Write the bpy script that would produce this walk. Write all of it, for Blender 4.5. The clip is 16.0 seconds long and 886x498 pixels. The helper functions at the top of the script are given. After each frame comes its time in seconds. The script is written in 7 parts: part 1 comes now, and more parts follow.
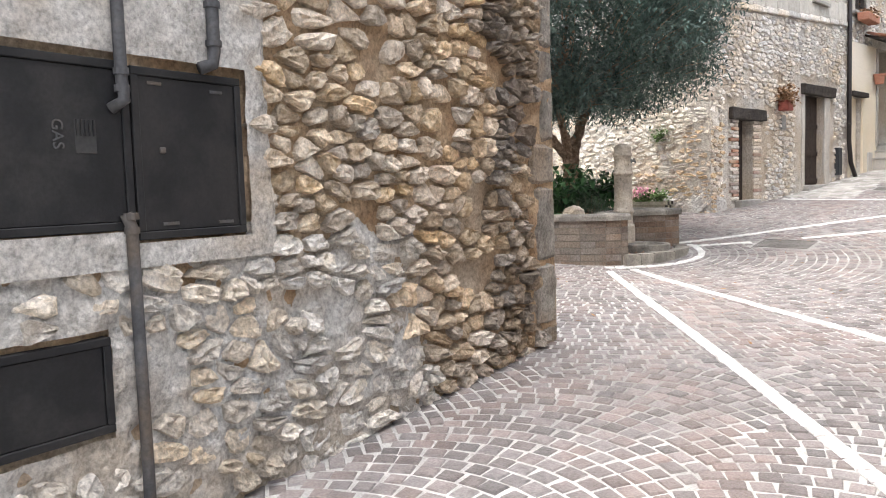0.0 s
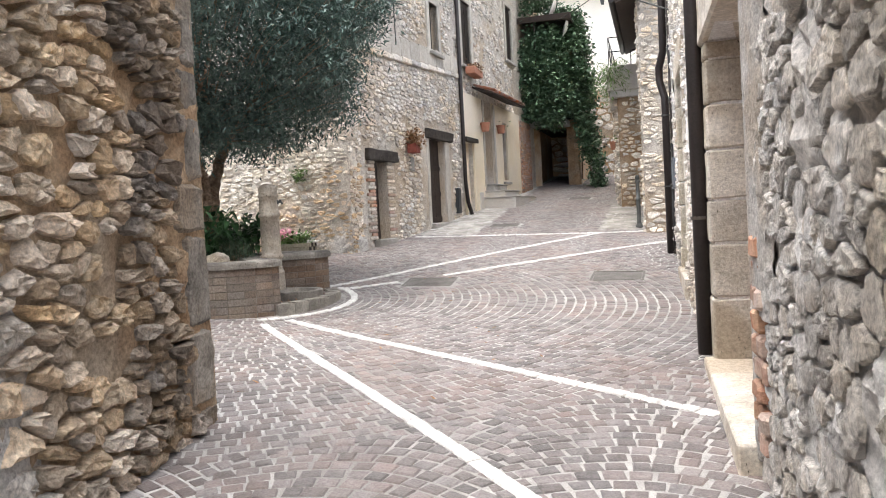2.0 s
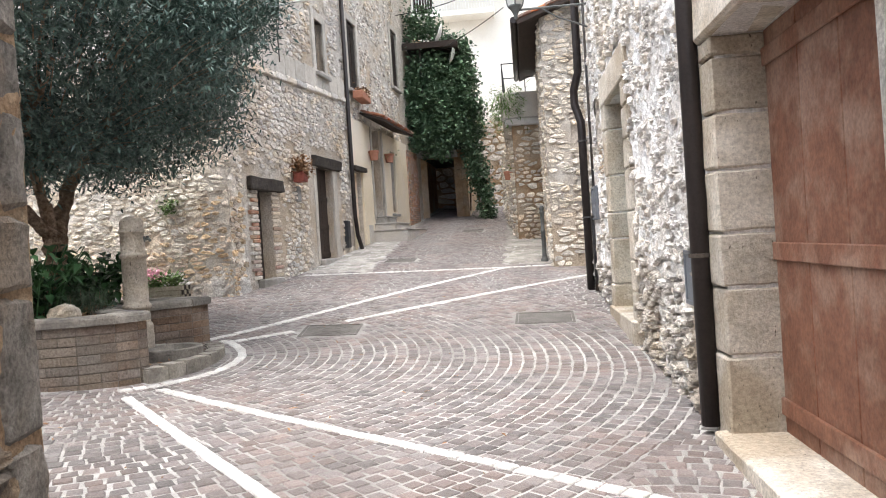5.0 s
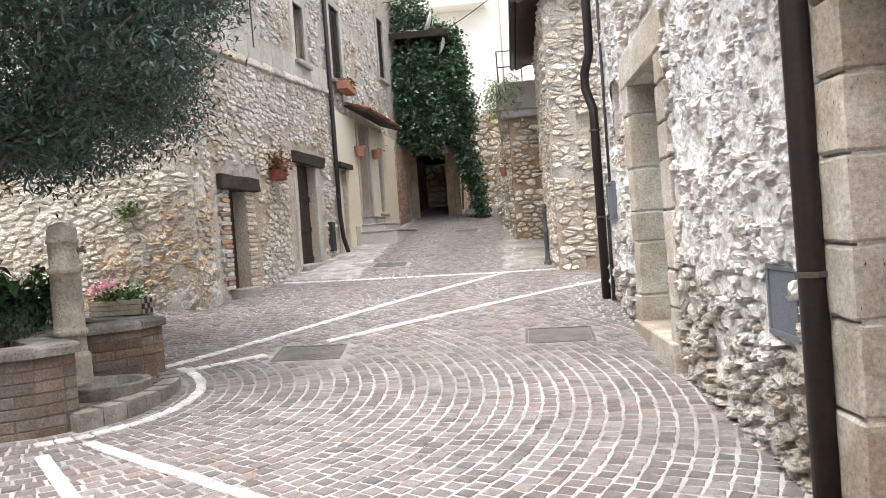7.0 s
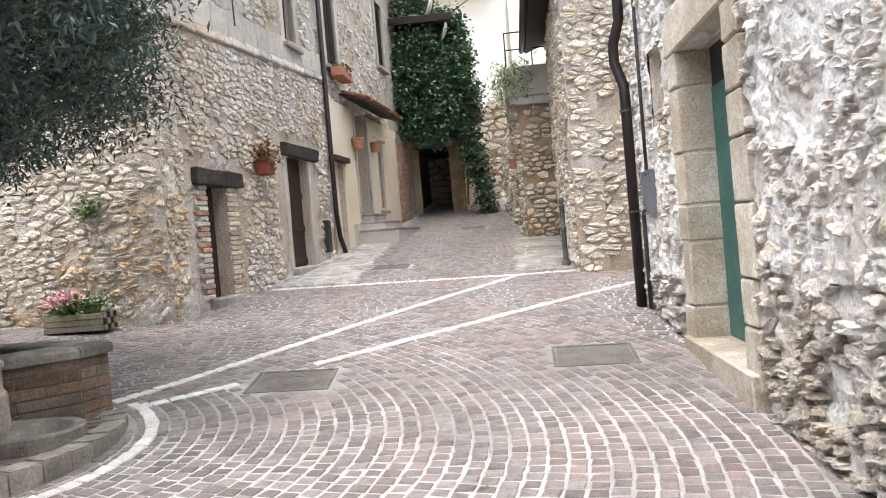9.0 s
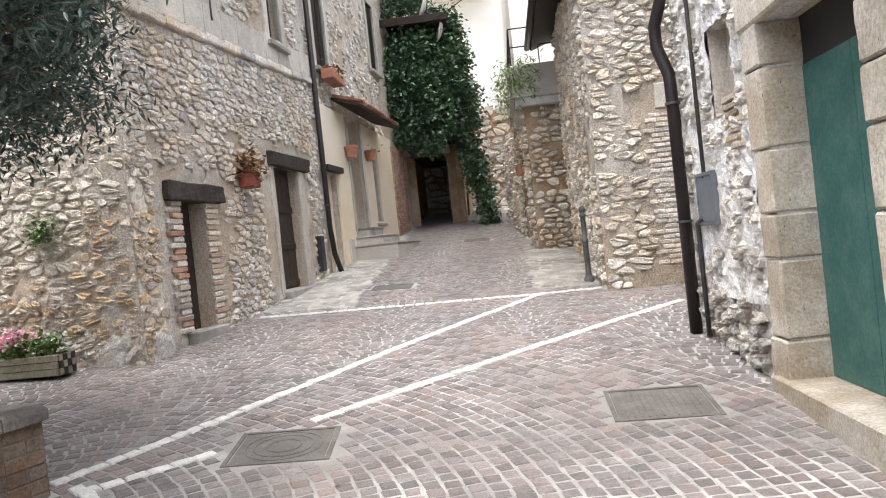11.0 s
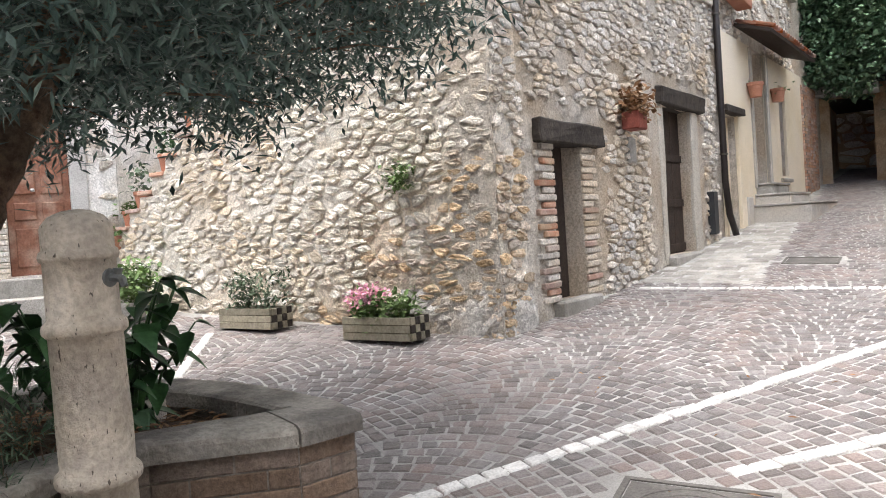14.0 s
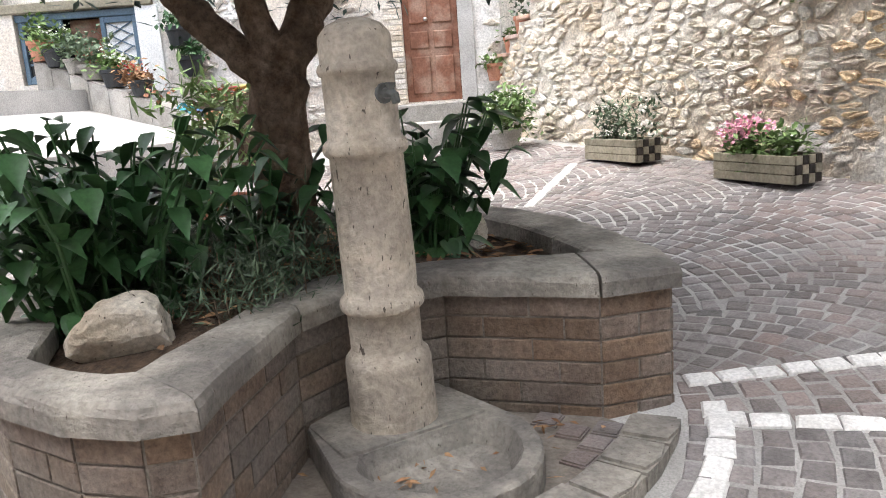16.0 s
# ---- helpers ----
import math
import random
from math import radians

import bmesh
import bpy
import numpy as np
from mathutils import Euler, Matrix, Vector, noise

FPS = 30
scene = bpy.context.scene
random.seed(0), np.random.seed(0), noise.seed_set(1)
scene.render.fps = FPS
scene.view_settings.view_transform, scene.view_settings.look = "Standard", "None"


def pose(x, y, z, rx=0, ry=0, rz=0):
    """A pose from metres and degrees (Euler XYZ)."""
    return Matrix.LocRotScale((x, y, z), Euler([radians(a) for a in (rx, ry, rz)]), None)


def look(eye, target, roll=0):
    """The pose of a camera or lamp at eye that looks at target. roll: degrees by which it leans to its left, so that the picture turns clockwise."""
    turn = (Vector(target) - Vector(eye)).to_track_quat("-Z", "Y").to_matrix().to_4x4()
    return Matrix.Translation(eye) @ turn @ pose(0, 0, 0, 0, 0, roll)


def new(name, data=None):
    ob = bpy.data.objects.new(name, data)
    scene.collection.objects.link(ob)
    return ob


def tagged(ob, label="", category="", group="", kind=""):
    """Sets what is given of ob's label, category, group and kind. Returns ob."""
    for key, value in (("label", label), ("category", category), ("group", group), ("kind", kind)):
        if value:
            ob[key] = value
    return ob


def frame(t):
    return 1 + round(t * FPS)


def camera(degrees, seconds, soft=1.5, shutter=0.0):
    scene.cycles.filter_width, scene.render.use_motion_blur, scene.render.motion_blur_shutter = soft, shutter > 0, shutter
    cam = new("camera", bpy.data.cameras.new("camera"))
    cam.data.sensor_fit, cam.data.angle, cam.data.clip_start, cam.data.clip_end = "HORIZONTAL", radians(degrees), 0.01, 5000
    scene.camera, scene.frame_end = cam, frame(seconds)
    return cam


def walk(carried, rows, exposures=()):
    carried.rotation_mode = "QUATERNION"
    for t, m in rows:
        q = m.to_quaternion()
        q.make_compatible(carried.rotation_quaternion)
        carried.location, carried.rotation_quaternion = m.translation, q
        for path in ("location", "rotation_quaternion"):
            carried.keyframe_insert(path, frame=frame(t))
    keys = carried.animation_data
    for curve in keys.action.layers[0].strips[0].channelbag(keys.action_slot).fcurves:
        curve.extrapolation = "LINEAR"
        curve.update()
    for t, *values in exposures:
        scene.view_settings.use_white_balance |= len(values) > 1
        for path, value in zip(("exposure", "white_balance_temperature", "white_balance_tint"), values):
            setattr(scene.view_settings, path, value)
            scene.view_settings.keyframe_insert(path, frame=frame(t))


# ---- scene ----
cam = camera(59.8, 16.0, soft=1.0)
PATH = [
    (0, (0.008, 0.032, 1.342), (-1.346, 1.497, 1.193), -1.9),
    (0.5, (-0.167, 0.178, 1.342), (-1.307, 1.814, 1.181), -1.9),
    (1, (-0.319, 0.39, 1.347), (-1.26, 2.147, 1.18), -2.1),
    (1.5, (-0.435, 0.519, 1.351), (-1.173, 2.372, 1.198), -2.7),
    (2, (-0.591, 0.642, 1.393), (-1.129, 2.566, 1.305), -3.1),
    (2.5, (-0.706, 0.735, 1.456), (-1.127, 2.69, 1.451), -2.7),
    (3, (-0.816, 0.896, 1.491), (-1.219, 2.852, 1.583), -2.4),
    (3.5, (-0.873, 1.089, 1.467), (-1.226, 3.055, 1.554), -3.1),
    (4, (-0.993, 1.331, 1.423), (-1.248, 3.315, 1.453), -3.5),
    (4.2, (-1.052, 1.43, 1.426), (-1.281, 3.417, 1.432), -3.4),
    (6.3, (-1.558, 2.835, 1.506), (-1.756, 4.825, 1.473), -4.1),
    (6.5, (-1.537, 2.954, 1.503), (-1.728, 4.945, 1.47), -4.3),
    (7, (-1.527, 3.234, 1.543), (-1.711, 5.225, 1.512), -4.3),
    (7.5, (-1.557, 3.603, 1.578), (-1.744, 5.594, 1.543), -4.4),
    (8, (-1.597, 3.916, 1.575), (-1.785, 5.907, 1.541), -4.8),
    (8.5, (-1.605, 4.239, 1.596), (-1.792, 6.23, 1.564), -5.0),
    (8.7, (-1.638, 4.382, 1.593), (-1.83, 6.372, 1.552), -4.9),
    (10.8, (-2.0, 5.766, 1.687), (-2.181, 7.758, 1.652), -6.3),
    (11, (-2.047, 5.886, 1.702), (-2.216, 7.879, 1.684), -6.2),
    (11.5, (-2.133, 6.208, 1.7), (-2.296, 8.201, 1.695), -6.0),
    (12, (-2.179, 6.559, 1.729), (-2.342, 8.552, 1.729), -5.4),
    (12.5, (-2.297, 6.868, 1.74), (-2.492, 8.859, 1.733), -4.9),
    (13, (-2.499, 7.129, 1.725), (-2.865, 9.095, 1.688), -4.7),
    (13.5, (-2.644, 7.424, 1.71), (-3.399, 9.276, 1.686), -4.4),
    (14, (-2.778, 7.616, 1.742), (-3.832, 9.314, 1.693), -3.8),
    (14.5, (-2.896, 7.803, 1.728), (-4.28, 9.242, 1.618), -3.7),
    (15, (-2.932, 7.95, 1.714), (-4.583, 9.065, 1.535), -3.5),
    (15.3, (-2.963, 8.066, 1.718), (-4.676, 9.068, 1.471), -3.3),
    (15.5, (-2.913, 8.108, 1.709), (-4.646, 9.062, 1.416), -3.9),
    (16, (-2.903, 8.203, 1.657), (-4.631, 9.125, 1.253), -4.2),
]
walk(cam, [(t, look(eye, target, roll)) for t, eye, target, roll in PATH], [(0, 2.28), (0.6, 2.28), (1.5, 2.1), (2.5, 2.0), (4.0, 1.97), (8.5, 2.0), (12.5, 1.9), (13.2, 1.95), (14.0, 2.15), (15.0, 2.42), (15.5, 2.38), (16.0, 2.38)])

# world, sun and exposure: bright overcast daylight
world = bpy.data.worlds.new("sky")
scene.world = world
world.use_nodes = True
wn, wl = world.node_tree.nodes, world.node_tree.links
sky = wn.new("ShaderNodeTexSky")
sky.sky_type, sky.sun_disc = "NISHITA", False
sky.sun_elevation, sky.sun_rotation = radians(79), radians(207)
sky.dust_density, sky.ozone_density = 4.0, 1.0
grey = wn.new("ShaderNodeHueSaturation")
grey.inputs["Saturation"].default_value = 0.55
wl.new(sky.outputs[0], grey.inputs["Color"])
wl.new(grey.outputs[0], wn["Background"].inputs[0])
wn["Background"].inputs[1].default_value = 0.15
sun = new("sun", bpy.data.lights.new("sun", "SUN"))
sun.data.energy, sun.data.angle, sun.data.color = 1.0, radians(80), (1.0, 0.985, 0.965)
sun.matrix_world = look((-2.6, -5.2, 30), (0, 0, 0))


# ---- materials ----
def mat(name, c1, c2, scale=3.0, rough=0.85, bump=0.4, fine=60.0, var=0.25, c3=None, big=0.6, metal=0.0, dist=0.02, vor=0.0, hue=0.0, rock=0.0, pits=0.0, mottle=0.78):
    """Two-scale noise between base colours, with piece-by-piece variation and relief."""
    m = bpy.data.materials.new(name)
    m.use_nodes = True
    n, l = m.node_tree.nodes, m.node_tree.links
    b = n["Principled BSDF"]
    tc = n.new("ShaderNodeTexCoord")
    geo = n.new("ShaderNodeNewGeometry")
    oi = n.new("ShaderNodeObjectInfo")

    def noise_node(s, detail=6.0, rgh=0.6):
        t = n.new("ShaderNodeTexNoise")
        t.inputs["Scale"].default_value, t.inputs["Detail"].default_value, t.inputs["Roughness"].default_value = s, detail, rgh
        l.new(geo.outputs["Position"], t.inputs["Vector"])
        return t

    def mix(a, bb, f, kind="MIX"):
        x = n.new("ShaderNodeMix")
        x.data_type, x.blend_type = "RGBA", kind
        for sock, val in ((x.inputs["A"], a), (x.inputs["B"], bb), (x.inputs["Factor"], f)):
            if hasattr(val, "links"):
                l.new(val, sock)
            else:
                sock.default_value = val
        return x.outputs["Result"]

    def ramp(src, lo, hi):
        r = n.new("ShaderNodeMapRange")
        r.inputs["From Min"].default_value, r.inputs["From Max"].default_value = lo, hi
        l.new(src, r.inputs["Value"])
        return r.outputs["Result"]

    n1, n2, n3 = noise_node(scale), noise_node(fine, 4.0 if mottle > 0.7 else 9.0, 0.6 if mottle > 0.7 else 0.72), noise_node(big, 3.0)
    col = mix((*c1, 1), (*c2, 1), ramp(n1.outputs["Fac"], 0.35, 0.65))
    if c3:
        col = mix(col, (*c3, 1), ramp(n3.outputs["Fac"], 0.46, 0.62))
    if var:
        add = n.new("ShaderNodeMath")
        add.operation = "ADD"
        l.new(oi.outputs["Random"], add.inputs[0])
        l.new(geo.outputs["Random Per Island"], add.inputs[1])
        fr = n.new("ShaderNodeMath")
        fr.operation = "FRACT"
        l.new(add.outputs[0], fr.inputs[0])
        hs = n.new("ShaderNodeHueSaturation")
        mr = n.new("ShaderNodeMapRange")
        mr.inputs["To Min"].default_value, mr.inputs["To Max"].default_value = 1 - var, 1 + var
        l.new(fr.outputs[0], mr.inputs["Value"])
        l.new(mr.outputs["Result"], hs.inputs["Value"])
        if hue:
            f2 = n.new("ShaderNodeMath")
            f2.operation = "MULTIPLY"
            f2.inputs[1].default_value = 7.31
            l.new(fr.outputs[0], f2.inputs[0])
            f3 = n.new("ShaderNodeMath")
            f3.operation = "FRACT"
            l.new(f2.outputs[0], f3.inputs[0])
            ms = n.new("ShaderNodeMapRange")
            ms.inputs["To Min"].default_value, ms.inputs["To Max"].default_value = 1 - hue, 1 + hue
            l.new(f3.outputs[0], ms.inputs["Value"])
            l.new(ms.outputs["Result"], hs.inputs["Saturation"])
        l.new(col, hs.inputs["Color"])
        col = hs.outputs["Color"]
    speck = ramp(n2.outputs["Fac"], 0.34, 0.62)
    dark = n.new("ShaderNodeMapRange")
    dark.inputs["To Min"].default_value, dark.inputs["To Max"].default_value = mottle, 1.12 + (0.78 - mottle) * 0.35
    l.new(speck, dark.inputs["Value"])
    hv = n.new("ShaderNodeHueSaturation")
    l.new(dark.outputs["Result"], hv.inputs["Value"])
    l.new(col, hv.inputs["Color"])
    shade = hv.outputs["Color"]
    if pits:
        mp = n.new("ShaderNodeMapping")
        mp.inputs["Scale"].default_value = (1.0, 1.0, 0.35)
        l.new(geo.outputs["Position"], mp.inputs["Vector"])
        hole = noise_node(75.0, 2.0, 0.5)
        l.new(mp.outputs[0], hole.inputs["Vector"])
        shade = mix(shade, (0.09, 0.075, 0.06, 1), ramp(hole.outputs["Fac"], pits, pits + 0.04))
    l.new(shade, b.inputs["Base Color"])
    b.inputs["Roughness"].default_value, b.inputs["Metallic"].default_value = rough, metal
    b.inputs["Specular IOR Level"].default_value = 0.3
    if bump:
        bp = n.new("ShaderNodeBump")
        bp.inputs["Strength"].default_value, bp.inputs["Distance"].default_value = bump, dist
        src = n2.outputs["Fac"]
        if vor:
            v = n.new("ShaderNodeTexVoronoi")
            v.inputs["Scale"].default_value = vor
            l.new(geo.outputs["Position"], v.inputs["Vector"])
            ad = n.new("ShaderNodeMath")
            ad.operation = "ADD"
            l.new(v.outputs["Distance"], ad.inputs[0])
            l.new(src, ad.inputs[1])
            src = ad.outputs[0]
        l.new(src, bp.inputs["Height"])
        if rock:
            n4 = noise_node(15.0, 9.0, 0.72)
            b2 = n.new("ShaderNodeBump")
            b2.inputs["Strength"].default_value, b2.inputs["Distance"].default_value = 1.0, rock
            l.new(n4.outputs["Fac"], b2.inputs["Height"])
            l.new(b2.outputs["Normal"], bp.inputs["Normal"])
        l.new(bp.outputs["Normal"], b.inputs["Normal"])
    return m


M = {}
M["ochre_stone"] = mat("ochre_stone", (0.48, 0.365, 0.25), (0.77, 0.66, 0.525), 12, var=0.3, c3=(0.57, 0.44, 0.31), big=0.9, bump=1.0, fine=46, dist=0.022, hue=0.35, rock=0.014, mottle=0.56)
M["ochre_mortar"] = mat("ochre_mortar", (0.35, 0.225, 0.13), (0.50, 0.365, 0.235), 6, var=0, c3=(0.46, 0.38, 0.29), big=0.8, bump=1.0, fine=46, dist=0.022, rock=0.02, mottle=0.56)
M["grey_stone"] = mat("grey_stone", (0.54, 0.49, 0.43), (0.80, 0.77, 0.73), 11, var=0.26, c3=(0.60, 0.54, 0.46), big=0.7, bump=1.0, fine=46, dist=0.026, hue=0.3, rock=0.016, mottle=0.52)
M["pale_mortar"] = mat("pale_mortar", (0.74, 0.71, 0.67), (0.90, 0.88, 0.85), 6, var=0, c3=(0.68, 0.61, 0.53), big=0.9, bump=1.0, fine=42, dist=0.022, rock=0.018, mottle=0.64)
M["pale_stone"] = mat("pale_stone", (0.57, 0.515, 0.44), (0.83, 0.785, 0.73), 10, var=0.24, c3=(0.66, 0.56, 0.44), big=0.5, bump=1.0, fine=46, dist=0.024, hue=0.35, rock=0.016, mottle=0.56)
M["warm_mortar"] = mat("warm_mortar", (0.47, 0.42, 0.355), (0.64, 0.595, 0.535), 6, var=0, c3=(0.50, 0.41, 0.31), big=0.6, bump=1.0, fine=46, dist=0.026, rock=0.022, mottle=0.55)
M["cream_mortar"] = mat("cream_mortar", (0.72, 0.65, 0.555), (0.88, 0.83, 0.75), 6, var=0, c3=(0.69, 0.58, 0.45), big=0.6, bump=1.0, fine=46, dist=0.026, rock=0.022, mottle=0.58)
M["dark_ochre_stone"] = mat("dark_ochre_stone", (0.36, 0.27, 0.185), (0.60, 0.50, 0.385), 12, var=0.35, c3=(0.20, 0.165, 0.135), big=1.4, bump=1.0, fine=46, dist=0.022, hue=0.35, rock=0.014, mottle=0.5)
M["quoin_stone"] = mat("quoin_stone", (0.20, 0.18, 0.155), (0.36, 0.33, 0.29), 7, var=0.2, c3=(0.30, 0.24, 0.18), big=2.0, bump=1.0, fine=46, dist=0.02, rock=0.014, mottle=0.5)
M["render_grey"] = mat("render_grey", (0.42, 0.40, 0.37), (0.52, 0.50, 0.47), 4, var=0, c3=(0.50, 0.45, 0.38), bump=0.5, fine=50)
M["render_pink"] = mat("render_pink", (0.66, 0.625, 0.57), (0.74, 0.705, 0.65), 2, var=0, c3=(0.60, 0.565, 0.52), bump=0.3, fine=70)
M["yellow_render"] = mat("yellow_render", (0.68, 0.58, 0.42), (0.74, 0.65, 0.50), 1.5, var=0, c3=(0.70, 0.62, 0.50), bump=0.15, fine=120)
M["cream_render"] = mat("cream_render", (0.74, 0.70, 0.62), (0.80, 0.77, 0.70), 1.2, var=0, bump=0.1, fine=90)
M["sett"] = mat("sett", (0.138, 0.124, 0.120), (0.205, 0.186, 0.180), 14, rough=0.5, var=0.30, c3=(0.195, 0.163, 0.152), big=1.1, bump=0.5, fine=80, hue=0.35)
M["joint"] = mat("joint", (0.36, 0.35, 0.335), (0.51, 0.50, 0.48), 8, rough=0.95, var=0, c3=(0.265, 0.255, 0.24), bump=0.5, fine=120)
M["white_sett"] = mat("white_sett", (0.52, 0.51, 0.49), (0.64, 0.63, 0.61), 9, rough=0.6, var=0.12, bump=0.3, fine=70)
M["slab"] = mat("slab", (0.29, 0.275, 0.25), (0.41, 0.39, 0.36), 5, rough=0.8, var=0.22, c3=(0.24, 0.225, 0.20), big=1.4, bump=0.5, fine=55)
M["travertine"] = mat("travertine", (0.36, 0.31, 0.245), (0.52, 0.465, 0.385), 6, rough=0.75, var=0.08, c3=(0.32, 0.28, 0.235), big=2.5, bump=0.5, fine=42, rock=0.012, pits=0.67)
M["cap"] = mat("cap", (0.21, 0.195, 0.168), (0.37, 0.342, 0.298), 4, rough=0.8, var=0.1, c3=(0.15, 0.138, 0.124), big=2.2, bump=0.6, fine=45, rock=0.012, pits=0.71)
M["planter_brick"] = mat("planter_brick", (0.155, 0.110, 0.082), (0.22, 0.168, 0.132), 6, rough=0.85, var=0.22, c3=(0.225, 0.195, 0.165), big=1.0, bump=0.6, fine=50, hue=0.3, rock=0.012, mottle=0.6)
M["planter_joint"] = mat("planter_joint", (0.165, 0.142, 0.12), (0.235, 0.21, 0.182), 8, var=0, c3=(0.14, 0.12, 0.10), big=2.0, bump=0.8, fine=60)
M["red_brick"] = mat("red_brick", (0.34, 0.19, 0.135), (0.46, 0.31, 0.24), 8, var=0.25, c3=(0.44, 0.34, 0.26), big=2, bump=0.5, fine=60, hue=0.35)
M["grey_plaster"] = mat("grey_plaster", (0.46, 0.435, 0.40), (0.66, 0.635, 0.60), 9, var=0, c3=(0.52, 0.45, 0.37), big=1.6, bump=1.0, fine=46, dist=0.022, rock=0.02, mottle=0.56)
M["limewash"] = mat("limewash", (0.82, 0.80, 0.775), (0.93, 0.925, 0.91), 9, var=0, c3=(0.72, 0.675, 0.62), big=2.2, bump=0.9, fine=46, dist=0.02, rock=0.016, mottle=0.66)
M["box_red"] = mat("box_red", (0.17, 0.04, 0.028), (0.24, 0.07, 0.05), 8, rough=0.7, var=0, bump=0.1)
M["lime_stone"] = mat("lime_stone", (0.62, 0.57, 0.51), (0.86, 0.835, 0.80), 11, var=0.26, c3=(0.74, 0.68, 0.60), big=0.7, bump=0.9, fine=46, dist=0.018, hue=0.3, rock=0.012, mottle=0.66)
M["cream_stone"] = mat("cream_stone", (0.63, 0.565, 0.47), (0.88, 0.83, 0.745), 10, var=0.24, c3=(0.68, 0.565, 0.43), big=0.5, bump=1.0, fine=46, dist=0.02, hue=0.22, rock=0.014, mottle=0.6)
M["joint_dark"] = mat("joint_dark", (0.14, 0.118, 0.097), (0.20, 0.178, 0.152), 8, var=0, bump=0.4)
M["iron"] = mat("iron", (0.006, 0.006, 0.007), (0.011, 0.011, 0.012), 6, rough=0.62, var=0, c3=(0.017, 0.016, 0.016), big=3, bump=0.08, fine=60)
M["cover_iron"] = mat("cover_iron", (0.10, 0.092, 0.085), (0.15, 0.139, 0.128), 5, rough=0.7, var=0, bump=0.3, fine=60)
M["lamp_iron"] = mat("lamp_iron", (0.08, 0.085, 0.08), (0.13, 0.135, 0.13), 6, rough=0.55, var=0, bump=0.1, fine=60)
M["pipe"] = mat("pipe", (0.016, 0.012, 0.011), (0.026, 0.019, 0.017), 4, rough=0.42, var=0, bump=0.03, fine=50)
M["grey_pipe"] = mat("grey_pipe", (0.040, 0.040, 0.043), (0.075, 0.075, 0.077), 8, rough=0.6, var=0, c3=(0.075, 0.06, 0.048), big=4, bump=0.1)
M["grey_box"] = mat("grey_box", (0.13, 0.145, 0.165), (0.17, 0.185, 0.205), 3, rough=0.5, var=0, bump=0.04, fine=100)
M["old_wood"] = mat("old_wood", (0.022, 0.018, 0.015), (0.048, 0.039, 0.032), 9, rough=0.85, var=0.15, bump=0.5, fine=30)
M["dark_wood"] = mat("dark_wood", (0.024, 0.016, 0.012), (0.042, 0.028, 0.021), 8, rough=0.7, var=0.12, bump=0.3, fine=35)
M["brown_door"] = mat("brown_door", (0.16, 0.068, 0.040), (0.24, 0.11, 0.07), 8, rough=0.55, var=0.08, c3=(0.30, 0.19, 0.14), big=3, bump=0.2, fine=40)
M["green_paint"] = mat("green_paint", (0.026, 0.105, 0.092), (0.036, 0.13, 0.112), 3, rough=0.45, var=0, c3=(0.06, 0.15, 0.13), big=4, bump=0.06, fine=40)
M["blue_paint"] = mat("blue_paint", (0.09, 0.14, 0.19), (0.12, 0.18, 0.24), 4, rough=0.5, var=0, bump=0.05)
M["terracotta"] = mat("terracotta", (0.36, 0.15, 0.09), (0.45, 0.22, 0.145), 5, rough=0.8, var=0.1, bump=0.15)
M["roof_tile"] = mat("roof_tile", (0.36, 0.16, 0.10), (0.48, 0.27, 0.19), 6, rough=0.85, var=0.3, c3=(0.33, 0.25, 0.20), big=2, bump=0.3, hue=0.4)
M["bark"] = mat("bark", (0.20, 0.125, 0.08), (0.46, 0.34, 0.25), 14, rough=0.95, var=0, c3=(0.19, 0.135, 0.095), big=3, bump=1.0, fine=30, dist=0.03, rock=0.015, mottle=0.5)
M["leaf_olive"] = mat("leaf_olive", (0.055, 0.098, 0.082), (0.125, 0.18, 0.155), 3, rough=0.42, var=0.42, bump=0)
M["leaf_dark"] = mat("leaf_dark", (0.028, 0.076, 0.028), (0.056, 0.128, 0.048), 3, rough=0.4, var=0.35, bump=0)
M["leaf_ivy"] = mat("leaf_ivy", (0.062, 0.120, 0.066), (0.135, 0.215, 0.125), 2, rough=0.4, var=0.45, bump=0)
M["leaf_light"] = mat("leaf_light", (0.10, 0.17, 0.05), (0.15, 0.22, 0.08), 3, rough=0.6, var=0.35, bump=0)
M["herb"] = mat("herb", (0.08, 0.12, 0.07), (0.12, 0.16, 0.10), 3, rough=0.6, var=0.3, bump=0)
M["lavender_leaf"] = mat("lavender_leaf", (0.045, 0.075, 0.042), (0.085, 0.12, 0.075), 3, rough=0.6, var=0.35, bump=0)
M["petal_pink"] = mat("petal_pink", (0.72, 0.30, 0.42), (0.80, 0.45, 0.55), 8, rough=0.6, var=0.15, bump=0)
M["petal_white"] = mat("petal_white", (0.75, 0.74, 0.62), (0.80, 0.80, 0.74), 8, rough=0.6, var=0.1, bump=0)
M["petal_red"] = mat("petal_red", (0.50, 0.05, 0.05), (0.60, 0.12, 0.08), 8, rough=0.6, var=0.15, bump=0)
M["soil"] = mat("soil", (0.05, 0.033, 0.022), (0.11, 0.075, 0.05), 25, rough=1.0, var=0, bump=1.0, fine=60, dist=0.03)
M["dry_leaf"] = mat("dry_leaf", (0.20, 0.10, 0.05), (0.32, 0.20, 0.11), 6, rough=0.9, var=0.4, bump=0)
M["box_wood"] = mat("box_wood", (0.20, 0.18, 0.13), (0.28, 0.25, 0.19), 9, rough=0.85, var=0.15, bump=0.3, fine=40)
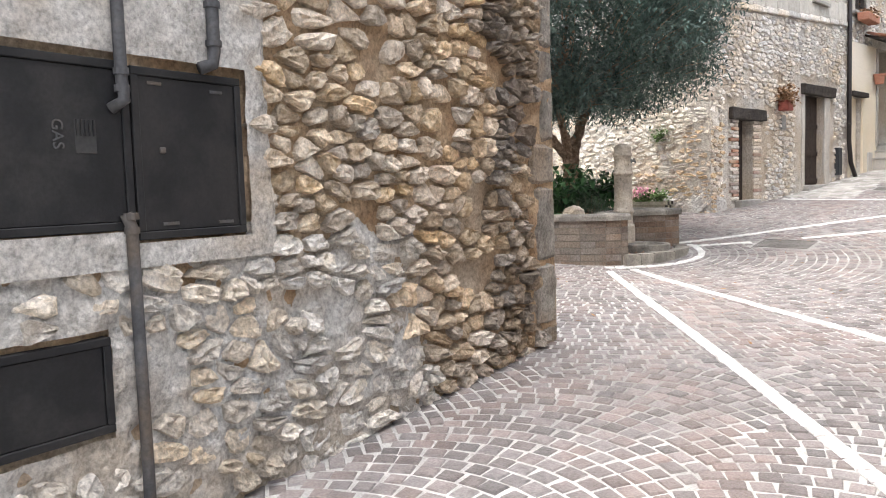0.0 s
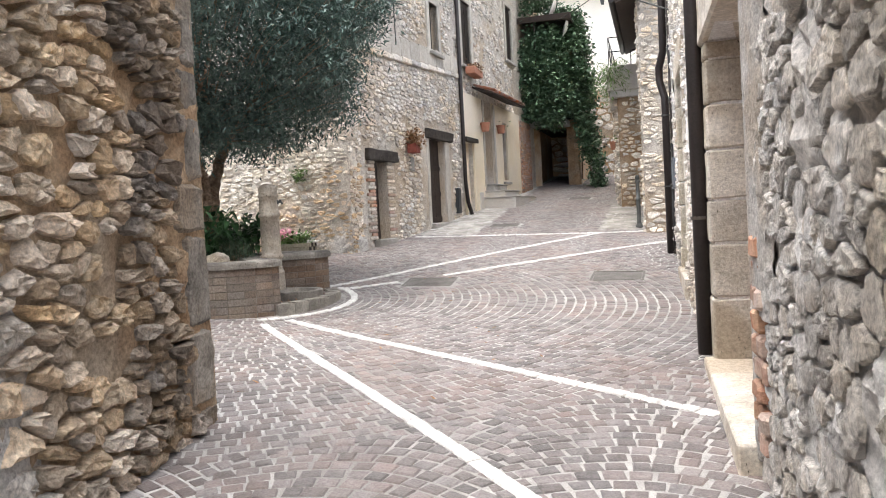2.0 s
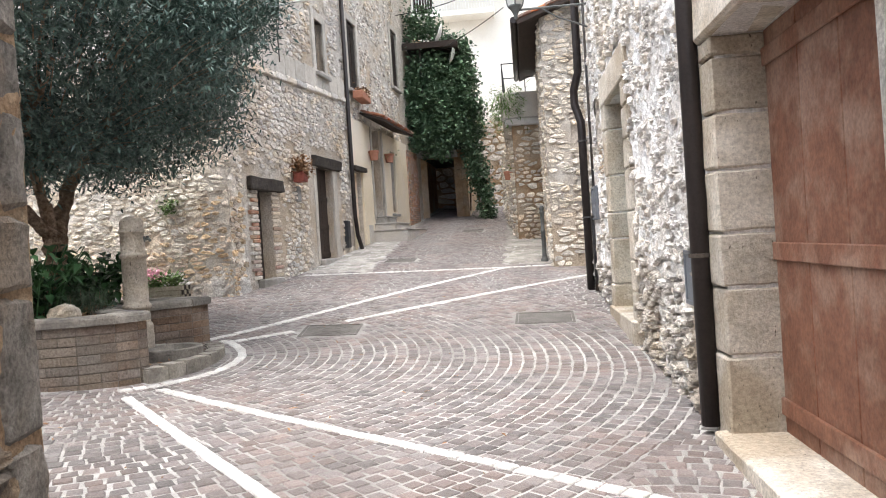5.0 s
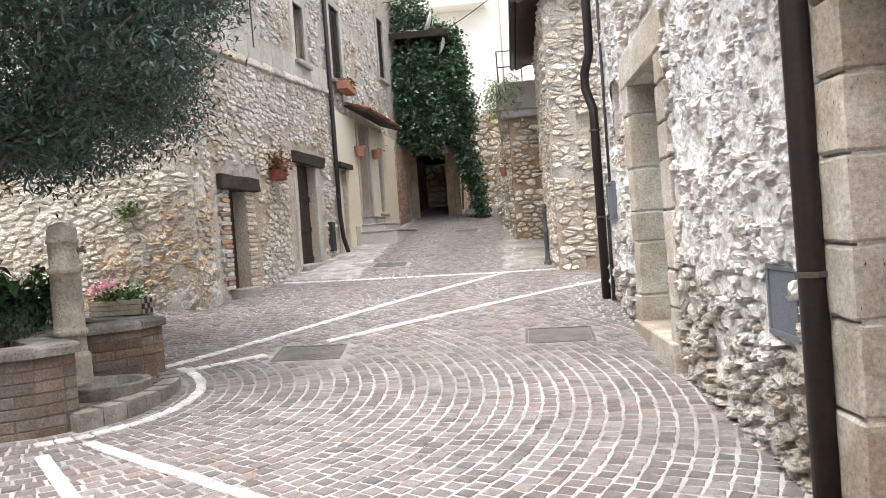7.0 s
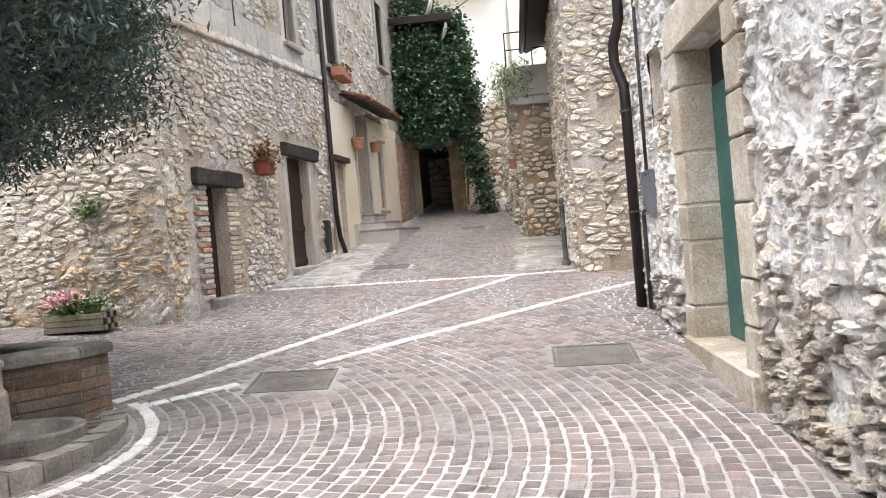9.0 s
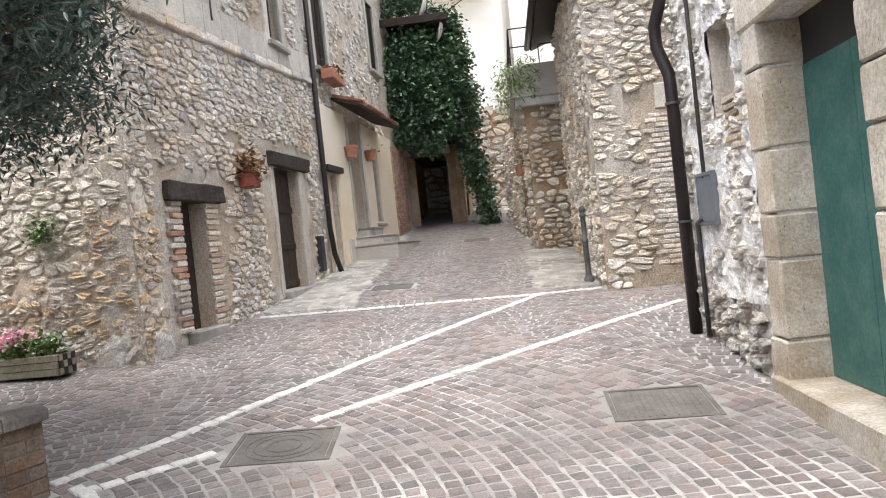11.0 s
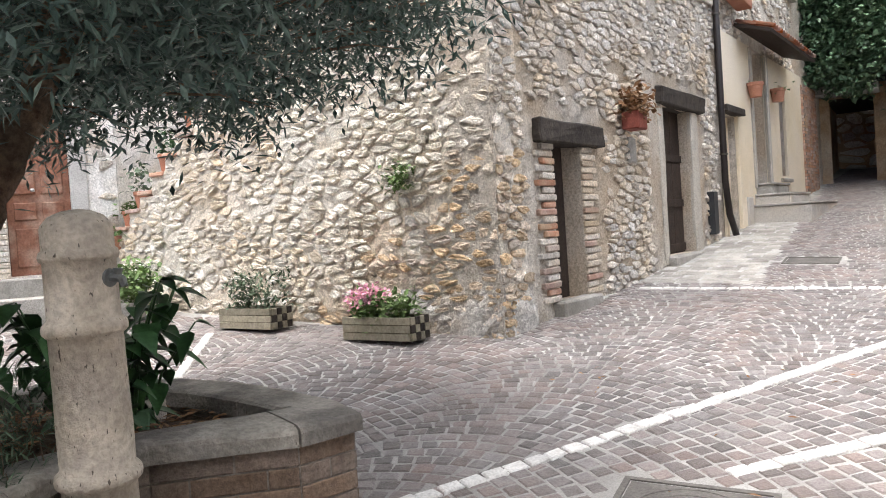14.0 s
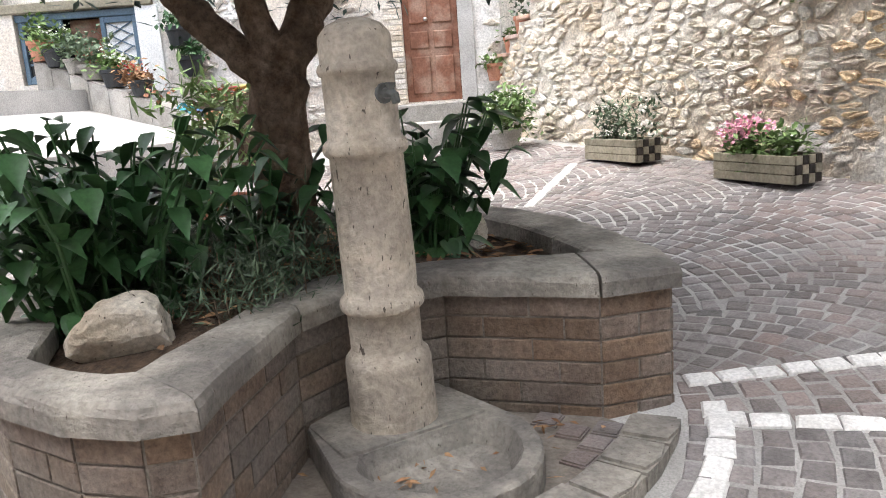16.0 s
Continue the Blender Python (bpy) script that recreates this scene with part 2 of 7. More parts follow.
M["concrete"] = mat("concrete", (0.40, 0.39, 0.375), (0.50, 0.49, 0.475), 2.5, rough=0.9, var=0, c3=(0.33, 0.32, 0.305), bump=0.3, fine=60)
M["white"] = mat("white", (0.70, 0.70, 0.68), (0.78, 0.78, 0.76), 4, rough=0.6, var=0, bump=0.05)
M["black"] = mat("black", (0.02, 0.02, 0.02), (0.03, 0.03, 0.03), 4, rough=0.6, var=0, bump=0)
M["dark_plastic"] = mat("dark_plastic", (0.025, 0.027, 0.03), (0.04, 0.042, 0.045), 4, rough=0.5, var=0, bump=0)
M["steel"] = mat("steel", (0.40, 0.39, 0.37), (0.5, 0.49, 0.47), 8, rough=0.4, var=0, bump=0.05, metal=0.8)
M["cloth_red"] = mat("cloth_red", (0.45, 0.06, 0.08), (0.55, 0.10, 0.12), 8, rough=0.9, var=0, bump=0.2)
M["cloth_yellow"] = mat("cloth_yellow", (0.62, 0.45, 0.16), (0.70, 0.55, 0.25), 8, rough=0.9, var=0, bump=0.2)
M["cloth_blue"] = mat("cloth_blue", (0.30, 0.45, 0.68), (0.40, 0.55, 0.75), 8, rough=0.9, var=0, bump=0.2)
M["turquoise"] = mat("turquoise", (0.05, 0.38, 0.48), (0.10, 0.48, 0.55), 8, rough=0.7, var=0, bump=0.1)


def glass(name, col, rough=0.05):
    m = bpy.data.materials.new(name)
    m.use_nodes = True
    b = m.node_tree.nodes["Principled BSDF"]
    b.inputs["Base Color"].default_value = (*col, 1)
    b.inputs["Roughness"].default_value = rough
    return m


M["glass"] = glass("glass", (0.02, 0.023, 0.026))
M["lamp_glass"] = glass("lamp_glass", (0.55, 0.55, 0.52), 0.3)


# ---- building helpers ----
def mesh_ob(name, verts, faces, material, parent=None, smooth=False, label=""):
    me = bpy.data.meshes.new(name)
    me.from_pydata([tuple(v) for v in verts], [], faces)
    me.materials.append(material)
    if smooth:
        me.polygons.foreach_set("use_smooth", [True] * len(me.polygons))
    ob = new(name, me)
    if parent:
        ob.parent = parent
    if label:
        ob["label"] = label
    return ob


def part(name, bm, material, parent, label="", smooth=False):
    me = bpy.data.meshes.new(name)
    bm.normal_update()
    bm.to_mesh(me)
    bm.free()
    me.materials.append(material)
    if smooth:
        me.polygons.foreach_set("use_smooth", [True] * len(me.polygons))
    ob = new(name, me)
    if parent:
        ob.parent = parent
    if label:
        ob["label"] = label
    return ob


def thing(name, m, label, category, group="", kind=""):
    ob = new(name)
    ob.empty_display_size = 0.1
    ob.matrix_basis = m
    return tagged(ob, label, category, group, kind)


def box_bm(x0, x1, y0, y1, z0, z1, bevel=0.0, seg=1, bm=None):
    own = bm is None
    bm = bm or bmesh.new()
    r = bmesh.ops.create_cube(bm, size=1)
    for v in r["verts"]:
        v.co = Vector(((x0 + x1) / 2 + v.co.x * (x1 - x0), (y0 + y1) / 2 + v.co.y * (y1 - y0), (z0 + z1) / 2 + v.co.z * (z1 - z0)))
    if bevel and own:
        bmesh.ops.bevel(bm, geom=bm.edges[:], offset=bevel, segments=seg, affect="EDGES", profile=0.6)
    return bm


def lathe_bm(profile, n=24, bm=None, at=(0, 0, 0), wob=0.0):
    """A turned solid from (radius, height) rows."""
    bm = bm or bmesh.new()
    rings = []
    for r, z in profile:
        rings.append([bm.verts.new((at[0] + r * math.cos(2 * math.pi * k / n) * (1 + wob * math.sin(k * 2.3 + z * 9)), at[1] + r * math.sin(2 * math.pi * k / n), at[2] + z)) for k in range(n)])
    for a, b in zip(rings, rings[1:]):
        for k in range(n):
            bm.faces.new((a[k], a[(k + 1) % n], b[(k + 1) % n], b[k]))
    bm.faces.new(rings[0][::-1])
    bm.faces.new(rings[-1])
    return bm


def tube_bm(points, radii, n=8, bm=None):
    """A tube through points with a radius at each."""
    bm = bm or bmesh.new()
    pts = [Vector(p) for p in points]
    if not hasattr(radii, "__len__"):
        radii = [radii] * len(pts)
    rings, side = [], None
    for i, p in enumerate(pts):
        d = (pts[min(i + 1, len(pts) - 1)] - pts[max(i - 1, 0)]).normalized()
        ref = side if side is not None else (Vector((1, 0, 0)) if abs(d.x) < 0.9 else Vector((0, 1, 0)))
        u = (ref - d * ref.dot(d)).normalized()
        side = u
        v = d.cross(u)
        rings.append([bm.verts.new(p + (u * math.cos(2 * math.pi * k / n) + v * math.sin(2 * math.pi * k / n)) * radii[i]) for k in range(n)])
    for a, b in zip(rings, rings[1:]):
        for k in range(n):
            bm.faces.new((a[k], a[(k + 1) % n], b[(k + 1) % n], b[k]))
    bm.faces.new(rings[0][::-1])
    bm.faces.new(rings[-1])
    return bm


def prism_bm(outline, z0, z1, bevel=0.0, bm=None):
    """An upright prism over an outline of (x, y)."""
    bm = bm or bmesh.new()
    lo = [bm.verts.new((x, y, z0)) for x, y in outline]
    hi = [bm.verts.new((x, y, z1)) for x, y in outline]
    k = len(lo)
    for i in range(k):
        bm.faces.new((lo[i], lo[(i + 1) % k], hi[(i + 1) % k], hi[i]))
    top = bm.faces.new(hi)
    bm.faces.new(lo[::-1])
    if bevel:
        bmesh.ops.bevel(bm, geom=top.edges[:], offset=bevel, segments=2, affect="EDGES")
    return bm


def ground(x, y):
    """Height of the street: a slope with a hollow round the planter, steeper in the lane."""
    e = y - 16.2
    lane = 0.05 * (e if e > 3 else 0.5 * (e + math.sqrt(e * e + 0.5)))
    lane *= 1.0 if y < 42 else 42 / y
    dip = -0.05 * math.exp(-((x + 2.0) ** 2) / 12 - (y - 9.5) ** 2 / 14) - 0.125 * math.exp(-((x + 4.0) ** 2) / 30 - (y - 9.3) ** 2 / 12)
    return -0.099 - 0.0329 * max(-30.0, min(20.0, x)) + 0.0553 * max(-25.0, min(60.0, y)) + lane + dip


class Wall:
    """An upright wall from p to q, seen from its left side (walking p to q) if flip, else from its right."""

    def __init__(self, p, q, thick=0.45, flip=False):
        self.p, self.q = Vector((*p, 0)), Vector((*q, 0))
        self.d = (self.q - self.p).normalized()
        self.long = (self.q - self.p).length
        self.n = Vector((self.d.y, -self.d.x, 0)) * (-1 if flip else 1)
        self.thick = thick

    def at(self, s, z, out=0.0):
        v = self.p + self.d * s + self.n * out
        return Vector((v.x, v.y, z))

    def base(self, s):
        v = self.at(s, 0)
        return ground(v.x, v.y)

    def spot(self, s, z, out=0.0):
        """A pose whose x runs along the wall, y into it and z up."""
        x, y = self.d, -self.n
        if x.cross(y).z < 0:
            x = -x
        m = Matrix((x, y, Vector((0, 0, 1)))).transposed().to_4x4()
        m.translation = self.at(s, z, out)
        return m

    def body(self, name, z0, z1, openings, material, label, rough=0.02, cell=0.09, seed=0, top=None, category="wall", depths=None):
        """The wall itself as one mesh; openings are (s0, s1, z0, z1)."""
        def cuts(lo, hi, marks):
            marks = sorted({lo, hi, *[m for m in marks if lo < m < hi]})
            out = [lo]
            for a, b in zip(marks, marks[1:]):
                k = max(1, round((b - a) / cell))
                out += [a + (b - a) * (i + 1) / k for i in range(k)]
            return out

        ss = cuts(0, self.long, [v for o in openings for v in o[:2]])
        zz = cuts(z0, z1, [v for o in openings for v in o[2:4]])
        verts, faces, ids = [], [], {}

        def vert(i, j, back):
            key = (i, j, back)
            if key not in ids:
                s, z = ss[i], zz[j]
                v = self.at(s, z)
                out = -self.thick
                if not back:
                    edge = any(o[0] - 0.02 < s < o[1] + 0.02 and o[2] - 0.02 < z < o[3] + 0.02 for o in openings)
                    out = 0.0 if edge else rough * (0.7 * noise.noise(v * 4.5 + Vector((seed, 0, 0))) + 0.6 * noise.noise(v * 12.0) + 0.45 * noise.noise(v * 27.0) - 0.3)
                ids[key] = len(verts)
                verts.append(self.at(s, z, out))
            return ids[key]

        def full(i, j):
            if not (0 <= i < len(ss) - 1 and 0 <= j < len(zz) - 1):
                return False
            s, z = (ss[i] + ss[i + 1]) / 2, (zz[j] + zz[j + 1]) / 2
            if top and z > top(s):
                return False
            return not any(o[0] < s < o[1] and o[2] < z < o[3] for o in openings)

        for i in range(len(ss) - 1):
            for j in range(len(zz) - 1):
                if not full(i, j):
                    continue
                faces.append((vert(i, j, 0), vert(i + 1, j, 0), vert(i + 1, j + 1, 0), vert(i, j + 1, 0)))
                faces.append((vert(i, j, 1), vert(i, j + 1, 1), vert(i + 1, j + 1, 1), vert(i + 1, j, 1)))
                for di, dj, a, b in ((-1, 0, (i, j), (i, j + 1)), (1, 0, (i + 1, j), (i + 1, j + 1)), (0, -1, (i, j), (i + 1, j)), (0, 1, (i, j + 1), (i + 1, j + 1))):
                    if not full(i + di, j + dj):
                        faces.append((vert(*a, 0), vert(*b, 0), vert(*b, 1), vert(*a, 1)))
        ob = mesh_ob(name, verts, faces, material)
        return tagged(ob, label, category, kind="structure")


def rubble(s0, s1, z0, z1, w, h, rnd, keep, gap=0.012, wob=0.06, drop=0.36):
    """Irregular stones that fit each other: rows of (s, z, width, height, outline)."""
    cols, rows = int((s1 - s0) / w) + 3, int((z1 - z0) / h) + 3
    pts = {}
    for j in range(rows):
        for i in range(cols):
            if rnd.random() < drop:
                continue
            u = i - 1 + 0.5 * (j % 2) + rnd.uniform(-0.45, 0.45)
            v = j - 1 + rnd.uniform(-0.3, 0.3) + 1.2 * wob / h * noise.noise(Vector((i * w * 1.3, j * h * 1.3, 3.0)))
            pts[i, j] = (u, v)
    out = []
    for (i, j), (u, v) in pts.items():
        cs, cz = s0 + u * w, z0 + v * h
        if not (s0 < cs < s1 and z0 < cz < z1):
            continue
        poly = [(-1.3, -1.1), (1.3, -1.1), (1.3, 1.1), (-1.3, 1.1)]
        for di in (-2, -1, 0, 1, 2):
            for dj in (-2, -1, 0, 1, 2):
                q = pts.get((i + di, j + dj))
                if q is None or (di == 0 and dj == 0):
                    continue
                a, b = q[0] - u, q[1] - v
                c = (a * a + b * b) / 2
                cut = []
                for (x0, y0), (x1, y1) in zip(poly, poly[1:] + poly[:1]):
                    d0, d1 = a * x0 + b * y0 - c, a * x1 + b * y1 - c
                    if d0 <= 0:
                        cut.append((x0, y0))
                    if (d0 < 0) != (d1 < 0):
                        t = d0 / (d0 - d1)
                        cut.append((x0 + (x1 - x0) * t, y0 + (y1 - y0) * t))
                poly = cut or poly
        poly = [(x * w, y * h) for x, y in poly]
        poly = [(max(s0 - cs, min(s1 - cs, x)), y) for x, y in poly]
        wide, high = max(x for x, _ in poly) - min(x for x, _ in poly), max(y for _, y in poly) - min(y for _, y in poly)
        if wide < 0.04 or high < 0.03 or noise.noise(Vector((cs * 3.1, cz * 3.1, 11.0))) > 0.34 or not keep(cs, cz, wide, high):
            continue
        smooth = []
        for (x0, y0), (x1, y1) in zip(poly, poly[1:] + poly[:1]):
            if math.hypot(x1 - x0, y1 - y0) > 0.02:
                smooth += [(x0 * 0.78 + x1 * 0.22, y0 * 0.78 + y1 * 0.22), (x0 * 0.22 + x1 * 0.78, y0 * 0.22 + y1 * 0.78)]
        fx, fy = max(0.4, 1 - 2 * gap / wide), max(0.4, 1 - 2 * gap / high)
        mx, my = sum(x for x, _ in smooth) / len(smooth), sum(y for _, y in smooth) / len(smooth)
        out.append((cs + mx, cz + my, wide, high, [((x - mx) * fx * rnd.uniform(0.76, 1.02), (y - my) * fy * rnd.uniform(0.76, 1.02)) for x, y in smooth]))
    return out


def stone_faces(poly, dep, rnd, rings):
    """A rough stone face over an outline: verts (along, out, up) and faces."""
    k = len(poly)
    levels = ((1.0, -0.8), (0.97, 0.4), (0.86, 0.85), (0.5, 0.95)) if rings == 2 else ((1.0, -0.7), (0.93, 0.7), (0.5, 0.95))
    tilt, lean = rnd.uniform(-0.3, 0.3), rnd.uniform(-0.5, 0.1)
    size = max(0.05, max(abs(x) for x, _ in poly))
    verts = []
    for f, o in levels:
        for x, y in poly:
            f2 = f * rnd.uniform(0.88, 1.05)
            oo = o * dep + (rnd.uniform(-0.38, 0.34) * dep + (tilt * x + lean * y) * dep / size * 0.7 if o > 0 else 0)
            verts.append((x * f2, oo, y * f2))
    verts.append((0, dep * rnd.uniform(0.5, 1.15), 0))
    faces = [(r * k + i, r * k + (i + 1) % k, (r + 1) * k + (i + 1) % k, (r + 1) * k + i) for r in range(len(levels) - 1) for i in range(k)]
    last = (len(levels) - 1) * k
    return verts, faces + [(last + i, last + (i + 1) % k, len(verts) - 1) for i in range(k)]


def lay_stones(wall, owner, cells, material, depth, seed, near=None, name="stone", limit=290, rings=2, n=9):
    """Stones on a wall: those within the stretch near (s0, s1, z0, z1) are parts, the rest one piece of stuff."""
    rnd = random.Random(seed)
    verts, faces, made = [], [], 0
    for s, z, w, h, poly in cells:
        dep = depth * rnd.uniform(0.45, 1.45)
        v, f = stone_faces(poly, dep, rnd, rings)
        if near and made < limit and near[0] < s < near[1] and near[2] < z < near[3]:
            me = bpy.data.meshes.new(name)
            me.from_pydata([wall.at(s + x, z + y, o) - wall.at(s, z) for x, o, y in v], [], f)
            me.materials.append(material)
            ob = new(name, me)
            ob.parent = owner
            ob.location = wall.at(s, z)
            made += 1
            continue
        base = len(verts)
        verts += [wall.at(s + x, z + y, o) for x, o, y in v]
        faces += [tuple(base + q for q in face) for face in f]
    if verts:
        ob = mesh_ob(name + "work", verts, faces, material, owner)
        tagged(ob, kind="stuff")


def outside(openings, pad=0.0):
    return lambda s, z, w, h: not any(o[0] - pad < s + w * 0.42 and s - w * 0.42 < o[1] + pad and o[2] - pad < z + h * 0.42 and z - h * 0.42 < o[3] + pad for o in openings)


def plaster_patch(wall, owner, s0, s1, z0, z1, out, material, holes=(), seed=0, cell=0.045, cover=0.0, fade=0.3, ragged=0.0):
    """A ragged coat of plaster on a wall; it thins out towards its edges and sinks into the stone."""
    ns, nz = max(2, round((s1 - s0) / cell)), max(2, round((z1 - z0) / cell))
    verts, faces = [], []
    for j in range(nz + 1):
        for i in range(ns + 1):
            s, z = s0 + (s1 - s0) * i / ns, z0 + (z1 - z0) * j / nz
            p = Vector((s, z, seed))
            edge = min(1.0, min(s - s0, s1 - s, z1 - z) / fade)
            v = edge + cover - 0.35 + 0.55 * noise.noise(p * 2.6) + 0.5 * noise.noise(p * 7.0) + ragged * noise.noise(p * 13.0)
            verts.append(wall.at(s, z, max(-0.05, min(out, out * 1.6 * v)) + 0.010 * noise.noise(p * 11) + 0.007 * noise.noise(p * 24)))
    for j in range(nz):
        for i in range(ns):
            s, z = s0 + (s1 - s0) * (i + 0.5) / ns, z0 + (z1 - z0) * (j + 0.5) / nz
            k = j * (ns + 1) + i
            q = (k, k + 1, k + ns + 2, k + ns + 1)
            if any(o[0] - cell * 0.4 < s < o[1] + cell * 0.4 and o[2] - cell * 0.4 < z < o[3] + cell * 0.4 for o in holes) or all((verts[m] - wall.at(s, z)).dot(wall.n) < -0.02 for m in q):
                continue
            faces.append(q)
    return mesh_ob("plaster", verts, faces, material, owner)


# ---- ground ----
def span(a, b, step):
    k = max(1, round((b - a) / step))
    return [a + (b - a) * i / k for i in range(k)]


gx = [-400, -120, -50] + span(-30, -13, 2) + span(-13, 3, 0.5) + span(3, 20, 2) + [20, 60, 150, 400]
gy = [-400, -100, -30] + span(-15, -1, 2) + span(-1, 40, 0.5) + span(40, 60, 4) + [60, 150, 400]
gv = [(x, y, ground(x, y) - 0.006) for y in gy for x in gx]
gf = [(j * len(gx) + i, j * len(gx) + i + 1, (j + 1) * len(gx) + i + 1, (j + 1) * len(gx) + i) for j in range(len(gy) - 1) for i in range(len(gx) - 1)]
road = tagged(mesh_ob("ground", gv, gf, M["joint"]), "sloping street and square bedded in pale mortar", "ground", kind="structure")

# ---- wall beside the start: ochre rubble with utility boxes ----
WL = Wall((-2.41, -1.0), (-3.18, 4.68))
wl_open = [(1.72, 2.35, 1.24, 1.84), (2.36, 2.86, 1.20, 1.83), (1.7, 2.22, 0.53, 0.87)]
wall_left = WL.body("wall_1", -0.6, 4.8, [], M["ochre_mortar"], "ochre rubble stone house wall with orange mortar", rough=0.035, seed=1, cell=0.05)
WLE = Wall((-3.18, 4.68), (-9.0, 4.4))
wall_left_end = WLE.body("wall_2", -0.3, 4.8, [], M["ochre_mortar"], "end wall of the ochre rubble house", rough=0.03, cell=0.3)

# ---- wall with the brown and the green door ----
WR = Wall((-0.15, 2.0), (-0.293, 13.4), flip=True)
DOOR_A, DOOR_B = (2.44, 4.36, 0.27, 2.50), (7.76, 9.14, 0.53, 2.92)
WIN_R, BOX_R = (9.72, 10.28, 2.46, 3.16), (5.0, 5.42, 0.91, 1.28)
wr_open = [DOOR_A, DOOR_B, WIN_R, BOX_R]
wall_right = WR.body("wall_3", -0.3, 7.6, wr_open, M["pale_mortar"], "pale lime-rendered rubble wall with two deep doorways", rough=0.06, seed=7, cell=0.055)
WRE = Wall((-0.293, 13.4), (8.0, 13.6), flip=True)
WRE.body("wall_4", 0.2, 6.8, [], M["pale_mortar"], "end wall of the house with the green door", cell=0.3)
WRS = Wall((-0.15, 2.0), (8.0, 1.6))
WRS.body("wall_5", -0.4, 6.0, [], M["pale_mortar"], "rubble side wall of the house with the brown door", cell=0.3)

# ---- house of the small dark doors ----
WH = Wall((-5.776, 13.35), (-4.72, 28.5))
hs = lambda y: (y - 13.35) / 0.9976
D1, D2 = (hs(14.38), hs(14.98), 0.98, 2.50), (hs(17.42), hs(18.5), 1.22, 3.14)
W1, SH = (hs(17.85), hs(18.42), 5.2, 6.3), (hs(20.25), hs(21.05), 5.3, 6.95)
YD, YW, YG = (hs(21.75), hs(22.75), 2.15, 4.55), (hs(23.75), hs(24.3), 2.35, 4.1), (hs(19.95), hs(20.75), 1.2, 3.25)
W3, W4, W5 = (hs(24.9), hs(25.65), 6.2, 7.9), (hs(20.3), hs(21.0), 8.55, 9.9), (hs(23.7), hs(24.4), 9.2, 10.6)
wh_open = [D1, D2, W1, SH, YD, YW, YG, W3, W4, W5]
wall_house = WH.body("wall_6", 0.3, 12.0, wh_open, M["warm_mortar"], "tall pale rubble house front with small old doors and shuttered windows", rough=0.03, seed=13, cell=0.08)

# ---- stair wall of the square ----
WS = Wall((-11.45, 13.75), (-5.78, 13.36))
stair_top = lambda s: 1.75 + 0.72 * 0.28 * math.floor(max(0, s) / 0.28) + 0.25
wall_stair = WS.body("wall_7", 0.4, 9.0, [], M["cream_mortar"], "pale rubble wall carrying an outdoor stair", rough=0.035, seed=21, top=lambda s: stair_top(s) if s < 4.2 else 9.0, cell=0.06)

# ---- house behind the square ----
WB = Wall((-11.55, 13.9), (-15.2, 7.4), flip=True)
BD, BW = (0.55, 1.27, 1.52, 3.62), (4.7, 6.3, 2.1, 3.0)
wall_back = WB.body("wall_8", 0.4, 8.0, [BD, BW], M["pale_mortar"], "pale rubble house wall with a brown panelled door and a blue low window", rough=0.02, seed=31, cell=0.12)
WB2 = Wall((-11.9, 15.3), (-6.35, 14.9))
WB2.body("wall_9", 0.6, 9.0, [], M["pale_mortar"], "house wall behind the outdoor stair", cell=0.3)
WB4 = Wall((-11.55, 13.92), (-11.75, 15.4))
WB4.body("wall_24", 0.6, 9.0, [], M["pale_mortar"], "house return wall beside the outdoor stair", cell=0.12, rough=0.02)
# never in view: a wall added behind the start to close the street
WZ = Wall((9.0, -6.0), (-16.0, -6.0))
WZ.body("wall_25", -1.2, 6.0, [], M["render_pink"], "unseen plain rendered wall added behind the start to close off the street", cell=0.5)
WB3 = Wall((-15.2, 7.4), (-15.6, -4.0), flip=True)
WB3.body("wall_10", 0.3, 8.0, [], M["render_pink"], "plain rendered wall closing the square", cell=0.4)

# ---- second house with tiled eave ----
WF = Wall((-0.80, 16.22), (7.0, 16.6))
FD = (1.08, 1.95, 1.06, 3.15)
wall_front = WF.body("wall_11", 0.4, 5.6, [FD], M["warm_mortar"], "cream rubble house end with brick door jambs", rough=0.02, seed=41, cell=0.1)
WFS = Wall((-0.80, 16.22), (-0.74, 21.2), flip=True)
SLIT = (0.15, 0.5, 2.5, 3.05)
wall_side = WFS.body("wall_12", 0.4, 5.6, [SLIT], M["warm_mortar"], "cream rubble house side along the lane", rough=0.03, seed=43, cell=0.1)

# ---- terrace wall in the lane ----
WT = Wall((-1.45, 21.1), (-0.3, 21.15))
wall_terrace = WT.body("wall_13", 0.8, 4.15, [], M["ochre_mortar"], "dry rubble terrace wall in the lane", rough=0.03, seed=51, cell=0.1)
WTS = Wall((-1.45, 21.1), (-1.9, 29.0), flip=True)
TD = (1.2, 2.0, 1.5, 3.5)
wall_terrace_side = WTS.body("wall_14", 0.8, 4.15, [TD], M["ochre_mortar"], "rubble wall along the upper lane", rough=0.03, seed=53, cell=0.12)
WC = Wall((-1.45, 24.0), (6.0, 24.0))
WC.body("wall_15", 2.0, 12.5, [], M["cream_render"], "tall rendered house above the terrace", cell=0.3, rough=0.008)
WCS = Wall((-1.45, 24.0), (-1.5, 33.0), flip=True)
WCS.body("wall_16", 4.0, 12.5, [], M["cream_render"], "side of the tall rendered house", cell=0.3, rough=0.008)

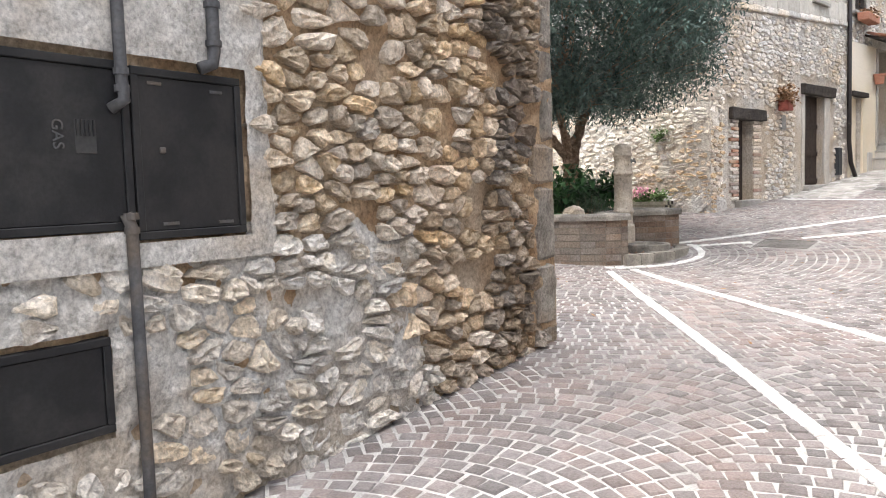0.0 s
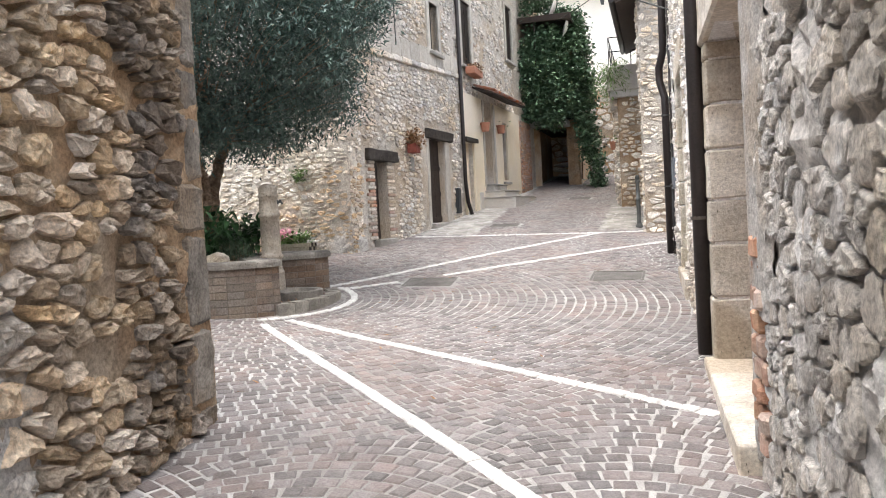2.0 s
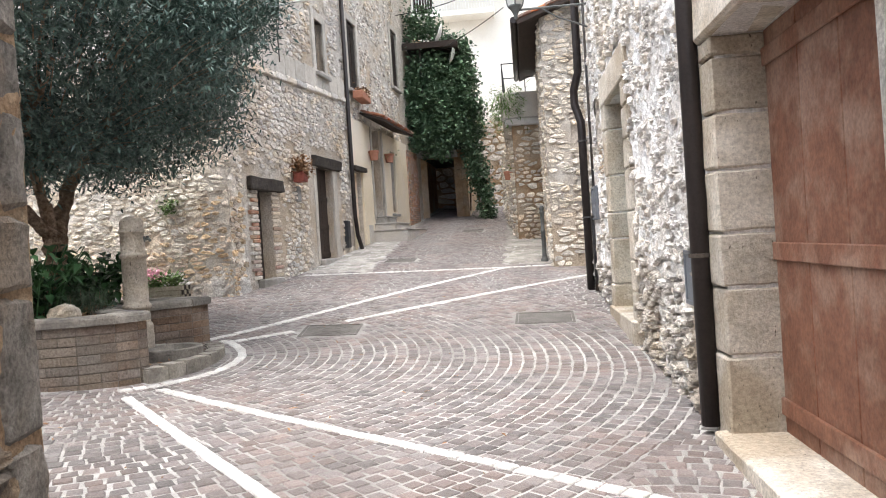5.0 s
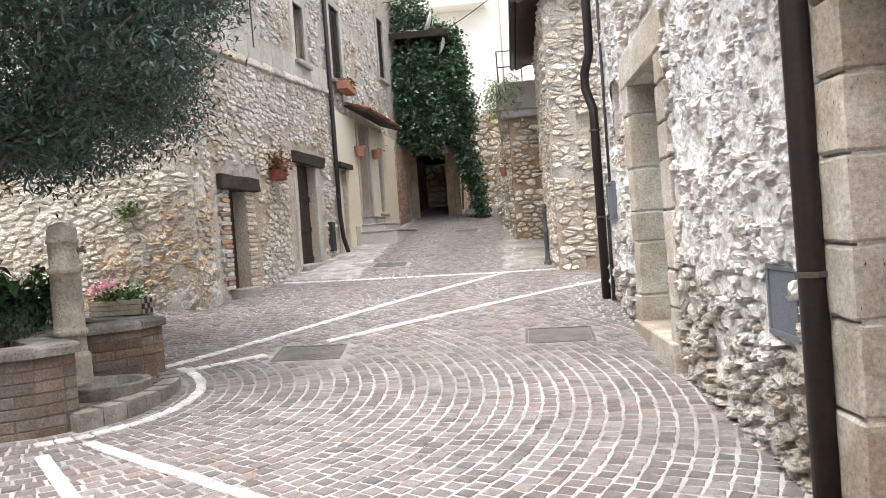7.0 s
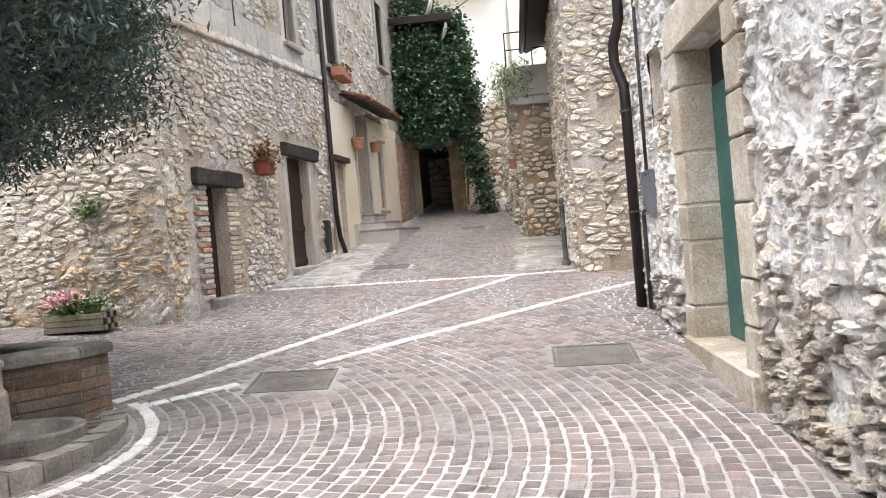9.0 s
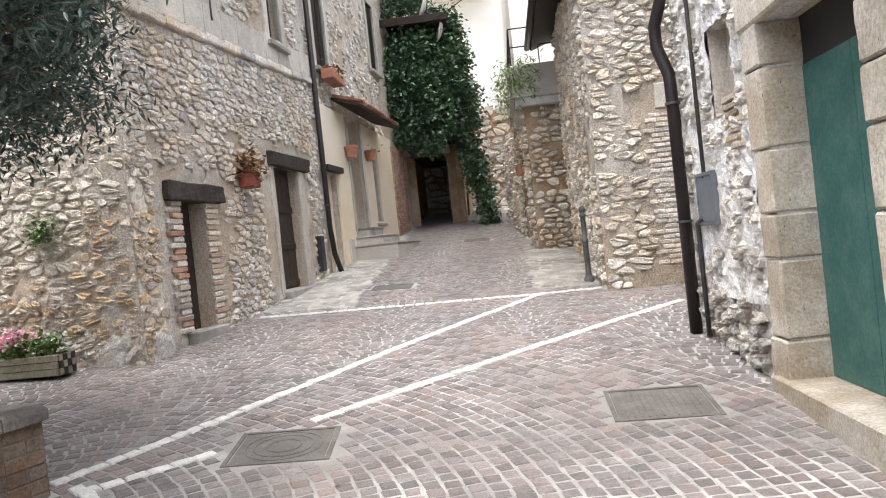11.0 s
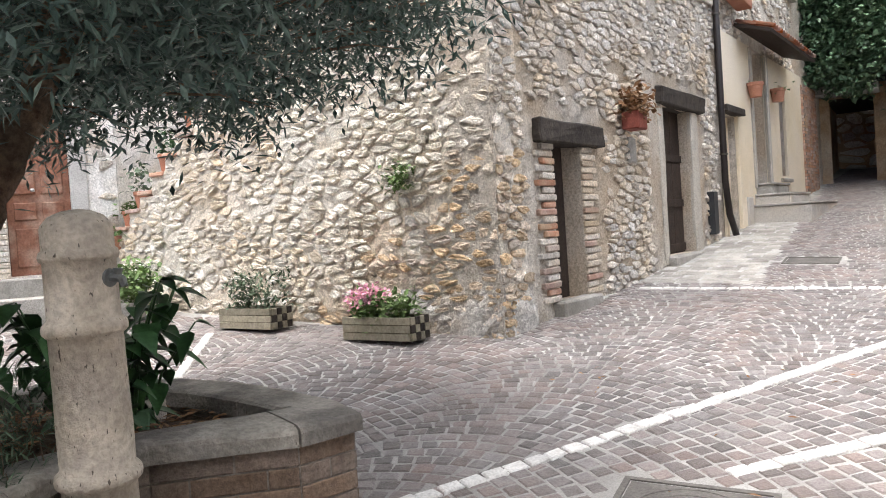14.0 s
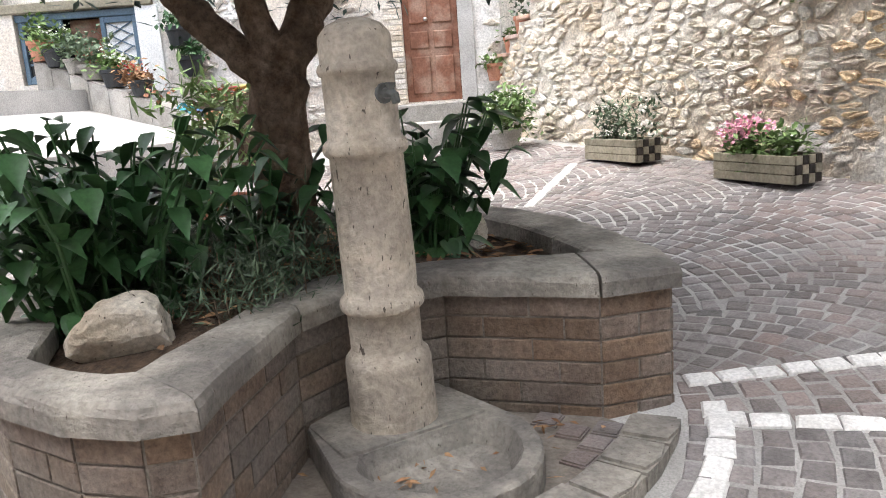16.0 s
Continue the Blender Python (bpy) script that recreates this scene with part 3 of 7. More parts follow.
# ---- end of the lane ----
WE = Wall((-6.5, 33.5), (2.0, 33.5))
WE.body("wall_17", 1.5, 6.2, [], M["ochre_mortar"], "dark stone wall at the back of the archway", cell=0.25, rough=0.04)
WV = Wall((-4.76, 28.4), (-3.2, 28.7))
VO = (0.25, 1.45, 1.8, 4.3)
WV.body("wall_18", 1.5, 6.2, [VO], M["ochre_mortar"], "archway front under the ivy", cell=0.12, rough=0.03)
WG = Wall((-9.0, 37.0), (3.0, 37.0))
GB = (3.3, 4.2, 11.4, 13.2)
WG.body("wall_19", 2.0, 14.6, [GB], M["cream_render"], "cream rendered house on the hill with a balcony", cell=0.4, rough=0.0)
# side walls and ceiling added to shut daylight out of the archway
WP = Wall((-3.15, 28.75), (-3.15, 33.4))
WP.body("wall_22", 1.5, 6.2, [], M["ochre_mortar"], "added side wall that shuts daylight out of the archway passage", cell=0.3)
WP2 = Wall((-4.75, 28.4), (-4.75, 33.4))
WP2.body("wall_23", 1.5, 9.0, [], M["ochre_mortar"], "added run of house wall that keeps the archway passage dark", cell=0.3)
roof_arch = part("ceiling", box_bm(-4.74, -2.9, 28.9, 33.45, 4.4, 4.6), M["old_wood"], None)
tagged(roof_arch, "added dark wooden ceiling that shuts daylight out of the archway passage", "ceiling", kind="structure")


# ---- tree ----
def limb(bm, a, b, r0, r1, rnd, bend=0.12, k=6, n=9):
    a, b = Vector(a), Vector(b)
    off = Vector((rnd.uniform(-1, 1), rnd.uniform(-1, 1), rnd.uniform(-0.4, 0.4))) * bend
    pts, rad = [], []
    for i in range(k + 1):
        f = i / k
        p = a.lerp(b, f) + off * math.sin(math.pi * f) + Vector((rnd.uniform(-1, 1), rnd.uniform(-1, 1), 0)) * r0 * 0.16
        pts.append(p)
        rad.append((r0 + (r1 - r0) * f) * rnd.uniform(0.9, 1.1))
    tube_bm(pts, rad, n, bm)
    return pts


def leaf_cloud(name, centres, material, parent, rnd, length, width, per, spread, droop=0.0, fold=0.3, label=""):
    """Many folded leaves round each centre, in one mesh of stuff."""
    verts, faces = [], []
    for c in centres:
        for _ in range(per):
            o = Vector((rnd.gauss(0, 1), rnd.gauss(0, 1), rnd.gauss(0, 0.8))) * spread
            d = Vector((rnd.gauss(0, 1), rnd.gauss(0, 1), rnd.gauss(0, 0.7) - droop))
            d.normalize()
            side = d.cross(Vector((rnd.gauss(0, 0.4), rnd.gauss(0, 0.4), 1))).normalized()
            up = side.cross(d)
            ll, ww = length * rnd.uniform(0.6, 1.25), width * rnd.uniform(0.7, 1.2)
            p = Vector(c) + o
            b = len(verts)
            verts += [p, p + d * ll * 0.45 + side * ww + up * fold * ww, p + d * ll, p + d * ll * 0.45 - side * ww + up * fold * ww, p + d * ll * 0.5]
            faces += [(b, b + 1, b + 4), (b + 1, b + 2, b + 4), (b, b + 4, b + 3), (b + 4, b + 2, b + 3)]
    ob = mesh_ob(name, verts, faces, material, parent, label=label)
    tagged(ob, kind="stuff")
    return ob


TREE = (-5.97, 9.05)
rt = random.Random(5)
olive = thing("olive_tree", pose(*TREE, 0.9), "olive tree with forked brown trunk and dense grey-green crown", "tree")
bm = bmesh.new()
limb(bm, (0, 0.02, -0.12), (0.02, 0.1, 0.92), 0.125, 0.098, rt, 0.03, 26, 30)


def furrow(bm):
    """Long ridges and furrows of old bark."""
    bm.normal_update()
    for v in bm.verts:
        q = v.co
        v.co = q + v.normal * (0.026 * noise.noise(Vector((q.x * 17, q.y * 17, q.z * 3.5))) + 0.013 * noise.noise(Vector((q.x * 40, q.y * 40, q.z * 9))))


furrow(bm)
part("trunk", bm, M["bark"], olive, smooth=True)
forks = [((0.02, 0.07, 0.84), (-0.22, -0.42, 1.45), 0.072, 0.05), ((0.01, 0.1, 0.86), (-0.10, -0.02, 1.85), 0.062, 0.04), ((0.02, 0.12, 0.86), (0.1, 0.50, 1.62), 0.085, 0.06), ((-0.22, -0.42, 1.45), (-0.6, -1.25, 2.3), 0.05, 0.02),
         ((-0.10, -0.02, 1.80), (0.15, -0.2, 2.4), 0.04, 0.03), ((0.1, 0.50, 1.62), (0.4, 1.1, 2.5), 0.055, 0.02), ((0.1, 0.45, 1.55), (-0.5, 0.6, 2.7), 0.05, 0.02),
         ((0.08, 0.42, 1.5), (0.9, 0.3, 2.3), 0.045, 0.015), ((-0.2, -0.38, 1.42), (0.7, -0.8, 2.35), 0.04, 0.015), ((0.15, -0.2, 2.3), (0.2, 0.2, 3.6), 0.03, 0.01), ((-0.15, -0.3, 1.3), (-1.0, -0.6, 2.3), 0.04, 0.015)]
for a, b, r0, r1 in forks:
    bm = bmesh.new()
    limb(bm, a, b, r0, r1, rt, 0.06, 14, 16)
    furrow(bm)
    part("limb", bm, M["bark"], olive, smooth=True)
crown = []
cc, rr = Vector((-0.2, 0.55, 2.95)), Vector((2.4, 3.0, 2.05))
while len(crown) < 2600:
    v = Vector((rt.uniform(-1, 1), rt.uniform(-1, 1), rt.uniform(-1, 1)))
    r = v.length
    if not 0.35 < r < 1:
        continue
    edge = 0.86 + 0.22 * noise.noise(v.normalized() * 2.2)
    if r > edge or rt.random() > r * 1.1:
        continue
    if noise.noise(v * 2.6 + Vector((7, 0, 0))) < -0.42:
        continue
    p = Vector((v.x * rr.x, v.y * rr.y, v.z * rr.z))
    if p.z < -1.32:
        p.z = -1.32 + rt.uniform(-0.2, 0.25)
    crown.append(cc + p)
leaf_cloud("crown", crown, M["leaf_olive"], olive, rt, 0.095, 0.0125, 54, 0.14, droop=0.25, label="narrow silvery olive leaves")
bm = bmesh.new()
for c in crown[::3]:
    d = (c - Vector((0, 0, 1.6))).normalized()
    tube_bm([c - d * 0.35, c - d * 0.1 + Vector((0, 0, 0.03)), c + d * 0.15], [0.008, 0.005, 0.002], 4, bm)
tagged(part("twigwork", bm, M["bark"], olive), kind="stuff")

# ---- planter round the tree: brick wall and stone cap with a notch for the fountain ----
PC = Vector((-6.15, 9.2))


PL_Z, CAP_T = 1.008, 0.085
near_arc = [(-4.70, 8.33), (-4.84, 8.18), (-5.12, 8.03), (-5.5, 7.95), (-6.1, 7.95), (-6.6, 8.05), (-7.1, 8.3), (-7.45, 8.7), (-7.6, 9.2), (-7.5, 9.7), (-7.2, 10.15), (-6.75, 10.42), (-6.3, 10.52), (-5.9, 10.52), (-5.4, 10.41), (-5.05, 10.3)]
loop = [(-4.81, 10.16), (-4.89, 9.86), (-5.30, 9.47), (-5.36, 9.15), (-5.24, 8.91), (-4.84, 8.59), (-4.66, 8.47)] + near_arc


def in_poly(x, y, poly):
    inside = False
    for (x0, y0), (x1, y1) in zip(poly, poly[1:] + poly[:1]):
        if (y0 > y) != (y1 > y) and x < (x1 - x0) * (y - y0) / (y1 - y0) + x0:
            inside = not inside
    return inside


def inset(poly, d):
    out = []
    k = len(poly)
    for i in range(k):
        a, b, c = Vector(poly[i - 1]), Vector(poly[i]), Vector(poly[(i + 1) % k])
        e, f = (b - a).normalized(), (c - b).normalized()
        n1, n2 = Vector((e.y, -e.x)), Vector((f.y, -f.x))
        t = (n1 + n2).normalized()
        out.append(tuple(b + t * d / max(0.5, t.dot(n1))))
    return out


area = sum(loop[i - 1][0] * loop[i][1] - loop[i][0] * loop[i - 1][1] for i in range(len(loop)))
sgn = 1 if area < 0 else -1
inner = [(-5.2, 10.13), (-5.25, 10.03), (-5.55, 9.55), (-5.62, 9.1), (-5.45, 8.85), (-5.05, 8.45), (-4.97, 8.37), (-5.0, 8.31), (-5.1, 8.23), (-5.3, 8.14)]
inner += [tuple(Vector(p) + (PC - Vector(p)).normalized() * 0.3) for p in loop[10:]]
wallo = inset(loop, 0.035 * sgn)
walli = [tuple(Vector(p).lerp(Vector(q), 0.12)) for p, q in zip(inner, loop)]
planter = thing("planter", pose(0, 0, 0), "low brick planter with a worn stone cap around the olive tree", "planter")


def ring_bm(outer, inn, z0, z1, bevel=0.0):
    bm = bmesh.new()
    k = len(outer)
    v = [[bm.verts.new((x, y, z)) for x, y in ring] for ring, z in ((outer, z0), (outer, z1), (inn, z1), (inn, z0))]
    for a, b in ((0, 1), (1, 2), (2, 3), (3, 0)):
        for i in range(k):
            bm.faces.new((v[a][i], v[a][(i + 1) % k], v[b][(i + 1) % k], v[b][i]))
    if bevel:
        es = [e for e in bm.edges if all(abs(q.co.z - z1) < 1e-6 for q in e.verts) and len({q.index for q in e.verts}) and e.calc_face_angle(0) > 0.8]
        bmesh.ops.bevel(bm, geom=es, offset=bevel, segments=3, affect="EDGES")
    return bm


part("core", ring_bm(wallo, walli, 0.15, PL_Z - CAP_T), M["planter_joint"], planter)


def cap_stone(i0, i1, gap):
    """One slab of the cap, from corner i0 to corner i1, rounded along its outer and inner edge."""
    rnd = random.Random(i0)
    k = len(loop)
    line = [(Vector(loop[i % k]), Vector(inner[i % k])) for i in range(i0, i1 + 1)]
    rows_ = []
    for n_, (o, q) in enumerate(line):
        if n_ + 1 < len(line):
            steps_ = max(1, int((line[n_ + 1][0] - o).length / 0.09))
            for j in range(steps_):
                rows_.append((o.lerp(line[n_ + 1][0], j / steps_), q.lerp(line[n_ + 1][1], j / steps_)))
        else:
            rows_.append((o, q))
    d0, d1 = (rows_[1][0] - rows_[0][0]).normalized() * gap, (rows_[-2][0] - rows_[-1][0]).normalized() * gap
    rows_[0], rows_[-1] = (rows_[0][0] + d0, rows_[0][1] + d0), (rows_[-1][0] + d1, rows_[-1][1] + d1)
    bm = bmesh.new()
    prof_ = ((0.0, 0.0), (0.0, 0.62), (0.03, 0.86), (0.10, 0.98), (0.28, 1.0), (0.5, 1.0), (0.72, 1.0), (0.92, 0.98), (0.99, 0.85), (1.0, 0.0))
    grid = []
    for o, q in rows_:
        row = []
        for f, h in prof_:
            p = o.lerp(q, f)
            v = Vector((p.x, p.y, PL_Z - CAP_T + CAP_T * h))
            chip = max(0.0, noise.noise(v * 9.0) - 0.25) * 0.05 if 0 < f < 0.15 else 0.0
            wear = 0.004 * noise.noise(v * 6.0) + 0.003 * noise.noise(v * 19.0)
            inwards = (q - o).normalized() * (chip + wear)
            row.append(bm.verts.new((v.x + inwards.x, v.y + inwards.y, v.z + (wear - chip * 0.5 if h > 0.5 else 0))))
        grid.append(row)
    m_ = len(prof_)
    for a, b in zip(grid, grid[1:]):
        for j in range(m_):
            bm.faces.new((a[j], b[j], b[(j + 1) % m_], a[(j + 1) % m_]))
    bm.faces.new(grid[0])
    bm.faces.new(grid[-1][::-1])
    bmesh.ops.recalc_face_normals(bm, faces=bm.faces[:])
    return part("cap_stone", bm, M["cap"], planter, "worn grey travertine cap slab", smooth=False)


for i0, i1 in ((1, 4), (4, 6), (6, 10), (10, 13), (13, 16), (16, 19), (19, 21), (21, 24)):
    cap_stone(i0, i1, 0.006 if i0 == 1 or i1 == 24 else 0.002)
bm = bmesh.new()
fan = [bm.verts.new((x, y, PL_Z - 0.12 + 0.02 * math.sin(i * 2.1))) for i, (x, y) in enumerate([tuple(Vector(p).lerp(Vector(q), 0.2)) for p, q in zip(inner, loop)])]
mid = bm.verts.new((TREE[0], TREE[1], PL_Z + 0.05))
for i in range(len(fan)):
    bm.faces.new((fan[i], fan[(i + 1) % len(fan)], mid))
part("soil", bm, M["soil"], planter, "dark soil with bark chips", smooth=True)

# ---- drinking fountain ----
FX, FY, FZ = -5.16, 9.175, 0.575
fountain = thing("drinking_fountain", pose(FX, FY, FZ, 1.2, 0.6, 0), "pitted travertine drinking fountain post with a small dark bronze tap", "fountain")
prof = [(0.150, -0.06), (0.150, 0.0), (0.147, 0.02), (0.145, 0.12), (0.144, 0.225), (0.140, 0.242), (0.122, 0.262), (0.119, 0.275), (0.120, 0.395), (0.128, 0.400), (0.137, 0.410), (0.139, 0.425), (0.136, 0.440), (0.127, 0.450), (0.119, 0.456), (0.119, 0.58), (0.118, 0.72), (0.116, 0.898), (0.124, 0.903), (0.132, 0.912), (0.134, 0.926), (0.131, 0.940), (0.123, 0.950), (0.115, 0.955),
        (0.114, 1.06), (0.113, 1.145), (0.122, 1.150), (0.126, 1.165), (0.121, 1.180), (0.113, 1.186), (0.112, 1.255), (0.108, 1.268), (0.085, 1.295), (0.045, 1.312), (0.015, 1.316)]
bm = lathe_bm(prof, 36, wob=0.004)
for v in bm.verts:
    q = Vector((v.co.x * 9, v.co.y * 9, v.co.z * 7))
    f = 1 + 0.022 * noise.noise(q) + 0.012 * noise.noise(q * 3.1)
    v.co.x, v.co.y = v.co.x * f, v.co.y * f
part("post", bm, M["travertine"], fountain, smooth=True)
tap = bmesh.new()
tube_bm([(0.098, 0.026, 1.085), (0.116, 0.031, 1.085)], [0.034, 0.030], 12, tap)
tube_bm([(0.11, 0.030, 1.085), (0.140, 0.038, 1.085), (0.156, 0.042, 1.078), (0.162, 0.044, 1.055)], [0.017, 0.016, 0.014, 0.012], 8, tap)
tube_bm([(0.140, 0.038, 1.09), (0.142, 0.039, 1.115)], [0.011, 0.017], 8, tap)
part("tap", tap, M["lamp_iron"], fountain, "dull dark bronze push tap")

# ---- fountain basin and its paved platform ----
basin = thing("fountain_basin", pose(FX, FY, FZ, 0, 0, 3), "half-round travertine basin at the foot of the fountain", "basin")
bm = bmesh.new()
rimo = [(-0.12, -0.27), (0.22, -0.325)] + [(0.25 + 0.37 * math.cos(radians(a)), 0.33 * math.sin(radians(a))) for a in range(-84, 85, 12)] + [(0.22, 0.325), (-0.12, 0.29)]
rimi = [(0.165, -0.215), (0.24, -0.262)] + [(0.26 + 0.295 * math.cos(radians(a)), 0.265 * math.sin(radians(a))) for a in range(-84, 85, 12)] + [(0.24, 0.262), (0.165, 0.215)]
rings = [[bm.verts.new((x, y, z)) for x, y in line] for line, z in ((rimo, -0.16), (rimo, -0.005), ([(x * 0.985, y * 0.985) for x, y in rimo], 0.005), (rimi, 0.0), ([(0.3 + (x - 0.3) * 0.8, y * 0.85) for x, y in rimi], -0.075), ([(0.3 + (x - 0.3) * 0.3, y * 0.4) for x, y in rimi], -0.09))]
for a, b in zip(rings, rings[1:]):
    for k in range(len(a)):
        bm.faces.new((a[k], a[(k + 1) % len(a)], b[(k + 1) % len(a)], b[k]))
bm.faces.new(rings[-1])
part("bowl", bm, M["cap"], basin, smooth=False)
part("plinth", box_bm(-0.19, 0.158, -0.262, 0.275, -0.12, 0.012, 0.012, 2), M["cap"], basin, "flat travertine slab under the post")

platform = thing("platform", pose(0, 0, 0), "low half-round stone platform with kerb blocks under the fountain", "platform")
PCX, PCY, PR = -5.85, 9.13, 1.46


def plat_edge(a, r):
    return (PCX + r * math.cos(radians(a)), PCY + r * math.sin(radians(a)))


bm = prism_bm([plat_edge(a, PR - 0.16) for a in range(-36, 37, 6)] + [(-5.3, 9.8), (-5.3, 8.7)], 0.2, 0.476)
part("bed", bm, M["joint_dark"], platform)
for k in range(9):
    a0, a1 = -34 + k * 8.1, -34 + (k + 1) * 8.1 - 0.4
    z = 0.500 + 0.004 * (k % 3)
    bm = prism_bm([plat_edge(a0, PR - 0.17), plat_edge(a0, PR), plat_edge((a0 + a1) / 2, PR + 0.004), plat_edge(a1, PR), plat_edge(a1, PR - 0.17)], 0.2, z, 0.012)
    part("kerb_block", bm, M["cap"], platform)


# ---- pieces on walls ----
def slab_on(wall, name, s0, s1, z0, z1, out, material, parent, back=0.05, bevel=0.01, label="", wob=0.0, seed=0):
    """A block on or in a wall, proud of it by out."""
    bm = box_bm(s0, s1, -back, out, z0, z1, bevel)
    if wob:
        bmesh.ops.subdivide_edges(bm, edges=bm.edges[:], cuts=2, use_grid_fill=True)
    for v in bm.verts:
        s, o, z = v.co
        if wob:
            q = Vector((s * 7 + seed, z * 7, o * 7))
            s, z, o = s + wob * noise.noise(q), z + wob * noise.noise(q + Vector((5, 5, 5))), o + wob * noise.noise(q + Vector((9, 1, 3)))
        v.co = wall.at(s, z, o)
    bmesh.ops.recalc_face_normals(bm, faces=bm.faces[:])
    return part(name, bm, material, parent, label)


def jambs(wall, owner, opening, material, wide=(0.2, 0.3), out=0.035, top=0.3, rnd=None, lintel=True, sides=(1, 1), tall=(0.28, 0.55), depth=0.3):
    """Dressed blocks up both sides of an opening and a lintel over it."""
    s0, s1, z0, z1 = opening
    rnd = rnd or random.Random(int(s0 * 100))
    for side, (edge, sign) in enumerate(((s0, -1), (s1, 1))):
        if not sides[side]:
            continue
        z = z0 - 0.1
        while z < z1 - 0.02:
            hgt = min(rnd.uniform(*tall), z1 - z)
            wd = rnd.uniform(*wide)
            a, b = (edge - wd, edge + 0.012) if sign < 0 else (edge - 0.012, edge + wd)
            slab_on(wall, "jamb_block", a, b, z + 0.006, z + hgt - 0.006, out + rnd.uniform(-0.006, 0.006), material, owner, back=depth, bevel=0.014, wob=0.008, seed=z)
            z += hgt
    if lintel:
        slab_on(wall, "lintel", s0 - wide[1], s1 + wide[1], z1, z1 + top, out + 0.01, material, owner, back=depth, bevel=0.016, wob=0.01, seed=3)


def planks(wall, name, opening, material, label, category, back=0.22, count=4, rails=(), handle=None, kind="structure", trim=None):
    """A plank door set back in an opening."""
    s0, s1, z0, z1 = opening
    door = tagged(new(name), label, category, kind=kind)
    door.matrix_basis = Matrix.Translation(wall.at((s0 + s1) / 2, z0, -back))
    inv = door.matrix_basis.inverted()
    w = (s1 - s0) / count
    made = []
    # black sheet stands in for the shade in the gaps round the planks
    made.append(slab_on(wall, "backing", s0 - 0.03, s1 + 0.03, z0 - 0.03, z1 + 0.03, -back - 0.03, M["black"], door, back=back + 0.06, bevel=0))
    for k in range(count):
        made.append(slab_on(wall, "plank", s0 + k * w + 0.003, s0 + (k + 1) * w - 0.003, z0, z1, -back, material, door, back=back + 0.03, bevel=0.005))
    for z in rails:
        made.append(slab_on(wall, "rail", s0, s1, z - 0.05, z + 0.05, -back + 0.02, material, door, back=back, bevel=0.006))
    if handle:
        made.append(slab_on(wall, "handle", handle[0] - 0.015, handle[0] + 0.015, handle[1] - 0.06, handle[1] + 0.06, -back + 0.04, M["iron"], door, back=back, bevel=0.005))
    for ob in made:
        ob.matrix_parent_inverse = inv
    return door


LIME = mat("limestone_block", (0.50, 0.45, 0.37), (0.68, 0.63, 0.55), 5, var=0.16, c3=(0.45, 0.38, 0.29), big=1.6, bump=0.7, fine=45, rock=0.012, pits=0.70, mottle=0.66)

# doorway with the worn brown door
jambs(WR, wall_right, DOOR_A, LIME, (0.22, 0.30), 0.03, 0.34, lintel=False, sides=(0, 1))
slab_on(WR, "lintel", DOOR_A[0] - 0.3, DOOR_A[1] + 0.28, DOOR_A[3], DOOR_A[3] + 0.36, 0.05, LIME, wall_right, back=0.4, bevel=0.02, wob=0.012)
slab_on(WR, "doorstep", DOOR_A[0] - 0.1, DOOR_A[1] + 0.08, 0.0, 0.275, 0.10, LIME, wall_right, back=0.4, bevel=0.012, label="white limestone doorstep")
planks(WR, "door_1", DOOR_A, M["brown_door"], "closed worn red-brown wooden door in a deep stone doorway", "door", back=0.27, count=4, rails=(1.28, 0.42, 2.35))
# doorway with the green door
jambs(WR, wall_right, DOOR_B, LIME, (0.24, 0.34), 0.03, 0.34)
slab_on(WR, "doorstep", DOOR_B[0] - 0.25, DOOR_B[1] + 0.2, 0.3, 0.546, 0.08, LIME, wall_right, back=0.4, bevel=0.012, label="pale concrete doorstep")
green = planks(WR, "door_2", (DOOR_B[0], DOOR_B[1], 0.548, 2.60), M["green_paint"], "closed plain green metal door in a stone doorway", "door", back=0.25, count=2)
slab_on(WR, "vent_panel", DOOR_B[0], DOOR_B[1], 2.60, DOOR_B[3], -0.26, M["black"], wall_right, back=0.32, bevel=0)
# small barred recess
slab_on(WR, "recess_back", WIN_R[0] - 0.02, WIN_R[1] + 0.02, WIN_R[2], WIN_R[3], -0.14, M["render_grey"], wall_right, back=0.3, bevel=0)
rb = random.Random(77)
for k in range(7):
    slab_on(WR, "brick", WIN_R[0] - rb.uniform(0.02, 0.08), WIN_R[0] + rb.uniform(0.1, 0.3), 2.16 + k * 0.06, 2.205 + k * 0.06, 0.03, M["ochre_stone"], wall_right, bevel=0.008, wob=0.006, seed=k)
# patch of red bricks beside the brown door
for row in range(9):
    z = 0.30 + row * 0.105
    x = DOOR_A[0] - 0.40 - 0.06 * math.sin(row * 2.3)
    while x < DOOR_A[0] - 0.15:
        wide = min(rb.uniform(0.11, 0.24), DOOR_A[0] - 0.13 - x)
        slab_on(WR, "brick", x, x + wide - 0.012, z, z + rb.uniform(0.08, 0.095), rb.uniform(0.018, 0.035), M["red_brick"], wall_right, bevel=0.014, wob=0.016, seed=row + x)
        x += wide
slab_on(WR, "smooth_plaster", DOOR_A[0] - 0.13, DOOR_A[0] + 0.005, 0.2, 2.5, 0.012, M["grey_plaster"], wall_right, back=0.2, bevel=0.012, wob=0.01)
plaster_patch(WR, wall_right, DOOR_A[0] - 0.62, DOOR_A[0] - 0.02, 0.9, 4.2, 0.022, M["grey_plaster"], (), 12, cover=0.25, ragged=0.4, cell=0.03, fade=0.18)
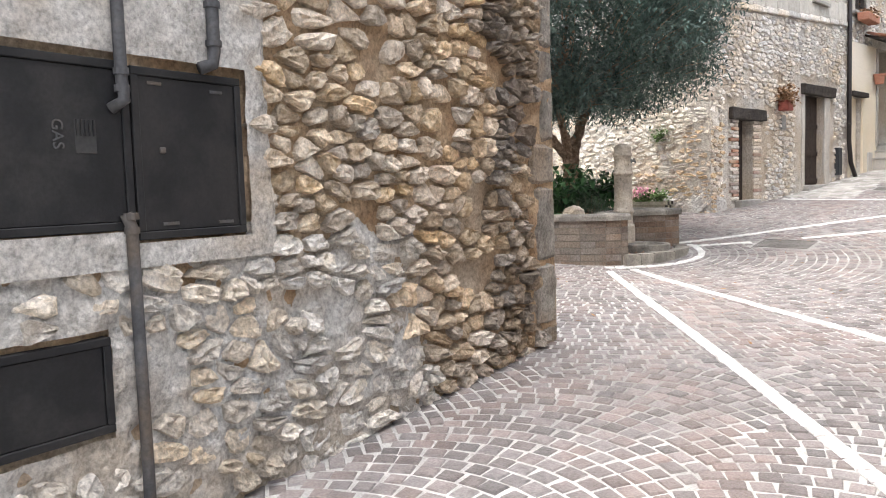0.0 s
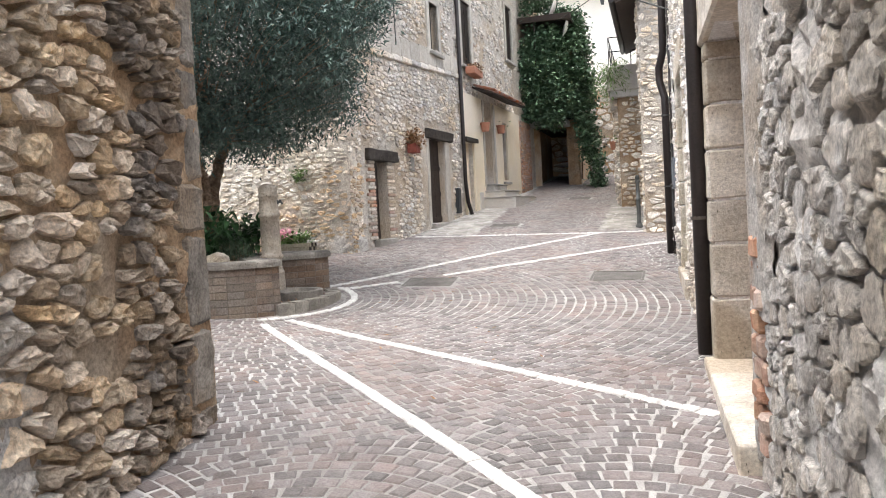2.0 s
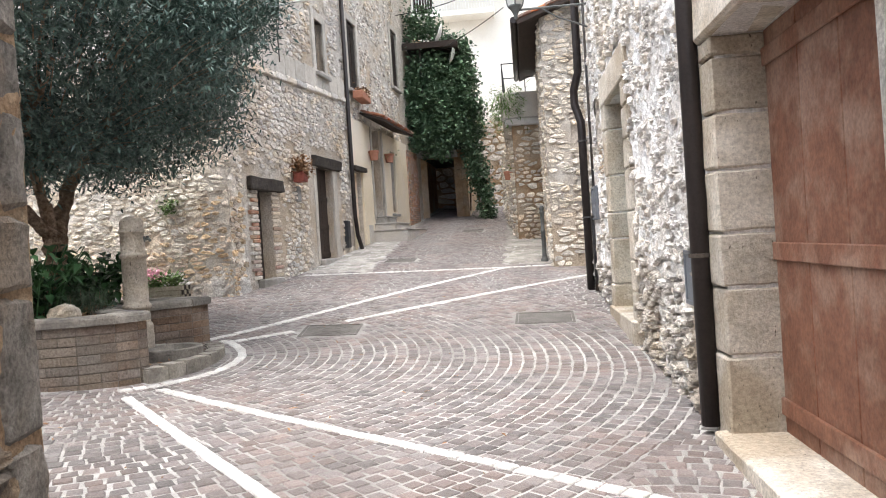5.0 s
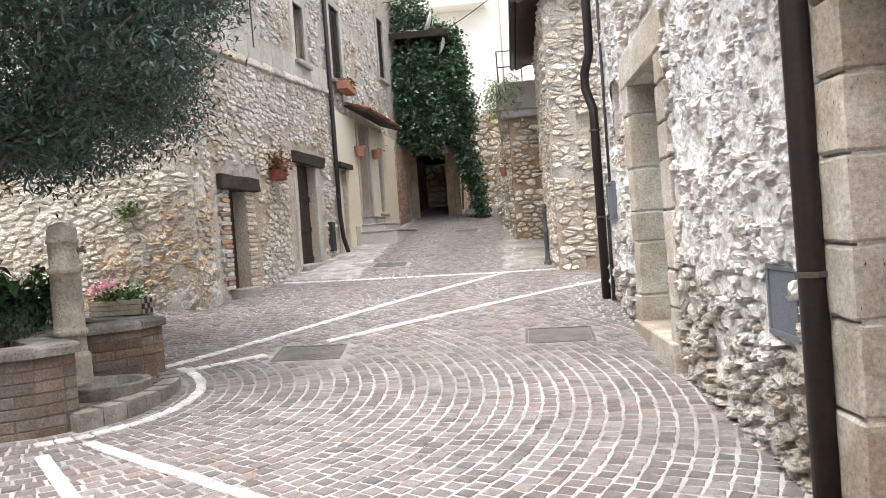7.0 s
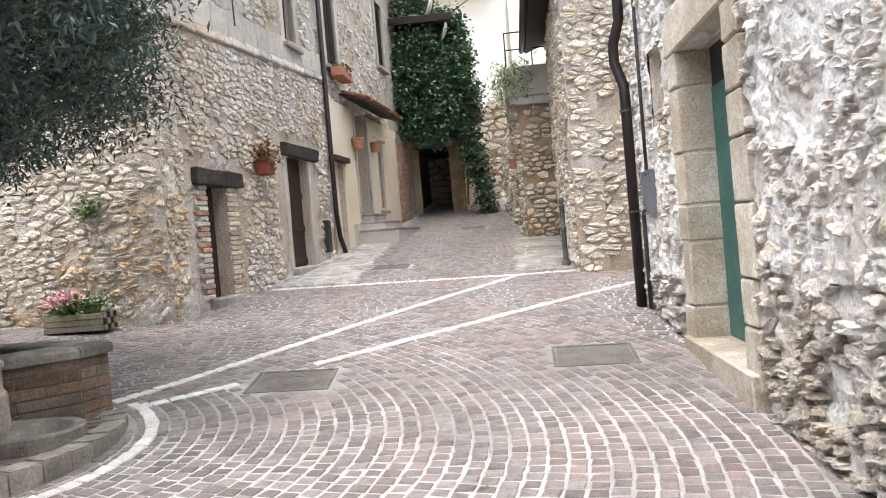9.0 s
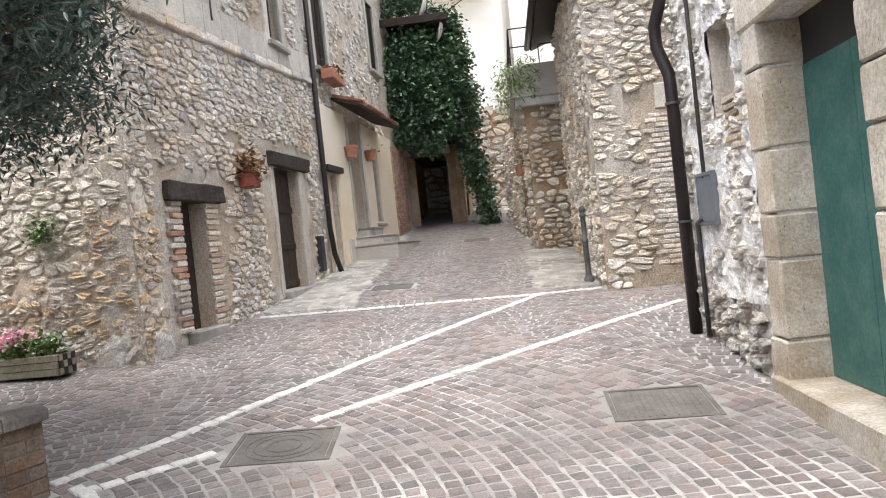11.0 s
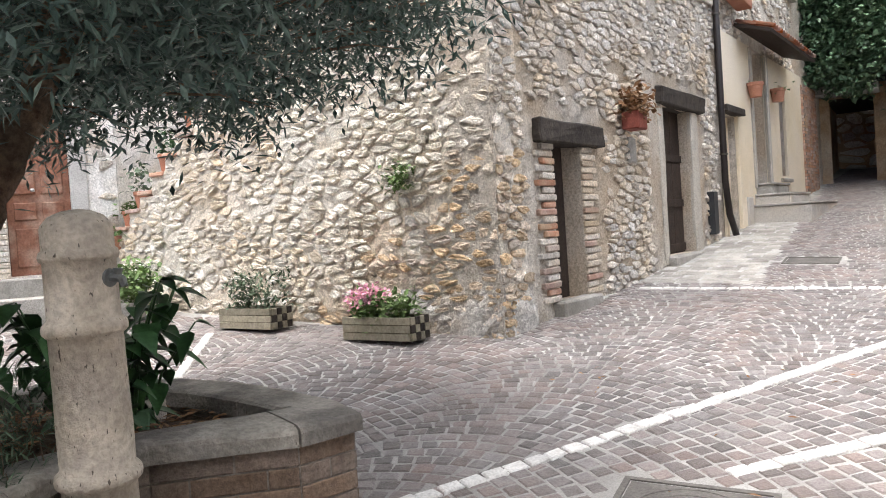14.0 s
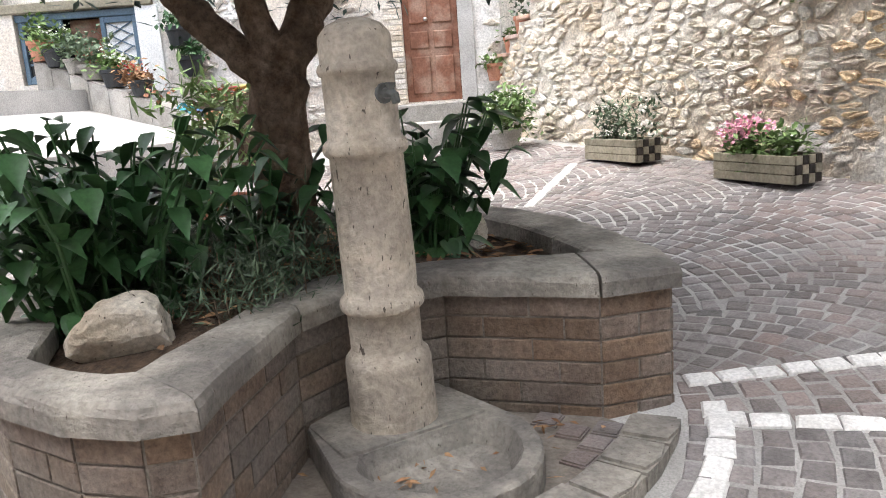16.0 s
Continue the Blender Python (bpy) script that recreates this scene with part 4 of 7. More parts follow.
plaster_patch(WR, wall_right, 4.74, 7.4, 1.2, 6.5, 0.024, M["limewash"], [BOX_R], 3, cover=-0.32, ragged=0.9, cell=0.036)
plaster_patch(WR, wall_right, 9.5, 11.3, 1.0, 6.5, 0.024, M["limewash"], [WIN_R], 5, cover=-0.3, ragged=0.9, cell=0.036)


def cover_plate(wall, name, rect, material, label, category, out=0.02, slots=(), frame_w=0.03, vent=None, knob=None):
    s0, s1, z0, z1 = rect
    t = thing(name, Matrix.Translation(wall.at((s0 + s1) / 2, z0)), label, category)
    inv = t.matrix_basis.inverted()
    obs = [slab_on(wall, "door", s0 + frame_w, s1 - frame_w, z0 + frame_w, z1 - frame_w, out, material, t, bevel=0.004)]
    for a, b, c, d in ((s0, s1, z0, z0 + frame_w), (s0, s1, z1 - frame_w, z1), (s0, s0 + frame_w, z0 + frame_w, z1 - frame_w), (s1 - frame_w, s1, z0 + frame_w, z1 - frame_w)):
        obs.append(slab_on(wall, "frame", a, b, c, d, out + 0.008, material, t, bevel=0.003))
    for s, z, w, h in slots:
        obs.append(slab_on(wall, "slot", s - w / 2, s + w / 2, z - h / 2, z + h / 2, out + 0.004, M["grey_pipe"], t, bevel=0.001))
    if vent:
        s, z, w, h = vent
        obs.append(slab_on(wall, "vent", s - w / 2, s + w / 2, z - h / 2, z + h / 2, out + 0.003, M["black"], t, bevel=0.001))
        for k in range(5):
            obs.append(slab_on(wall, "slat", s - w / 2 + w * (k + 0.2) / 5, s - w / 2 + w * (k + 0.5) / 5, z, z + h / 2, out + 0.010, material, t, bevel=0.001))
    if knob:
        obs.append(slab_on(wall, "lock", knob[0] - 0.012, knob[0] + 0.012, knob[1] - 0.012, knob[1] + 0.012, out + 0.01, M["grey_pipe"], t, bevel=0.004))
    for ob in obs:
        ob.matrix_parent_inverse = inv
    for ob in obs[5:]:
        ob.parent, ob.matrix_parent_inverse = obs[0], Matrix()
    return t


plaster_patch(WL, wall_left, 0.0, 4.2, -0.1, 1.25, 0.026, M["grey_plaster"], wl_open, 1, cover=-0.3, ragged=0.7, cell=0.036)
plaster_patch(WL, wall_left, 0.0, 3.02, 1.1, 2.5, 0.03, M["grey_plaster"], wl_open, 2, cover=0.55, fade=0.12, ragged=0.3)
plaster_patch(WS, wall_stair, WS.long - 1.3, WS.long + 0.02, 0.5, 1.22, 0.04, M["grey_plaster"], (), 4, cover=0.05, ragged=0.5, fade=0.25)
plaster_patch(WH, wall_house, -0.02, 0.62, 0.5, 1.2, 0.04, M["grey_plaster"], (), 6, cover=0.05, ragged=0.5, fade=0.25)
gas = cover_plate(WL, "gas_meter_box", wl_open[0], M["iron"], "large black iron gas meter box set in the wall", "meter box", vent=(2.18, 1.57, 0.075, 0.115))
txt = bpy.data.curves.new("lettering", "FONT")
txt.body, txt.size, txt.extrude, txt.align_x, txt.align_y = "GAS", 0.055, 0.002, "CENTER", "CENTER"
txt.materials.append(M["grey_pipe"])
lettering = new("lettering", txt)
lm = WL.spot(2.08, 1.575, 0.024) @ Matrix.Rotation(radians(90), 4, "X") @ Matrix.Rotation(radians(-90), 4, "Z")
lettering.parent, lettering.matrix_parent_inverse, lettering.matrix_basis = gas, gas.matrix_basis.inverted(), lm
cover_plate(WL, "meter_box", wl_open[1], M["iron"], "black iron meter cupboard with a small lock", "meter box", slots=((2.46, 1.775, 0.06, 0.012), (2.74, 1.765, 0.06, 0.012), (2.5, 1.255, 0.07, 0.012), (2.76, 1.25, 0.07, 0.012)), knob=(2.48, 1.53))
cover_plate(WL, "meter_box", wl_open[2], M["iron"], "low black iron meter cupboard near the ground", "meter box", slots=())
cover_plate(WR, "meter_box", BOX_R, M["grey_box"], "small blue-grey plastic meter door in the wall", "meter box", out=0.0)
elec = cover_plate(WR, "electric_box", (10.36, 10.86, 1.6, 2.05), M["grey_box"], "grey plastic electricity box hung on the wall", "electric box", out=0.06)


def pipe_run(name, pts, r, material, label, category="pipe", clips=(), n=10):
    t = thing(name, Matrix.Translation(pts[0]), label, category)
    inv = t.matrix_basis.inverted()
    ob = part("tube", tube_bm(pts, r, n), material, t, smooth=True)
    ob.matrix_parent_inverse = inv
    for p in clips:
        c = part("bracket", lathe_bm([(r * 1.0, -0.012), (r * 1.22, -0.012), (r * 1.22, 0.012), (r * 1.0, 0.012)], 12, at=p), M["grey_pipe"], t)
        c.matrix_parent_inverse = inv
    return t


gl = lambda s, z, o=0.05: tuple(WL.at(s, z, o))
pipe_run("gas_pipe", [gl(2.31, 6), gl(2.31, 2.6), gl(2.31, 1.78), gl(2.31, 1.70, 0.06), gl(2.28, 1.67, 0.02)], 0.022, M["grey_pipe"], "old grey iron gas pipe running down the wall", clips=(gl(2.31, 1.74), gl(2.31, 1.80)))
pipe_run("gas_pipe", [gl(2.32, -0.1), gl(2.32, 0.4), gl(2.315, 1.25), gl(2.30, 1.30, 0.04)], 0.022, M["grey_pipe"], "grey iron gas pipe rising from the paving", clips=(gl(2.315, 1.24), gl(2.315, 1.29)))
pipe_run("gas_pipe", [gl(2.72, 6), gl(2.72, 2.4), gl(2.72, 1.92), gl(2.71, 1.87, 0.05), gl(2.66, 1.85, 0.03)], 0.026, M["grey_pipe"], "grey iron pipe entering the meter cupboard", clips=(gl(2.72, 1.95), gl(2.72, 2.1)))
pipe_run("drainpipe", [(-0.28, 6.62, 0.26), (-0.285, 6.62, 1.5), (-0.29, 6.62, 4.0), (-0.29, 6.62, 8.2)], 0.058, M["pipe"], "dark brown rainwater downpipe on the pale wall", clips=((-0.283, 6.62, 1.27), (-0.29, 6.62, 3.4)), n=16)
pipe_run("drainpipe", [(-0.40, 13.2, 0.6), (-0.40, 13.2, 2.9), (-0.40, 13.22, 3.02), (-0.47, 13.3, 3.3), (-0.47, 13.3, 3.5), (-0.40, 13.22, 3.75), (-0.38, 13.2, 8.2)], 0.058, M["pipe"], "dark brown downpipe with a double bend at the house corner", clips=((-0.40, 13.2, 1.65), (-0.40, 13.2, 2.75)), n=16)
pipe_run("conduit", [tuple(WR.at(10.98, 0.6, 0.05)), tuple(WR.at(10.98, 1.5, 0.05)), tuple(WR.at(10.98, 1.62, 0.05)), tuple(WR.at(10.75, 1.66, 0.07))], 0.022, M["grey_pipe"], "grey electric conduit beside the downpipe")
pipe_run("conduit", [tuple(WR.at(10.62, 2.0, 0.05)), tuple(WR.at(10.62, 3.2, 0.05)), tuple(WR.at(10.62, 7.0, 0.05))], 0.018, M["grey_pipe"], "grey electric conduit rising from the electricity box")
hx = lambda y: -5.776 + (y - 13.35) * 0.0697
pipe_run("drainpipe", [(hx(19.75) + 0.16, 20.1, 1.28), (hx(19.75) + 0.12, 19.78, 1.7), (hx(19.75) + 0.09, 19.75, 2.2), (hx(19.75) + 0.09, 19.75, 12)], 0.05, M["pipe"], "brown rainwater downpipe on the tall house front", clips=((hx(19.75) + 0.09, 19.75, 4.7), (hx(19.75) + 0.09, 19.75, 2.6)), n=12)
bm = box_bm(-0.13, 0.13, -0.05, 0.05, 0, 0.62, 0.01)
fl = thing("meter_box", pose(hx(19.3) + 0.03, 19.25, ground(hx(19.3), 19.3) + 0.12, 0, 0, 90), "small black cupboard at the foot of the house front", "meter box")
part("body", bm, M["dark_plastic"], fl)

# ---- tall house front ----
OAK = M["old_wood"]
slab_on(WH, "lintel", hs(14.04), hs(15.42), 2.49, 2.70, 0.09, OAK, wall_house, back=0.3, bevel=0.015, wob=0.02, label="weathered oak beam lintel")
slab_on(WH, "lintel", hs(17.25), hs(19.0), 3.14, 3.36, 0.09, OAK, wall_house, back=0.3, bevel=0.015, wob=0.02, label="weathered oak beam lintel")
planks(WH, "door_3", D1, M["dark_wood"], "closed low dark wooden cellar door under an oak lintel", "door", back=0.2, count=3)
planks(WH, "door_4", D2, M["dark_wood"], "closed dark panelled wooden door under an oak lintel", "door", back=0.16, count=3, rails=(1.9, 2.5, 1.3), handle=(D2[0] + 0.2, 2.1))
slab_on(WH, "doorstep", D1[0] - 0.12, D1[1] + 0.12, 0.6, 1.0, 0.12, M["slab"], wall_house, bevel=0.02, wob=0.01)
slab_on(WH, "doorstep", D2[0] - 0.1, D2[1] + 0.15, 0.9, 1.22, 0.14, M["slab"], wall_house, bevel=0.02, wob=0.01)
WEATHER = mat("weathered_jamb", (0.40, 0.37, 0.32), (0.52, 0.48, 0.42), 6, var=0.15, bump=0.5, fine=50)
slab_on(WH, "jamb_post", D2[1] + 0.002, D2[1] + 0.26, 1.1, 3.14, 0.03, WEATHER, wall_house, bevel=0.02, wob=0.015)
slab_on(WH, "jamb_post", D2[0] - 0.14, D2[0] - 0.002, 1.1, 3.14, 0.02, WEATHER, wall_house, bevel=0.02, wob=0.015)
for k in range(22):
    z = 1.0 + k * 0.068
    for lo, hi in ((D1[0] - 0.34 + 0.1 * (k % 2), D1[0] - 0.003), (D1[1] + 0.003, D1[1] + 0.34 - 0.1 * (k % 2))):
        slab_on(WH, "brick", lo, hi, z, z + 0.056, 0.025 + 0.006 * math.sin(k * 3.7), M["red_brick"] if (k * 7 + int(lo * 10)) % 5 == 0 or (lo < D1[0] and k % 3 == 1) else M["pale_stone"], wall_house, bevel=0.008, wob=0.006, seed=k + lo)
# string course, following the slope
for k in range(12):
    s0 = k * 0.53
    zz = 4.46 + s0 * 0.06
    slab_on(WH, "string_block", s0 + 0.004, s0 + 0.526, zz, zz + 0.11, 0.07, M["pale_stone"], wall_house, bevel=0.015, wob=0.012, seed=k)
    slab_on(WH, "string_block", s0 + 0.004, s0 + 0.526, zz + 0.114, zz + 0.5, 0.045, WEATHER, wall_house, bevel=0.01, wob=0.006, seed=k + 30)


def framed_window(wall, name, rect, label, shutters=False, surround=0.16, sill=True, open_leaf=False):
    s0, s1, z0, z1 = rect
    win = tagged(new(name), label, "window", kind="structure")
    win.matrix_basis = Matrix.Translation(wall.at((s0 + s1) / 2, z0))
    inv = win.matrix_basis.inverted()
    obs = [slab_on(wall, "pane", s0, s1, z0, z1, -0.2, M["glass"], win, back=0.24, bevel=0)]
    for a, b, c, d in ((s0, s0 + 0.05, z0, z1), (s1 - 0.05, s1, z0, z1), (s0 + 0.05, s1 - 0.05, z0, z0 + 0.05), (s0 + 0.05, s1 - 0.05, z1 - 0.05, z1), ((s0 + s1) / 2 - 0.03, (s0 + s1) / 2 + 0.03, z0 + 0.05, z1 - 0.05)):
        obs.append(slab_on(wall, "window_frame", a, b, c, d, -0.14, M["dark_wood"], win, back=0.2, bevel=0.005))
    if surround:
        for a, b, c, d in ((s0 - surround, s0, z0 - 0.05, z1 + surround), (s1, s1 + surround, z0 - 0.05, z1 + surround), (s0, s1, z1, z1 + surround)):
            obs.append(slab_on(wall, "surround", a, b, c, d, 0.04, WEATHER, win, back=0.1, bevel=0.01))
    if sill:
        obs.append(slab_on(wall, "window_sill", s0 - 0.14, s1 + 0.14, z0 - 0.12, z0 - 0.05, 0.12, M["slab"], win, bevel=0.01))
    if shutters:
        for a, b in ((s0, (s0 + s1) / 2 - 0.005), ((s0 + s1) / 2 + 0.005, s1)):
            leaf = slab_on(wall, "shutter", a, b, z0, z1, -0.04, M["dark_wood"], win, back=0.06, bevel=0.005)
            obs.append(leaf)
            k = int((z1 - z0) / 0.055)
            for j in range(2, k - 2):
                z = z0 + (z1 - z0) * j / k
                obs.append(slab_on(wall, "slat", a + 0.05, b - 0.05, z, z + 0.03, -0.015, M["old_wood"], win, back=0.03, bevel=0))
    for ob in obs:
        ob.matrix_parent_inverse = inv
    return win


framed_window(WH, "window_1", W1, "small dark window in a stone surround")
framed_window(WH, "window_2", SH, "tall window closed with brown louvred shutters", shutters=True)
framed_window(WH, "window_3", W3, "upper window closed with brown louvred shutters", shutters=True)
framed_window(WH, "window_4", W4, "high window with brown louvred shutters", shutters=True)
framed_window(WH, "window_5", W5, "high dark window in a stone surround")

# yellow render of the lower house, proud of the stone
WY = Wall(tuple(WH.at(hs(19.9), 0, 0.06).xy), tuple(WH.at(hs(26.0), 0, 0.06).xy), thick=0.055)
off = hs(19.9)
shift = lambda o: (o[0] - off, o[1] - off, o[2], o[3])
yellow = WY.body("wall_20", 1.2, 4.52, [shift(YD), shift(YW), shift(YG)], M["yellow_render"], "smooth yellow rendered ground floor of the tall house", rough=0.004, cell=0.2)
planks(WH, "door_5", YG, M["yellow_render"], "recessed yellow rendered panel under a small oak lintel", "door", back=0.10, count=1)
slab_on(WY, "lintel", shift(YG)[0] - 0.1, shift(YG)[1] + 0.1, 3.25, 3.36, 0.10, OAK, yellow, bevel=0.012, wob=0.01)
slab_on(WY, "surround", shift(YD)[0] - 0.12, shift(YD)[0], 2.1, 4.5, 0.03, WEATHER, yellow, bevel=0.008)
slab_on(WY, "surround", shift(YD)[1], shift(YD)[1] + 0.12, 2.1, 4.5, 0.03, WEATHER, yellow, bevel=0.008)
planks(WH, "door_6", YD, WEATHER, "closed grey-beige house door above three steps", "door", back=0.25, count=2)
framed_window(WH, "window_6", YW, "narrow dark window in the yellow render", surround=0, sill=True)
slab_on(WY, "skirting", 1.15, 1.45, 1.4, 1.95, 0.03, M["render_grey"], yellow, bevel=0.01)
steps = thing("door_steps", Matrix.Translation(WH.at(hs(22.2), 1.4)), "grey stone steps up to the yellow house door", "steps")
for k, (a, b, o, z) in enumerate(((21.45, 23.9, 0.95, 1.78), (21.6, 23.2, 0.62, 1.96), (21.7, 22.9, 0.34, 2.14))):
    st = slab_on(WH, "step", hs(a), hs(b), 1.3, z, o, M["render_grey"] if k < 2 else M["slab"], steps, bevel=0.015, back=0.0)
    st.matrix_parent_inverse = steps.matrix_basis.inverted()
    tr = slab_on(WH, "tread", hs(a) - 0.02, hs(b) + 0.02, z + 0.001, z + 0.035, o + 0.02, M["slab"], steps, bevel=0.008, back=0.0)
    tr.matrix_parent_inverse = steps.matrix_basis.inverted()


def tile_rows(parent, origin, along, down, count, rows, pitch=0.17, length=0.34, r=0.075):
    """Rows of half-round roof tiles: along the eave and down the slope."""
    along, down = Vector(along).normalized(), Vector(down).normalized()
    up = along.cross(down)
    if up.z < 0:
        up = -up
    bm = bmesh.new()
    for k in range(7):
        a = math.pi * k / 6
        for t in (0, 1):
            bm.verts.new(along * (math.cos(a) * r * (1 - 0.12 * (1 - t))) + up * (math.sin(a) * r * 0.8) + down * (length * t))
    bm.verts.ensure_lookup_table()
    for k in range(6):
        bm.faces.new((bm.verts[2 * k], bm.verts[2 * k + 1], bm.verts[2 * k + 3], bm.verts[2 * k + 2]))
    bmesh.ops.solidify(bm, geom=bm.faces[:], thickness=0.012)
    me = bpy.data.meshes.new("roof_tile")
    bm.to_mesh(me)
    bm.free()
    me.materials.append(M["roof_tile"])
    inv = parent.matrix_basis.inverted()
    for j in range(rows):
        for i in range(count):
            ob = new("roof_tile", me)
            ob.parent, ob.matrix_parent_inverse = parent, inv
            ob.matrix_basis = Matrix.Translation(Vector(origin) + along * (i * pitch + random.uniform(-0.006, 0.006)) + down * (j * length * 0.8) + up * (0.02 + 0.012 * (j % 2)))


def roof_slab(bm, a, along, down, wide, long, t):
    a, al, dn = Vector(a), Vector(along).normalized(), Vector(down).normalized()
    up = al.cross(dn)
    if up.z < 0:
        up = -up
    vs = [bm.verts.new(a + al * i * wide + dn * j * long + up * k * t) for k in (-1, 0) for i, j in ((0, 0), (1, 0), (1, 1), (0, 1))]
    for q in ((0, 1, 2, 3), (4, 5, 6, 7), (0, 1, 5, 4), (1, 2, 6, 5), (2, 3, 7, 6), (3, 0, 4, 7)):
        bm.faces.new([vs[i] for i in q])
    bmesh.ops.recalc_face_normals(bm, faces=bm.faces[:])
    return bm


# tiled awning over the yellow door
aw0 = WH.at(hs(20.9), 4.78, 0.05)
awning = thing("awning", Matrix.Translation(aw0), "small awning of red roof tiles over the yellow house door", "awning")
dn = Vector((WH.n.x, WH.n.y, -0.35))
ob = part("board", roof_slab(bmesh.new(), aw0, WH.d, dn, 3.6, 0.6, 0.05), M["dark_wood"], awning)
ob.matrix_parent_inverse = awning.matrix_basis.inverted()
tile_rows(awning, aw0 + WH.d * 0.08, WH.d, dn, 21, 2)

# tiled eave of the second house
e0 = Vector((-1.22, 15.95, 5.32))
eave = thing("roof", Matrix.Translation(e0), "low tiled roof with a dark wooden eave over the cream house", "roof", kind="structure")
updn = Vector((-1, 0, -0.36))
ob = part("eave_board", roof_slab(bmesh.new(), e0 - updn.normalized() * 6.5, (0, 1, 0), updn, 5.3, 6.5, 0.07), M["dark_wood"], eave)
ob.matrix_parent_inverse = eave.matrix_basis.inverted()
tile_rows(eave, e0 - updn.normalized() * 1.2 + Vector((0, 0.08, 0)), (0, 1, 0), updn, 30, 4)
gut = part("gutter", tube_bm([e0 + Vector((-0.05, -0.05, 0)), e0 + Vector((-0.05, 5.3, 0))], 0.06, 10), M["pipe"], eave)
gut.matrix_parent_inverse = eave.matrix_basis.inverted()

# door in the second house end and brick jamb
planks(WF, "door_7", FD, M["old_wood"], "narrow glazed door with a pale frame in the cream house end", "door", back=0.18, count=1, rails=(2.05,))
for a, b, c, d in ((FD[0], FD[0] + 0.06, FD[2], FD[3]), (FD[1] - 0.06, FD[1], FD[2], FD[3]), (FD[0] + 0.06, FD[1] - 0.06, FD[2], FD[2] + 0.09), (FD[0] + 0.06, FD[1] - 0.06, 2.02, 2.16)):
    slab_on(WF, "door_frame", a, b, c, d, -0.11, WEATHER, wall_front, back=0.2, bevel=0.005)
slab_on(WF, "lintel", FD[0] - 0.22, FD[1] + 0.2, 3.15, 3.48, 0.02, WEATHER, wall_front, back=0.2, bevel=0.012, wob=0.008)
slab_on(WF, "doorstep", FD[0] - 0.05, FD[1] + 0.1, 0.7, 1.05, 0.14, M["slab"], wall_front, bevel=0.02)
for k in range(30):
    z = 1.1 + k * 0.067
    lo = FD[0] - 0.38 + 0.10 * (k % 2) + 0.04 * math.sin(k * 1.9)
    slab_on(WF, "brick", lo, lo + 0.15, z, z + 0.05, 0.012 + 0.006 * math.sin(k), M["pale_stone"], wall_front, bevel=0.008, wob=0.006, seed=k)
    slab_on(WF, "brick", lo + 0.158, FD[0] - 0.004, z, z + 0.05, 0.012 + 0.006 * math.cos(k), M["pale_stone"], wall_front, bevel=0.008, wob=0.006, seed=k + 50)
# black sheet stands in for the unlit depth of the slit
slab_on(WFS, "slit_back", SLIT[0], SLIT[1], SLIT[2], SLIT[3], -0.15, M["black"], wall_side, back=0.3, bevel=0)
slab_on(WTS, "door_back", TD[0], TD[1], TD[2], TD[3], -0.2, M["dark_wood"], wall_terrace_side, back=0.3, bevel=0)

# bollard
bol = thing("bollard", pose(-0.95, 17.05, ground(-0.95, 17.05)), "slim dark iron bollard with a ball top", "bollard")
part("post", lathe_bm([(0.075, -0.05), (0.075, 0.04), (0.05, 0.07), (0.042, 0.12), (0.040, 0.55), (0.048, 0.56), (0.048, 0.60), (0.038, 0.61), (0.036, 0.92), (0.05, 0.93), (0.05, 0.96), (0.03, 0.97), (0.045, 1.0), (0.048, 1.03), (0.035, 1.065), (0.01, 1.08)], 14), M["lamp_iron"], bol, smooth=True)

# street lantern on its bracket
LX, LY, LZ = -1.24, 12.4, 4.42
lan = thing("street_lamp", pose(LX, LY, LZ), "traditional glazed street lantern on an iron wall bracket", "lamp")
arm = bmesh.new()
tube_bm([(-LX - 0.3, 0, 0.06), (0.35, 0, 0.06), (0.05, 0, 0.06), (0, 0, 0.0)], 0.016, 8, arm)
tube_bm([(-LX - 0.3, 0, -0.25), (0.55, 0, -0.08), (0.35, 0, 0.05)], 0.012, 8, arm)
part("bracket", arm, M["lamp_iron"], lan)
part("base", lathe_bm([(0.02, -0.06), (0.03, 0.0), (0.06, 0.06), (0.10, 0.10), (0.10, 0.12)], 8, at=(0, 0, 0.0)), M["lamp_iron"], lan)
part("glazing", lathe_bm([(0.095, 0.12), (0.165, 0.45)], 4), M["lamp_glass"], lan, "frosted glass panes")
part("hood", lathe_bm([(0.19, 0.45), (0.19, 0.47), (0.10, 0.58), (0.05, 0.63), (0.05, 0.67), (0.03, 0.69), (0.02, 0.74), (0.005, 0.77)], 8), M["lamp_iron"], lan)
for k in range(4):
    a = math.pi / 2 * k
    part("glazing_bar", tube_bm([(0.098 * math.cos(a), 0.098 * math.sin(a), 0.11), (0.168 * math.cos(a), 0.168 * math.sin(a), 0.46)], 0.009, 6), M["lamp_iron"], lan)


def wire(name, a, b, sag, r, material, label, k=14):
    a, b = Vector(a), Vector(b)
    pts = [a.lerp(b, i / k) - Vector((0, 0, sag * 4 * (i / k) * (1 - i / k))) for i in range(k + 1)]
    t = thing(name, Matrix.Translation(a), label, "cable")
    ob = part("strand", tube_bm(pts, r, 6), material, t, smooth=True)
    ob.matrix_parent_inverse = t.matrix_basis.inverted()
    return t


